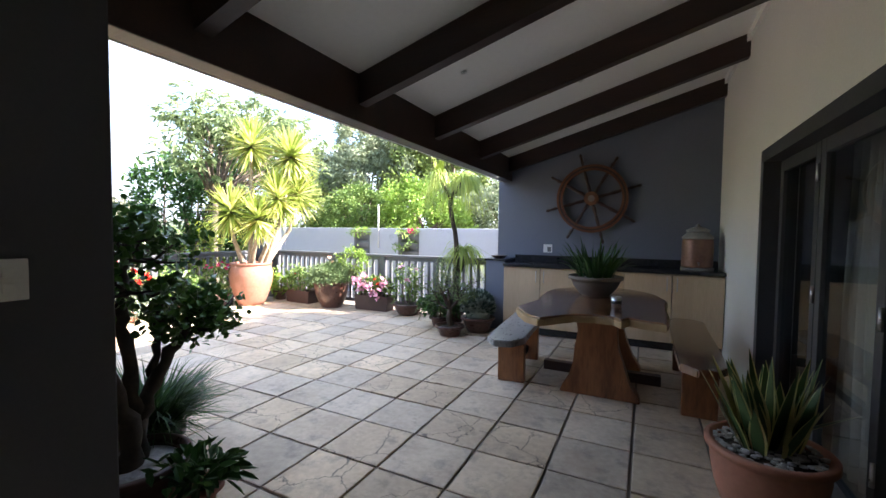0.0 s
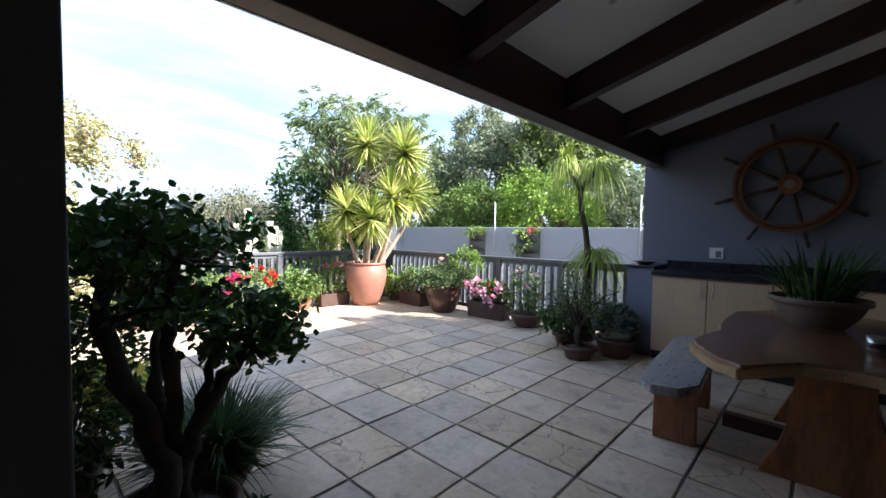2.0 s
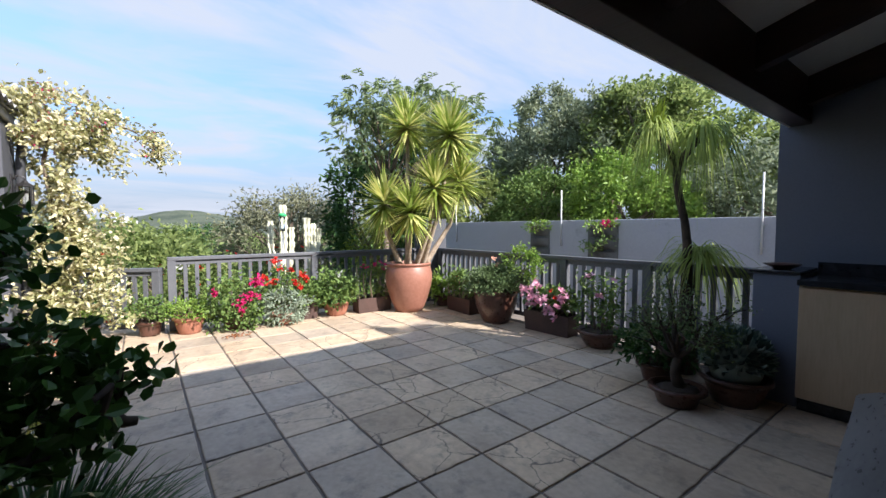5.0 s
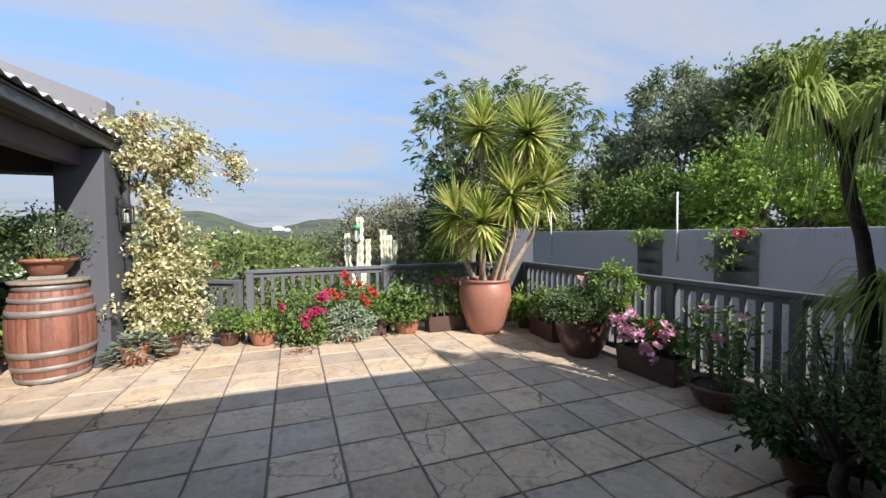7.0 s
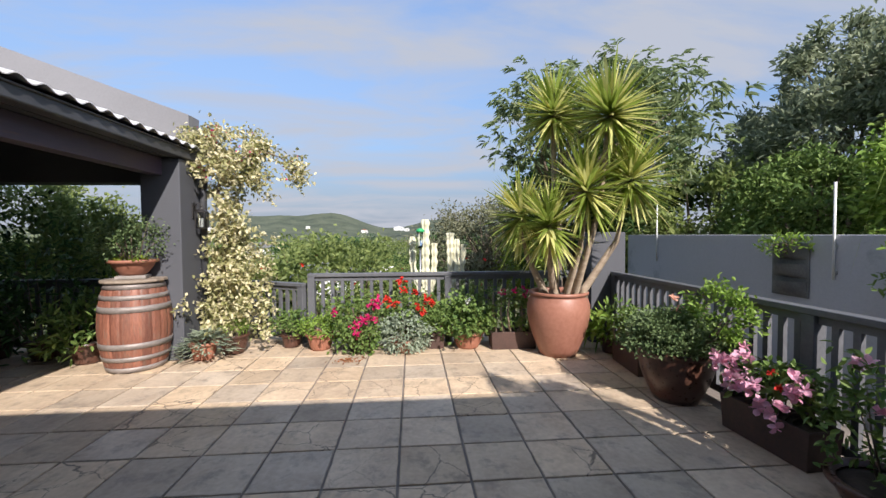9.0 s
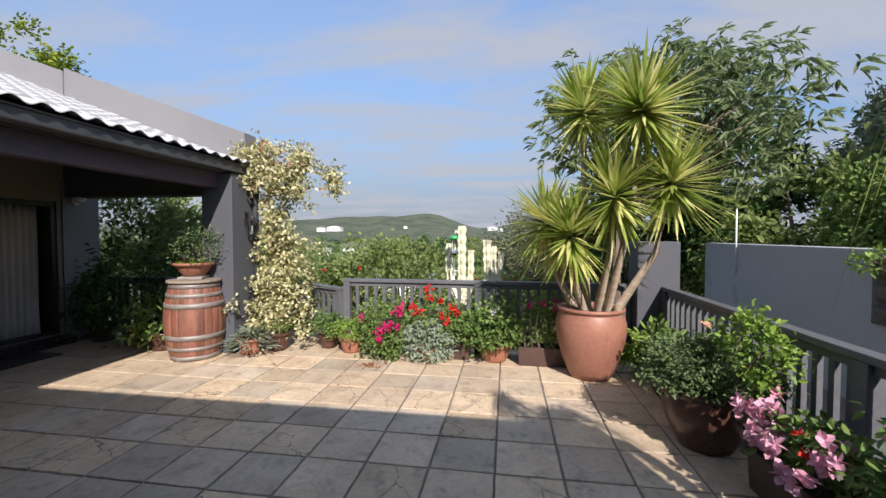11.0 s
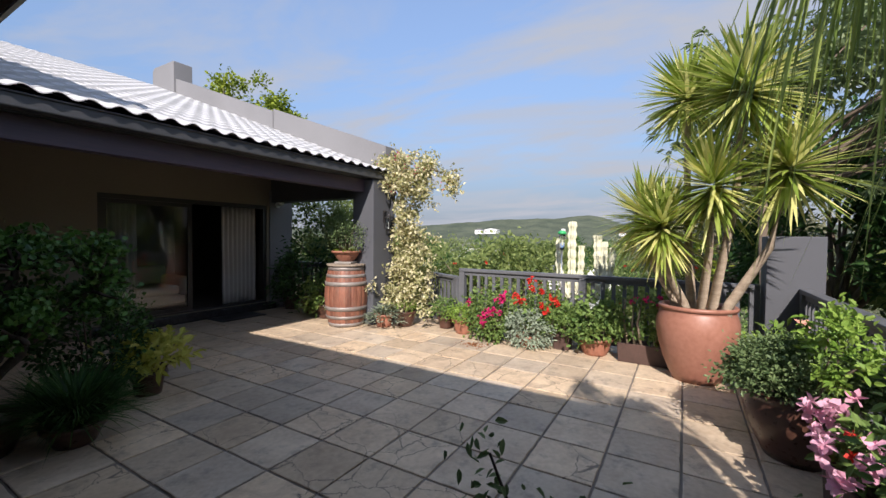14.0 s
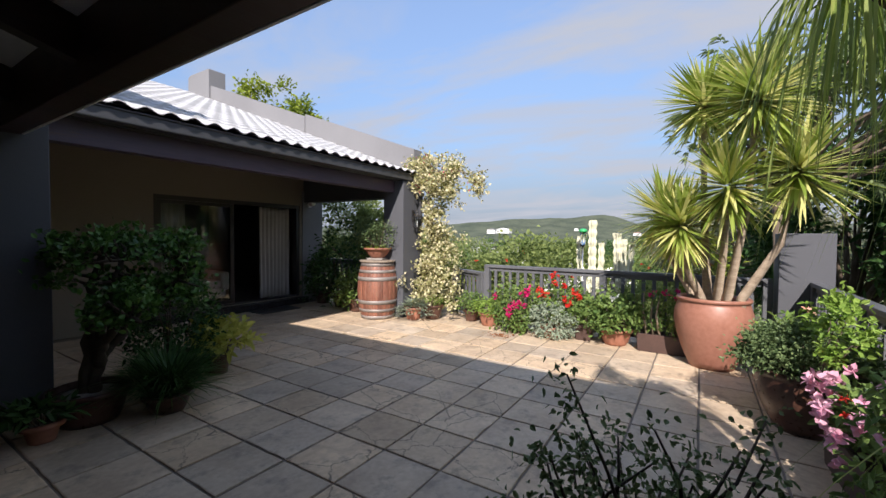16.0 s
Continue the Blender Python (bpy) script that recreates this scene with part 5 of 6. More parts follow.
arr_part("bright_shoot_mass", v, f, L_BRIGHT, p, "lime-green young shoots", kind="stuff")
stems(p, r, z, c[::4], 0.005)
flowers(p, r, [(-0.12, 0.05, z + 0.44), (-0.06, 0.02, z + 0.46), (-0.02, 0.06, z + 0.37)], 0.05, L_PEACH)

p = thing("succulent_trough", "dark brown trough with pale-stemmed green plants", "planter", -5.78, 5.83, 0, -4)
z = box_pot(p, 0.62, 0.26, 0.23, M_BROWNBOX)
c = scatter(r, 44, 0, 0, z + 0.24, 0.28, 0.13, 0.2)
stems(p, r, z, c[:12], 0.011, M_YTRUNK, 0.8)
pp = np.repeat(c, 13, axis=0) + r.normal(size=(len(c) * 13, 3)) * 0.05
v, f = leaf_mesh(pp, r.normal(size=pp.shape) + np.array([0, 0, 0.4]), r.uniform(0.05, 0.1, len(pp)), 0.032, r)
arr_part("foliage", v, f, L_MID, p, kind="stuff")
flowers(p, r, [(-0.2, 0, z + 0.32), (0.0, 0.05, z + 0.3)], 0.025, L_RED)

p = thing("leafy_pot_plant", "glossy broad-leaved plant in a dark pot behind the big urn pot", "plant", -6.38, 5.86, 0)
z = round_pot(p, 0.18, 0.13, 0.1, M_BROWNPOT)
shrub(p, r, z, 0.38, 0.22, 0.14, 0.05, L_BRIGHT, 26, 8, flat=0.9, spread=0.25)

# the yucca
r = np.random.default_rng(20)
p = thing("potted_yucca", "large variegated yucca with several heads in a big terracotta urn pot", "yucca", -6.38, 5.20, 0)
z = 0.70
part("pot", lathe([(0.0, 0.0), (0.21, 0.0), (0.245, 0.08), (0.30, 0.22), (0.345, 0.38), (0.365, 0.50), (0.362, 0.60), (0.335, 0.69), (0.325, 0.715), (0.345, 0.72), (0.35, 0.745), (0.34, 0.755), (0.30, 0.755), (0.29, 0.73), (0.30, 0.68)], 48), M_TERRAG, p, "rounded terracotta urn pot", True)
part("soil", lathe([(0.0, 0.69), (0.315, 0.69), (0.2, 0.705), (0.0, 0.71)], 28), M_SOIL, p, smooth=True)
heads = [((0.20, -0.13, 2.78), 0.58), ((0.70, 0.28, 2.64), 0.66), ((0.12, -0.48, 1.64), 0.60), ((0.55, -0.30, 1.52), 0.56), ((0.60, 0.08, 1.88), 0.62), ((0.52, 0.60, 2.0), 0.64)]
for (x, y, zz), L in heads:
    fx, fy = x * 0.35 - 0.02, y * 0.35
    kx, ky = x * 0.8, y * 0.84
    bm = tube([(fx, fy, z - 0.05), (fx * 1.1, fy * 1.2, z + 0.1), (kx, ky, (z + zz) / 2), (x * 0.95, y * 0.95, zz - 0.2), (x, y, zz)], [0.08, 0.045, 0.031, 0.028, 0.024], 9)
    part("trunk", bm, M_YTRUNK, p, "pale grey-brown ringed stem", True)
for k, ((x, y, zz), L) in enumerate(heads):
    g = np.random.default_rng(40 + k)
    n = 270
    u = g.uniform(-0.92, 1.0, n)
    a = g.uniform(0, 6.28, n)
    way = np.stack([np.cos(a) * np.sqrt(1 - u * u), np.sin(a) * np.sqrt(1 - u * u), u + 0.12], 1)
    pos = np.array([x, y, zz]) + way * 0.02 + np.stack([np.zeros(n), np.zeros(n), u * 0.07], 1)
    v, f = strap_mesh(pos, way, L * g.uniform(0.66, 0.94, n), 0.036, g.uniform(0.0, 0.16, n), g, 4, 0.02, 0.75)
    arr_part("leaf_head", v, f, L_YUCCA, p, "spiky variegated leaf rosette", kind="stuff")

# along the front railing
r = np.random.default_rng(21)
p = thing("geranium_trough", "dark brown trough with twisted succulents and dull red flowers", "planter", -6.70, 4.72, 0, 90)
z = box_pot(p, 0.58, 0.24, 0.22, M_BROWNBOX)
c = scatter(r, 44, 0, 0.02, z + 0.3, 0.28, 0.13, 0.24)
stems(p, r, z, c[:9], 0.013, M_YTRUNK, 0.85)
pp = np.repeat(c, 14, axis=0) + r.normal(size=(len(c) * 14, 3)) * 0.05
v, f = leaf_mesh(pp, r.normal(size=pp.shape) + np.array([0, 0, 0.4]), r.uniform(0.04, 0.08, len(pp)), 0.032, r)
arr_part("foliage", v, f, L_MID, p, kind="stuff")
flowers(p, r, scatter(r, 12, 0, -0.06, z + 0.50, 0.26, 0.12, 0.07), 0.045, L_MAGENTA)

p = thing("geranium_pot", "white geranium in a round terracotta pot", "plant", -6.77, 4.16, 0)
z = round_pot(p, 0.21, 0.19, 0.13, M_TERRA, 0.015)
shrub(p, r, z, 0.44, 0.30, 0.06, 0.05, L_MID, 90, 13, flat=0.95)
flower_head(p, r, (0.10, 0.0, z + 0.44), 0.03, L_WHITE, 10, 0.028)
p = thing("geranium_pot", "leafy geranium in a square dark pot", "plant", -6.80, 3.76, 0)
z = box_pot(p, 0.2, 0.2, 0.2, M_BROWNBOX)
shrub(p, r, z, 0.34, 0.24, 0.05, 0.04, L_MID, 60, 12, flat=0.95)
p = thing("silver_bush", "rounded grey-green silver-leaved bush in a hidden pot", "plant", -6.66, 3.36, 0)
z = round_pot(p, 0.16, 0.16, 0.12, M_TERRA)
foliage("foliage", p, L_SILVER, r, (0, 0, 0.23), (0.26, 0.30, 0.22), 130, 16, 0.055, 0.022, 0.16, -0.9, "dense grey-green leaves")
stems(p, r, z, [(0.1, 0.1, 0.3), (-0.1, 0.05, 0.3), (0, -0.1, 0.3)], 0.006)
p = thing("geranium_pot", "red-flowered geranium in a terracotta pot behind the silver bush", "plant", -6.92, 3.45, 0)
z = round_pot(p, 0.22, 0.12, 0.09, M_TERRA)
shrub(p, r, z, 0.5, 0.30, 0.05, 0.04, L_MID, 80, 12, flat=0.95)
for y0, z0, x0 in ((-0.30, 0.63, 0.2), (-0.22, 0.57, 0.24), (-0.12, 0.83, 0.1), (-0.08, 0.73, 0.16), (0.06, 0.72, 0.18), (0.1, 0.55, 0.26), (0.2, 0.62, 0.2), (0.26, 0.57, 0.22), (0.14, 0.49, 0.3)):
    flower_head(p, r, (x0, y0, z0), 0.032, L_RED, 10, 0.024)
p = thing("bougainvillea_pot", "magenta bougainvillea trailing from a dark pot", "plant", -6.78, 2.80, 0)
z = round_pot(p, 0.22, 0.17, 0.12, M_BROWNPOT)
shrub(p, r, z - 0.04, 0.50, 0.32, 0.05, 0.034, L_MID, 110, 13, flat=1.0, lower=-0.8)
pp, o, c = blob_points(r, (0.22, 0.12, 0.16), (0.10, 0.14, 0.14), 20, 12, 0.3)
v, f = leaf_mesh(pp, o, 0.05, 0.034, r)
arr_part("trailing_shoots", v, f, L_MID, p, kind="stuff")
for y0, z0, x0 in ((-0.02, 0.36, 0.33), (0.05, 0.42, 0.32), (0.12, 0.45, 0.33), (0.18, 0.60, 0.24), (0.22, 0.64, 0.22), (0.25, 0.58, 0.25), (0.03, 0.28, 0.36), (-0.25, 0.50, 0.25), (0.2, 0.44, 0.30)):
    flower_head(p, r, (x0, y0, z0), 0.029, L_MAGENTA, 11, 0.026)
p = thing("small_pot_plant", "bushy green herb in a small terracotta pot", "plant", -6.86, 2.30, 0)
z = round_pot(p, 0.21, 0.165, 0.115, M_TERRA, 0.01)
shrub(p, r, z, 0.22, 0.22, 0.04, 0.022, L_BRIGHT, 70, 12, flat=0.9)
p = thing("small_pot_plant", "trailing green plant in a small dark pot at the stair", "plant", -7.02, 1.90, 0)
z = round_pot(p, 0.18, 0.13, 0.1, M_BROWNPOT)
shrub(p, r, z, 0.3, 0.2, 0.05, 0.03, L_MID, 50, 12, flat=0.9)
mat_ = thing("fallen_leaves", "small heap of dry brown leaves on the tiles", "leaves", -6.32, 2.75, 0, kind="stuff")
pp = np.array([0, 0, 0.008]) + r.normal(size=(90, 3)) * np.array([0.06, 0.10, 0.003])
v, f = leaf_mesh(pp, r.normal(size=pp.shape) * np.array([1, 1, 0.1]), 0.03, 0.018, r)
arr_part("litter", v, f, M_WOODV, mat_)

# barrel and its bowl
barrel = thing("wine_barrel", "weathered oak wine barrel with galvanised hoops standing on the verandah edge", "barrel", -6.36, 0.42, 0)
barrel.scale = (1, 1, 1.04)


def barrel_r(zz):
    return 0.265 + 0.075 * (1 - ((zz - 0.455) / 0.455) ** 2)


NS = 22
bm = bmesh.new()
da = 2 * math.pi / NS
hs = [0.91 * k / 10 for k in range(11)]
rows = []
for zz in hs:
    q = barrel_r(zz)
    rows.append([bm.verts.new((q * math.cos(t) * (0.985 if abs(t) > da * 0.45 else 1.0), q * math.sin(t), zz)) for t in (-da * 0.496, -da * 0.25, 0, da * 0.25, da * 0.496)])
inn = [[bm.verts.new((v.co.x - 0.022, v.co.y * 0.95, v.co.z)) for v in (rw[0], rw[-1])] for rw in rows]
for a, b in zip(rows, rows[1:]):
    for k in range(4):
        bm.faces.new((a[k], a[k + 1], b[k + 1], b[k]))
for a, b, c, d in zip(rows, rows[1:], inn, inn[1:]):
    bm.faces.new((c[0], a[0], b[0], d[0])); bm.faces.new((a[4], c[1], d[1], b[4])); bm.faces.new((c[1], c[0], d[0], d[1]))
for k in (0, -1):
    bm.faces.new([*rows[k], inn[k][1], inn[k][0]])
bmesh.ops.recalc_face_normals(bm, faces=bm.faces)
stave = mesh_of("stave", bm, M_BARREL)
for k in range(NS):
    o = new("stave", stave)
    o.parent, o.rotation_euler = barrel, (0, 0, k * da)
for z0, z1 in ((0.005, 0.06), (0.125, 0.17), (0.25, 0.31), (0.62, 0.68), (0.745, 0.79), (0.85, 0.905)):
    part("hoop", lathe([(barrel_r(z0) + 0.001, z0), (barrel_r(z0) + 0.006, z0), (barrel_r(z1) + 0.006, z1), (barrel_r(z1) + 0.001, z1)], 44), M_HOOP, barrel, smooth=True)
part("head", lathe([(0.0, 0.86), (0.255, 0.86), (0.255, 0.875), (0.0, 0.875)], 32), M_GREYWOOD, barrel)
slab = thing("wooden_lid", "grey weathered round wooden board on the barrel", "board", -6.36, 0.42, 0.947)
part("board", lathe([(0.0, 0.0), (0.30, 0.0), (0.305, 0.01), (0.30, 0.03), (0.0, 0.03)], 36, wobble=0.01), M_GREYWOOD, slab)
st = thing("paving_stone", "flat stone under the clay bowl", "stone", -6.38, 0.40, 0.978, 20)
part("stone", boxes((-0.15, 0.15, -0.14, 0.14, 0, 0.035), bevel=0.008), M_STONE, st)
p = thing("planted_bowl", "terracotta bowl with a twiggy shrub, on the wine barrel", "plant", -6.38, 0.40, 1.014)
z = round_pot(p, 0.17, 0.22, 0.11, M_TERRA, 0.015, fill=0.9)
r = np.random.default_rng(22)
shrub(p, r, z, 0.46, 0.30, 0.036, 0.02, L_SAGE, 120, 16, flat=0.85, stem_mat=M_BARK, spread=0.2)
foliage("dry_groundcover", p, L_LIME, r, (0, 0, z + 0.01), (0.2, 0.2, 0.03), 26, 8, 0.035, 0.02, 0.2)
p = thing("silver_succulent", "silver-leaved succulent spilling from a terracotta pot", "plant", -6.58, 1.02, 0)
z = round_pot(p, 0.2, 0.14, 0.11, M_TERRA)
n = 460
a = r.uniform(0, 6.28, n)
q = np.sqrt(r.uniform(0, 1, n)) * 0.27
pos = np.stack([q * np.cos(a) + 0.06, q * np.sin(a) + 0.06, 0.06 + 0.25 * (1 - (q / 0.29) ** 2) + r.normal(size=n) * 0.02], 1)
way = np.stack([np.cos(a) + 0.3, np.sin(a) + 0.2, r.uniform(-0.1, 0.9, n)], 1)
v, f = strap_mesh(pos, way, r.uniform(0.07, 0.15, n), 0.022, 0.1, r, 3, 0.1, 0.8)
arr_part("leaves", v, f, L_SILVER, p, kind="stuff")
p = thing("clay_pot", "dark glazed pot at the foot of the climber", "pot", -6.78, 1.28, 0)
z = round_pot(p, 0.24, 0.16, 0.11, M_BROWNPOT, 0.015)
shrub(p, r, z, 0.2, 0.16, 0.06, 0.012, L_BRIGHT, 20, 9)

# the cream climber on the pillar
r = np.random.default_rng(23)
p = thing("variegated_climber", "cream-variegated bougainvillea climbing the grey pillar and arching out", "climber", -6.98, 1.10, 0)
bm = bmesh.new()
tube([(0.0, 0.0, 0.0), (0.04, -0.06, 0.6), (-0.03, 0.02, 1.3), (0.02, -0.05, 2.0), (0.0, 0.05, 2.5)], [0.035, 0.03, 0.027, 0.022, 0.012], 8, bm)
arch = [(0.0, 0.1, 2.3), (0.05, 0.4, 2.52), (0.05, 0.72, 2.42), (0.05, 1.0, 2.2)]
tube(arch, [0.014, 0.010, 0.007, 0.004], 6, bm)
arch2 = [(0.0, 0.05, 2.05), (0.1, 0.35, 2.25), (0.12, 0.65, 2.1)]
tube(arch2, [0.012, 0.008, 0.004], 6, bm)
part("stem", bm, M_BARK, p, smooth=True)
cen = []
for zz in np.linspace(0.25, 2.75, 62):
    w = 0.30 + 0.07 * math.sin(zz * 3.1 + 0.6)
    for k in range(5):
        cen.append((0.02 + r.normal() * w * 0.55, -0.03 + r.normal() * w * 0.75 + 0.10 * math.sin(zz * 2), zz + r.normal() * 0.05))
for chain, n in ((arch, 30), (arch2, 18)):
    for k in range(n):
        t = r.uniform(0, len(chain) - 1.001)
        i = int(t)
        cen.append(tuple(np.array(chain[i]) * (1 - t + i) + np.array(chain[i + 1]) * (t - i) + r.normal(size=3) * np.array([0.09, 0.09, 0.09])))
cen = np.array(cen)
cen = cen[~((cen[:, 2] > 1.4) & (cen[:, 2] < 2.15) & (cen[:, 1] < 0.02) & (cen[:, 0] > -0.02))]
cen = cen[(cen[:, 1] > -0.20) | (cen[:, 0] > 0.47) | (cen[:, 2] > 2.45)]
pp = np.repeat(cen, 34, axis=0) + r.normal(size=(len(cen) * 34, 3)) * 0.055
v, f = leaf_mesh(pp, r.normal(size=pp.shape) + np.array([0.3, 0.3, 0.2]), r.uniform(0.042, 0.075, len(pp)), r.uniform(0.027, 0.048, len(pp)), r)
arr_part("foliage", v, f, L_CREAM, p, "cream and pale green leaves", kind="stuff")
pp = np.repeat(cen[cen[:, 2] > 2.2][::3], 7, axis=0) + r.normal(size=(len(cen[cen[:, 2] > 2.2][::3]) * 7, 3)) * 0.06
v, f = leaf_mesh(pp, r.normal(size=pp.shape), 0.03, 0.022, r)
arr_part("pink_bracts", v, f, L_MAGENTA, p, kind="stuff")

# plants under the verandah
r = np.random.default_rng(24)
for x, y, h, rad, mt, lab in ((-6.75, -0.85, 1.5, 0.42, L_DARK, "tall dark-leaved plant in a dark pot in the verandah shade"), (-6.58, -0.25, 0.58, 0.36, L_MID, "low leafy plant at the verandah railing"), (-6.85, -1.5, 0.9, 0.3, L_DARK, "dark leafy plant beside the sliding door")):
    p = thing("verandah_plant", lab, "plant", x, y, 0)
    z = round_pot(p, 0.24, 0.18, 0.13, M_BROWNPOT)
    shrub(p, r, z - 0.08, h, rad, 0.11, 0.045, mt, 60, 12, flat=0.9, spread=0.22)
mt_ = thing("doormat", "dark rubber doormat before the sliding door", "mat", -5.75, AY + 0.42, 0.002)
part("mat", boxes((-0.4, 0.4, -0.22, 0.22, 0, 0.015), bevel=0.004), M_CHARFRAME, mt_)

# wall pockets
for x, w, lab in ((-5.65, 0.42, "grey felt pocket planter with trailing greens on the garden wall"), (-4.45, 0.5, "felt pocket planter with ferns and red flowers on the garden wall")):
    r = np.random.default_rng(int(-x * 10))
    p = thing("pocket_planter", lab, "planter", x, 7.447, 0.76, group="pocket planters on the garden wall")
    part("backing", boxes((-w / 2, w / 2, -0.012, 0, 0, 0.56), bevel=0.003), M_FELT, p)
    for k in range(3):
        bm = bmesh.new()
        rows = [[bm.verts.new((-w / 2 + 0.02 + (w - 0.04) * i / 8, -0.014 - d_ * math.sin(math.pi * i / 8), zz)) for i in range(9)] for d_, zz in ((0.02, 0.02 + k * 0.185), (0.09, 0.06 + k * 0.185), (0.11, 0.16 + k * 0.185))]
        for a, b in zip(rows, rows[1:]):
            for i in range(8):
                bm.faces.new((a[i], a[i + 1], b[i + 1], b[i]))
        part("pocket", bm, M_FELT, p, smooth=True)
    shrub(p, r, 0.46, 0.18, w * 0.5, 0.06, 0.025, L_BRIGHT, 26, 10, cy=-0.08, flat=1.0)
    if w > 0.45:
        shrub(p, r, 0.2, 0.2, w * 0.42, 0.07, 0.025, L_MID, 22, 10, cy=-0.1, flat=1.0)
        flowers(p, r, np.array([0.1, -0.1, 0.60]) + r.normal(size=(14, 3)) * 0.05, 0.04, L_MAGENTA)


# ---- beyond the terrace ----
r = np.random.default_rng(30)
fd = thing("bird_feeder", "clear bird feeder with a green lid hanging among the cactus", "feeder", -7.38, 3.58, 1.25)
part("tube", lathe([(0.0, 0.0), (0.035, 0.0), (0.045, 0.22), (0.0, 0.22)], 18), M_CLEAR, fd, smooth=True)
part("lid", lathe([(0.0, 0.22), (0.06, 0.22), (0.06, 0.25), (0.03, 0.27), (0.0, 0.275)], 18), M_GREENPL, fd, smooth=True)
part("pole", tube([(0, 0, -1.6), (0, 0, 0.0)], 0.012, 6), M_STEEL, fd, smooth=True)


def cactus(x, y, arms, label):
    p = thing("column_cactus", label, "cactus", x, y, -3.0, group="pale column cacti behind the railing")
    for pts, rad in arms:
        bm = bmesh.new()
        rings, n = [], 20
        P_ = [Vector(q) for q in pts]
        for i, q in enumerate(P_):
            for t in (0, 0.1, 0.2, 0.3, 0.4, 0.5, 0.6, 0.7, 0.8, 0.9) if i < len(P_) - 1 else (0,):
                c = q.lerp(P_[min(i + 1, len(P_) - 1)], t)
                k = 1 + 0.16 * math.sin(c.z * 44 + x * 9)
                if i == len(P_) - 1:
                    k = 0.35
                rings.append([bm.verts.new(c + Vector((math.cos(2 * math.pi * j / n), math.sin(2 * math.pi * j / n), 0)) * rad * k * (1.0 if j % 4 < 2 else 0.72)) for j in range(n)])
        for a, b in zip(rings, rings[1:]):
            for j in range(n):
                bm.faces.new((a[j], a[(j + 1) % n], b[(j + 1) % n], b[j]))
        bm.faces.new(rings[-1])
        bmesh.ops.recalc_face_normals(bm, faces=bm.faces)
        part("arm", bm, L_CACTUS, p)


cactus(-7.66, 3.66, [(((0, 0, 0), (0, 0, 3.2), (0.0, 0.0, 3.8), (0.02, 0.0, 4.3), (0, 0, 4.62), (0, 0, 4.66)), 0.06), (((0, -0.02, 3.5), (0, -0.14, 3.75), (0.0, -0.19, 4.0), (0, -0.19, 4.38), (0, -0.19, 4.41)), 0.05), (((0, 0.02, 3.5), (0.0, 0.10, 3.7), (0, 0.13, 4.0), (0, 0.13, 4.28), (0, 0.13, 4.31)), 0.045)], "pale variegated column cactus with three arms")
cactus(-7.62, 4.06, [(((0, 0, 0), (0, 0, 3.2), (0.0, -0.02, 3.8), (0.0, -0.04, 4.42), (0, -0.04, 4.46)), 0.06), (((0, 0.04, 3.7), (0, 0.12, 3.85), (0.0, 0.15, 4.1), (0, 0.16, 4.26), (0, 0.16, 4.29)), 0.045), (((0, 0.0, 3.6), (0.02, 0.05, 3.9), (0.02, 0.06, 4.34), (0.02, 0.06, 4.37)), 0.045)], "pale variegated column cactus with an elbowed arm")
p = thing("euphorbia", "orange-tipped bush behind the yucca pot", "plant", -7.6, 5.1, -3.0)
c = foliage("foliage", p, L_LIME, r, (0, 0, 3.95), (0.28, 0.3, 0.42), 50, 16, 0.10, 0.02, 0.2, -0.9)
limbs("stems", p, M_BARK, r, (0, 0, 0), (0, 0, 3.4), c[::8], 0.03)


def tree(name, label, category, x, y, base, fork, tips_r, crowns, leaf, wide, mt, bark=M_BARK, trunk=0.12, seed=1, droop=0.2):
    """Trunk, limbs and one leafy crown made of several uneven masses."""
    g = np.random.default_rng(seed)
    t = thing(name, label, category, x, y, base)
    ps, os_, cs = [], [], []
    for centre, radii, clumps, per, spread in crowns:
        p_, o_, c_ = blob_points(g, (centre[0], centre[1], centre[2] - base), radii, clumps, per, spread)
        ps.append(p_); os_.append(o_); cs.append(c_)
    p_, o_, c_ = np.concatenate(ps), np.concatenate(os_), np.concatenate(cs)
    v_, f_ = leaf_mesh(p_, o_, leaf * g.uniform(0.75, 1.4, len(p_)), wide * 1.25 * g.uniform(0.7, 1.2, len(p_)), g, 0.18, droop)
    arr_part("crown", v_, f_, mt, t, kind="stuff")
    limbs("trunk", t, bark, g, (0, 0, 0), (0.05, 0.05, fork[2] - base), c_[::max(1, len(c_) // tips_r)], trunk)


G = -3.0
# cabbage tree behind the yucca: open crown of drooping leaf whorls
g = np.random.default_rng(70)
t = thing("cabbage_tree", "slender tree with an open crown of long drooping compound leaves", "tree", -8.45, 5.85, G)
cs = []
for k in range(150):
    d = unit(g.normal(size=3) + np.array([0, 0, 0.3]))
    cs.append(np.array([0.1, 0.9, 3.2]) + d * g.uniform(0.4, 1.0) * np.array([1.4, 2.15, 1.2]))
cs = np.array(cs)
limbs("trunk", t, M_BARK, g, (0, 0, 0), (0.0, 0.1, 2.2 - G), cs[::5] - np.array([0, 0, G]), 0.07)
pp, ww = [], []
for c in cs:
    for j in range(9):
        a_ = g.uniform(0, 6.28)
        w0 = np.array([math.cos(a_), math.sin(a_), g.uniform(-0.35, 0.5)])
        b0 = c + w0 * 0.12
        for q in range(6):
            b_ = g.uniform(0, 6.28)
            pp.append(b0 + w0 * g.uniform(0.05, 0.2)); ww.append(w0 * 0.9 + np.array([math.cos(b_), math.sin(b_), -0.3 + g.normal() * 0.3]) * 0.8)
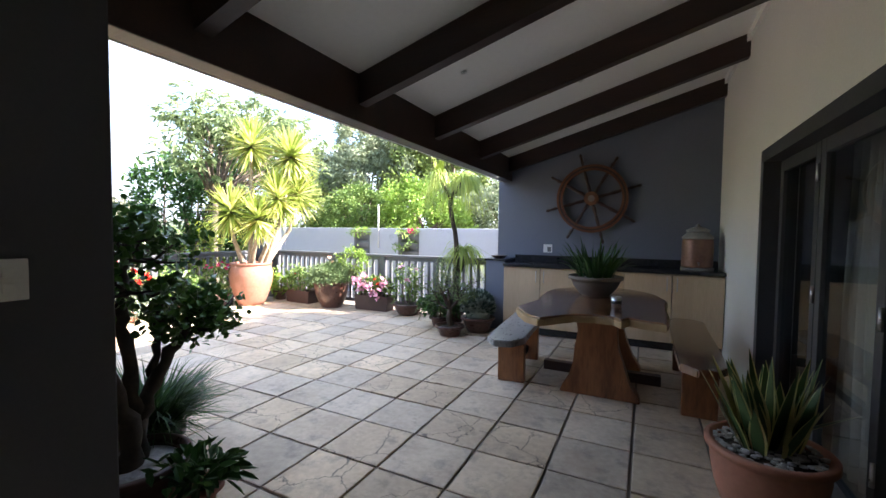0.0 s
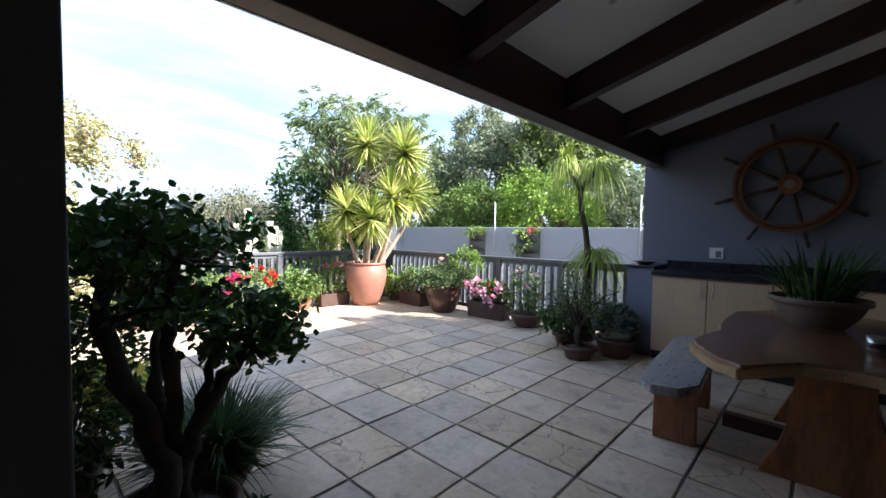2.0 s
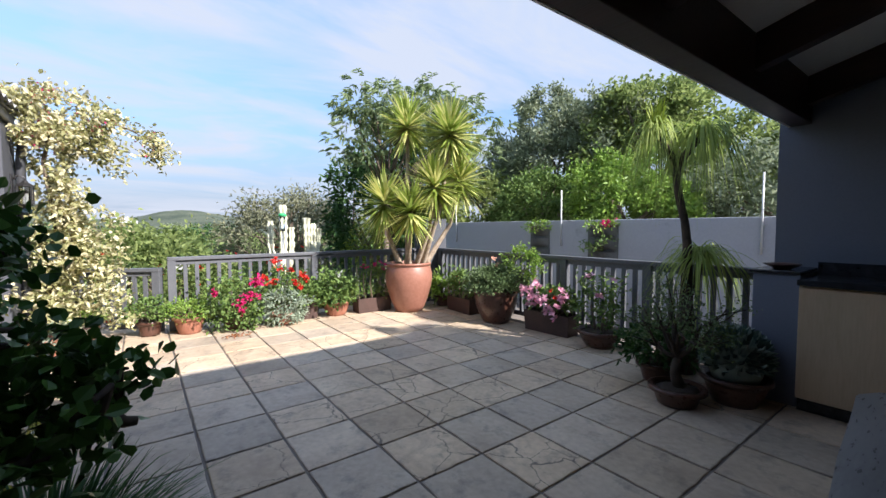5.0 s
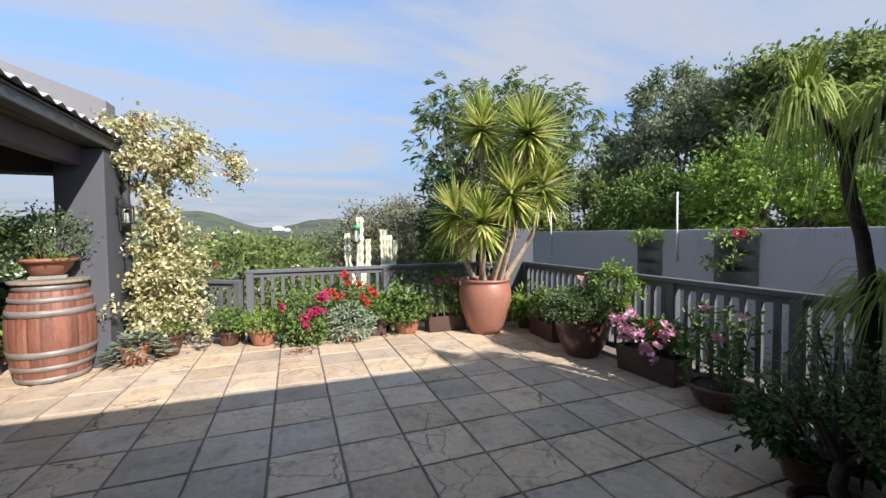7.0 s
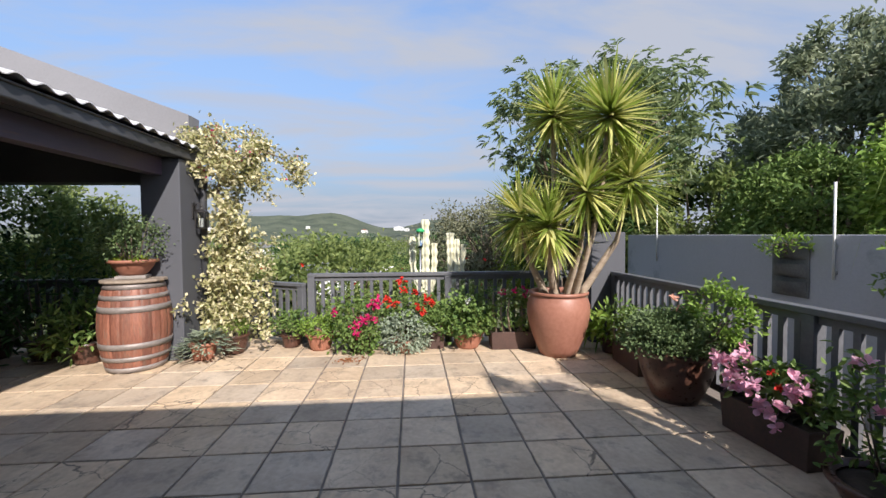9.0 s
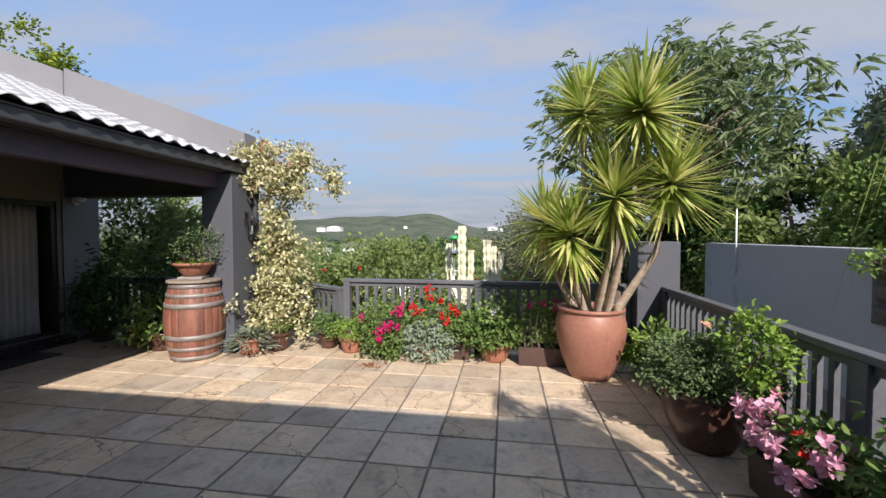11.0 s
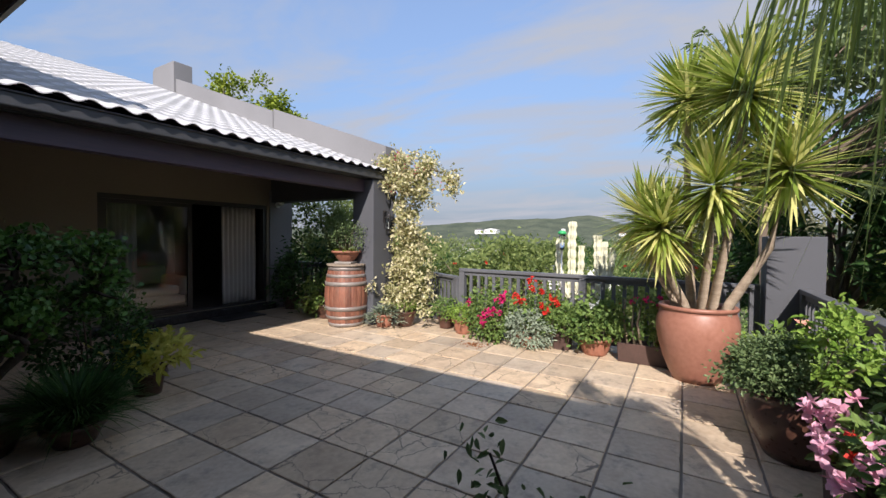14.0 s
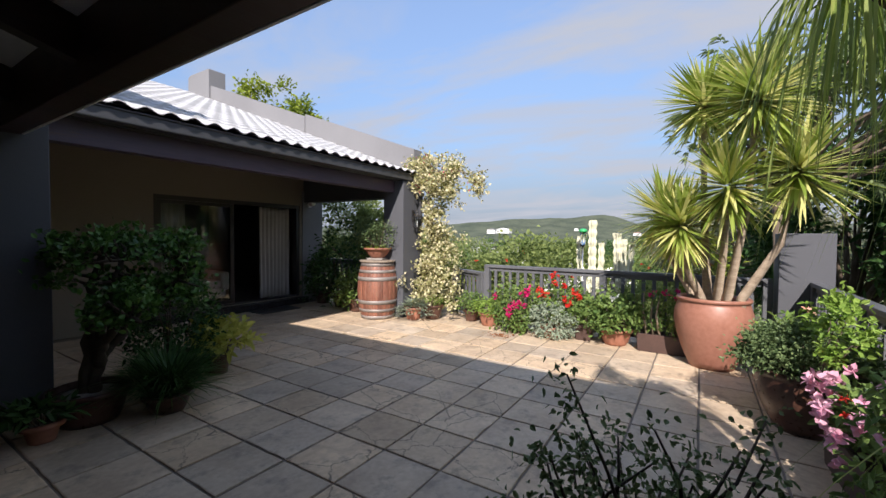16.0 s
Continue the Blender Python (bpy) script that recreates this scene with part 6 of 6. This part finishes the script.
pp, ww = np.array(pp), np.array(ww)
v, f = leaf_mesh(pp - np.array([0, 0, G]), ww, g.uniform(0.11, 0.19, len(pp)), g.uniform(0.03, 0.048, len(pp)), g, 0.18, 0.3)
arr_part("crown", v, f, leaf_mat("cabbage_tree_leaf", (0.12, 0.175, 0.08), (0.30, 0.37, 0.18), 0.4, 0.42), t, kind="stuff")

tree("olive_tree", "tall grey-green wind-shaped tree behind the garden wall", "tree", -8.3, 11.2, G, (-8.2, 11.2, 1.0), 26, [((0.2, 0, 2.6), (1.7, 1.5, 1.7), 81, 140, 0.094), ((-0.2, 0.2, 4.3), (1.0, 1.0, 0.9), 43, 122, 0.108), ((-1.5, -0.1, 2.4), (1.0, 1.0, 1.5), 45, 122, 0.108), ((1.3, 0.2, 3.6), (1.3, 1.2, 1.1), 50, 122, 0.108)], 0.13, 0.045, L_OLIVE, seed=71)
tree("dark_tree", "dense dark green tree behind the garden wall", "tree", -5.5, 11.6, G, (-5.5, 11.6, 1.0), 24, [((-0.9, 0.3, 2.7), (1.7, 1.6, 1.8), 93, 122, 0.101), ((-0.5, 0.4, 4.0), (1.3, 1.3, 0.9), 56, 112, 0.108), ((1.4, 0.3, 2.7), (1.2, 1.2, 1.1), 50, 105, 0.108), ((1.1, 0, 1.5), (1.3, 1.3, 1.2), 50, 116, 0.108)], 0.12, 0.055, L_TREE, seed=72)
tree("bright_bush", "bright green rounded bush behind the garden wall", "bush", -5.3, 9.0, G, (-5.3, 9.0, 0.6), 18, [((0.2, 0, 1.7), (0.95, 0.9, 1.0), 81, 122, 0.094), ((1.0, 0.3, 1.3), (0.7, 0.7, 0.7), 37, 98, 0.108)], 0.075, 0.042, L_BRIGHT, seed=73)
tree("hedge_bush", "mid-green bush with a browned top behind the garden wall", "bush", -6.9, 8.9, G, (-6.9, 8.9, 0.6), 18, [((0.1, 0, 1.6), (0.95, 0.9, 0.95), 81, 122, 0.094), ((-1.0, 0.4, 1.2), (0.7, 0.7, 0.7), 37, 98, 0.108)], 0.075, 0.04, L_MID, seed=74)
tree("hedge_tree", "dense mid-green tree behind the terrace corner", "tree", -9.6, 9.2, G, (0, 0, 0.4), 20, [((0, 0, 1.3), (1.6, 1.5, 1.5), 74, 77, 0.108), ((-1.6, -0.4, 1.0), (1.2, 1.2, 1.3), 43, 70, 0.115)], 0.13, 0.06, L_TREE, seed=84)
tree("grey_bush", "soft grey-green bush behind the garden wall", "bush", -2.6, 10.2, G, (-2.6, 10.2, 0.3), 18, [((0, 0, 1.7), (1.6, 1.2, 1.1), 62, 77, 0.115), ((1.8, 0.3, 1.8), (1.4, 1.2, 1.3), 50, 77, 0.115), ((-1.2, 0, 1.5), (0.9, 0.9, 0.9), 31, 70, 0.115)], 0.13, 0.04, L_OLIVE, seed=75)
tree("dark_tree", "dark spreading tree below the cabbage tree", "tree", -11.6, 7.4, G, (-11.6, 7.4, 0), 20, [((0, 0, 1.6), (1.5, 1.5, 1.9), 74, 80, 0.108), ((0.6, 1.2, 2.6), (1.3, 1.3, 1.4), 43, 77, 0.115)], 0.17, 0.06, L_DARK, seed=76)
tree("scrub_tree", "grey-brown twiggy scrub tree beyond the railing", "tree", -15.5, 6.2, G, (-15.5, 6.2, 0), 30, [((0, 0, 0.9), (2.1, 2.4, 1.6), 118, 98, 0.108)], 0.14, 0.042, L_DRY, seed=77)
tree("hibiscus_bush", "green bush dotted with red flowers below the railing", "bush", -11.0, 1.6, G, (-11.0, 1.6, -1.2), 22, [((0, 0, 0.15), (1.5, 1.7, 1.25), 81, 70, 0.108), ((0.2, -1.8, 0.0), (1.2, 1.3, 1.1), 50, 70, 0.115)], 0.12, 0.06, L_TREE, seed=78)
tree("hibiscus_bush", "rounded green bush with red blossoms below the railing", "bush", -12.6, 4.4, G, (-12.6, 4.4, -1.2), 22, [((0, 0, -0.7), (1.4, 1.6, 1.1), 74, 70, 0.108)], 0.12, 0.06, L_TREE, seed=79)
tree("garden_bush", "low green bush just below the railing", "bush", -8.9, 3.0, G, (-8.9, 3.0, -1.8), 16, [((0, 0, -0.9), (0.9, 1.5, 0.9), 56, 63, 0.115), ((0, 1.8, -0.9), (0.8, 1.0, 0.8), 37, 63, 0.115)], 0.10, 0.05, L_TREE, seed=80)
tree("shade_tree", "dark tree beside the verandah end", "tree", -9.6, -2.4, G, (-9.6, -2.4, 0.2), 22, [((0, 0, 0.9), (1.0, 1.1, 1.2), 68, 105, 0.101), ((0.2, -1.2, 1.6), (1.2, 1.2, 1.4), 56, 105, 0.108), ((0.3, 1.7, 0.1), (0.8, 0.9, 0.6), 31, 88, 0.115)], 0.10, 0.042, L_TREE, seed=81)
tree("fern_palm", "pale yellow-green palm fronds beside the verandah", "palm", -8.4, -0.3, G, (-8.4, -0.3, -0.5), 12, [((0, 0, 0.25), (0.7, 0.9, 0.5), 60, 26, 0.2)], 0.36, 0.03, L_LIME, seed=82)
tree("roof_tree", "bright green tree top above the wing's roof", "tree", -11.6, -9.6, G, (-11.6, -9.6, 4.2), 20, [((0.4, 0, 6.1), (1.6, 1.5, 1.4), 56, 74, 0.108), ((-1.5, 0.3, 5.5), (1.2, 1.1, 1.1), 31, 74, 0.115)], 0.15, 0.07, L_LIME, seed=83)
g = np.random.default_rng(90)
for x, y, z0, n, rx, ry in ((-10.6, 1.6, 0.1, 26, 1.2, 1.6), (-12.4, 4.4, -0.1, 18, 1.0, 1.4)):
    p = thing("hibiscus_blossoms", "scattered red blossoms on the bush below the railing", "flowers", x, y, z0, kind="stuff")
    flowers(p, g, scatter(g, n, 0, 0, 0.2, rx, ry, 0.75), 0.06, L_RED, "blossom")

# the middle distance: one wood of many crowns falling away into the valley
g = np.random.default_rng(91)
p = thing("valley_woodland", "green bushes and small trees filling the valley", "woods", 0, 0, 0, kind="stuff")
for mt, seed, n in ((L_TREE, 1, 90), (L_DARK, 2, 60), (L_MID, 3, 40), (L_OLIVE, 4, 40)):
    g = np.random.default_rng(200 + seed)
    P_, O_, S_ = [], [], []
    for k in range(n):
        d = g.uniform(15, 95)
        a = radians(g.uniform(60, 205))
        rad = g.uniform(1.3, 2.6) * (0.75 + d / 80)
        topz = 1.8 - 4.4 * g.uniform() ** 0.5 * (0.32 + 12 / d)
        c = np.array([-1.5 - d * math.sin(a), 3 + d * math.cos(a), topz - rad * 0.7])
        q, o, _ = blob_points(g, c, (rad, rad, rad * 0.85), 26, 52, 0.115)
        P_.append(q); O_.append(o); S_.append(np.full(len(q), 0.055 + d * 0.0045))
    P_, O_, S_ = np.concatenate(P_), np.concatenate(O_), np.concatenate(S_)
    v, f = leaf_mesh(P_, O_, S_ * g.uniform(0.7, 1.3, len(S_)), S_ * 0.55, g)
    arr_part("crowns", v, f, mt, p, kind="stuff")

# hills
def hill(name, label, a0, a1, dist, bumps, seed):
    """A ridge on the skyline: bumps are (bearing, width, height)."""
    n, m = 140, 10
    vs, fs = [], []
    for i in range(n + 1):
        ang = a0 + (a1 - a0) * i / n
        a = radians(ang)
        h = sum(q * math.exp(-((ang - c) / w) ** 2) for c, w, q in bumps)
        h += 1.2 * noise.noise(Vector((ang * 0.35, seed, 0))) + 0.5 * noise.noise(Vector((ang * 1.9, seed, 2)))
        for j in range(m + 1):
            s = j / m
            d = dist * (0.6 + 0.4 * s)
            vs.append((-d * math.sin(a), d * math.cos(a), -6 + (h + 6) * s ** 1.2 + 1.2 * noise.noise(Vector((ang * 0.8, s * 8, seed))) * (1 - s)))
    for i in range(n):
        for j in range(m):
            b = i * (m + 1) + j
            fs.append((b, b + m + 1, b + m + 2, b + 1))
    o = arr_part(name, vs, fs, M_HILL, None, label, smooth=True)
    tagged(o, category="hill", kind="structure")


hill("backdrop_hill", "scrub-covered hill on the skyline", 60, 135, 520, ((99.8, 5.5, 25), (109, 7, 20), (120, 9, 17), (86, 6, 20), (72, 8, 19)), 3.3)
hill("backdrop_ridge", "distant low green ridge", 15, 215, 900, ((60, 30, 14), (110, 40, 16), (160, 30, 14)), 5.7)


def far_house(a, d, z, w, h, turn, roof_m, label):
    t = thing("far_house", label, "house", -d * math.sin(radians(a)), d * math.cos(radians(a)), z, turn, group="houses across the valley")
    dp = w * 0.7
    part("wall", boxes((-w / 2, w / 2, -dp / 2, dp / 2, 0, h)), M_HOUSE, t)
    part("roof", prism([(-w / 2 - 0.3, 0), (w / 2 + 0.3, 0), (0, h * 0.3)], -dp / 2 - 0.3, dp / 2 + 0.3), roof_m, t).matrix_basis = pose(0, 0, h, 90, 0, 0)
    for k in range(3):
        part("window", boxes((-w / 2 + w * (k + 0.5) / 3 - w * 0.05, -w / 2 + w * (k + 0.5) / 3 + w * 0.05, -dp / 2 - 0.06, -dp / 2 - 0.01, h * 0.35, h * 0.7)), M_FELT, t)


WH, RD = "white house with a pale roof across the valley", "white house with a red roof across the valley"
for row in ((113, 330, 4.6, 11, 3.2, 95, M_HOUSE, WH), (114.6, 300, 4.0, 6, 3.0, 95, M_PARAPET, WH), (96.0, 350, 3.4, 5, 2.4, 80, M_REDROOF, RD), (91.3, 400, 6.0, 9, 3.0, 80, M_HOUSE, WH), (90.2, 380, 5.0, 4, 2.2, 70, M_HOUSE, WH), (103.5, 400, 8.0, 3.6, 1.9, 100, M_HOUSE, WH), (112.4, 70, -3.0, 6, 2.8, 100, M_PARAPET, "low house with a grey roof among the trees"), (107, 70, -3.2, 5, 2.8, 90, M_PARAPET, "low house with a grey roof among the trees"), (94.2, 33, -4.6, 6.5, 3.2, 110, M_PARAPET, "low house with a grey roof among the trees")):
    far_house(*row)

dish2 = thing("satellite_dish", "white satellite dish on a pole among the bushes", "dish", -14.2, 2.75, 0.2, -70)
bm = lathe([(0.0, 0.0), (0.12, 0.02), (0.22, 0.07), (0.28, 0.13), (0.27, 0.14), (0.2, 0.09), (0.0, 0.03)], 24)
bmesh.ops.transform(bm, matrix=pose(0, 0, 0, 70, 0, 0), verts=bm.verts)
part("reflector", bm, M_PLASTIC, dish2, smooth=True)
part("pole", tube([(0, 0.05, -3.2), (0, 0.05, 0.0)], 0.03, 8), M_STEEL, dish2, smooth=True)


# ---- roof tiles ----
def pan_mesh(cols, y0, y1, swell):
    """One course of S-shaped roof tiles."""
    w = 0.2
    bm = bmesh.new()
    n = 10 * cols
    rows = []
    for y, lift in ((y0, 0.055 if swell > 0.015 else 0.03), (y1, 0.012 if swell > 0.015 else 0.0)):
        rows.append([bm.verts.new((i * w / 10, y, (roof_z(y) - roof_z(0)) + lift + swell * math.cos(2 * math.pi * i / 10))) for i in range(n + 1)])
    low = [bm.verts.new((v.co.x, v.co.y, v.co.z - (0.009 if swell > 0.015 else 0.034))) for v in rows[0]]
    for a, b in ((rows[0], rows[1]), (low, rows[0])):
        for i in range(n):
            bm.faces.new((a[i], a[i + 1], b[i + 1], b[i]))
    return bm


roof = thing("tiled_roof", "white painted S-profile roof tiles on the wing", "roof", 0, 0, 0, kind="structure")
cm = None
y = 0.91
while y > -7.0:
    v = pan_mesh(25, y, y - 0.40, 0.02 if y > 0.8 else 0.011)
    o = part("tile_course", v, M_ROOF, roof, smooth=False)
    o.location = (-6.96, 0, roof_z(0))
    y -= 0.36

# ---- floor tiles ----
rng = np.random.default_rng(5)
variants = []
STEPS = (-1, -0.97, -0.6, -0.2, 0.2, 0.6, 0.97, 1)
for k in range(10):
    bm = bmesh.new()
    h = PITCH / 2 - 0.0085
    q = 7
    grid = []
    for j in range(q + 1):
        row = []
        for i in range(q + 1):
            u, w = (STEPS[i], STEPS[j])
            e = 0.003 if max(abs(u), abs(w)) > 0.99 else 0.0
            wob = 0.006 * noise.noise(Vector((u * 2 + k * 7, w * 2, 1))) if max(abs(u), abs(w)) > 0.99 else 0
            row.append(bm.verts.new((u * h + wob, w * h + wob * 0.7, 0.0015 * noise.noise(Vector((u * 1.5 + k * 3, w * 1.5, 0))) - e)))
        grid.append(row)
    for j in range(q):
        for i in range(q):
            bm.faces.new((grid[j][i], grid[j][i + 1], grid[j + 1][i + 1], grid[j + 1][i]))
    rim = [grid[0][i] for i in range(q)] + [grid[j][q] for j in range(q)] + [grid[q][i] for i in range(q, 0, -1)] + [grid[j][0] for j in range(q, 0, -1)]
    lowr = [bm.verts.new((v.co.x, v.co.y, -0.013)) for v in rim]
    for i in range(len(rim)):
        bm.faces.new((rim[i - 1], rim[i], lowr[i], lowr[i - 1]))
    bmesh.ops.recalc_face_normals(bm, faces=bm.faces)
    variants.append(mesh_of("tile", bm, M_TILE))
rest_v, rest_f = [], []
count = 0
for i in range(-7, 12):
    for j in range(-11, 8):
        x, y = GX + (i + 0.5) * PITCH, GY + (j + 0.5) * PITCH
        if x > WX - 0.05 or y > 6.0 or x < -7.25 or y < AY + 0.05:
            continue
        me = variants[int(rng.integers(10))]
        turn = int(rng.integers(4))
        if -6.6 < x < -0.2 and 0.2 < y < 5.6 and count < 300:
            o = new("tile", me)
            o.parent = floor
            o.matrix_basis = pose(x, y, float(rng.uniform(-0.002, 0.002)), float(rng.normal() * 0.25), float(rng.normal() * 0.25), 90 * turn)
            count += 1
        else:
            m4 = pose(x, y, float(rng.uniform(-0.002, 0.002)), 0, 0, 90 * turn)
            b0 = len(rest_v)
            rest_v += [tuple(m4 @ v.co) for v in me.vertices]
            rest_f += [tuple(b0 + q2 for q2 in p.vertices) for p in me.polygons]
arr_part("outer_tiles", rest_v, rest_f, M_TILE, floor, kind="stuff")
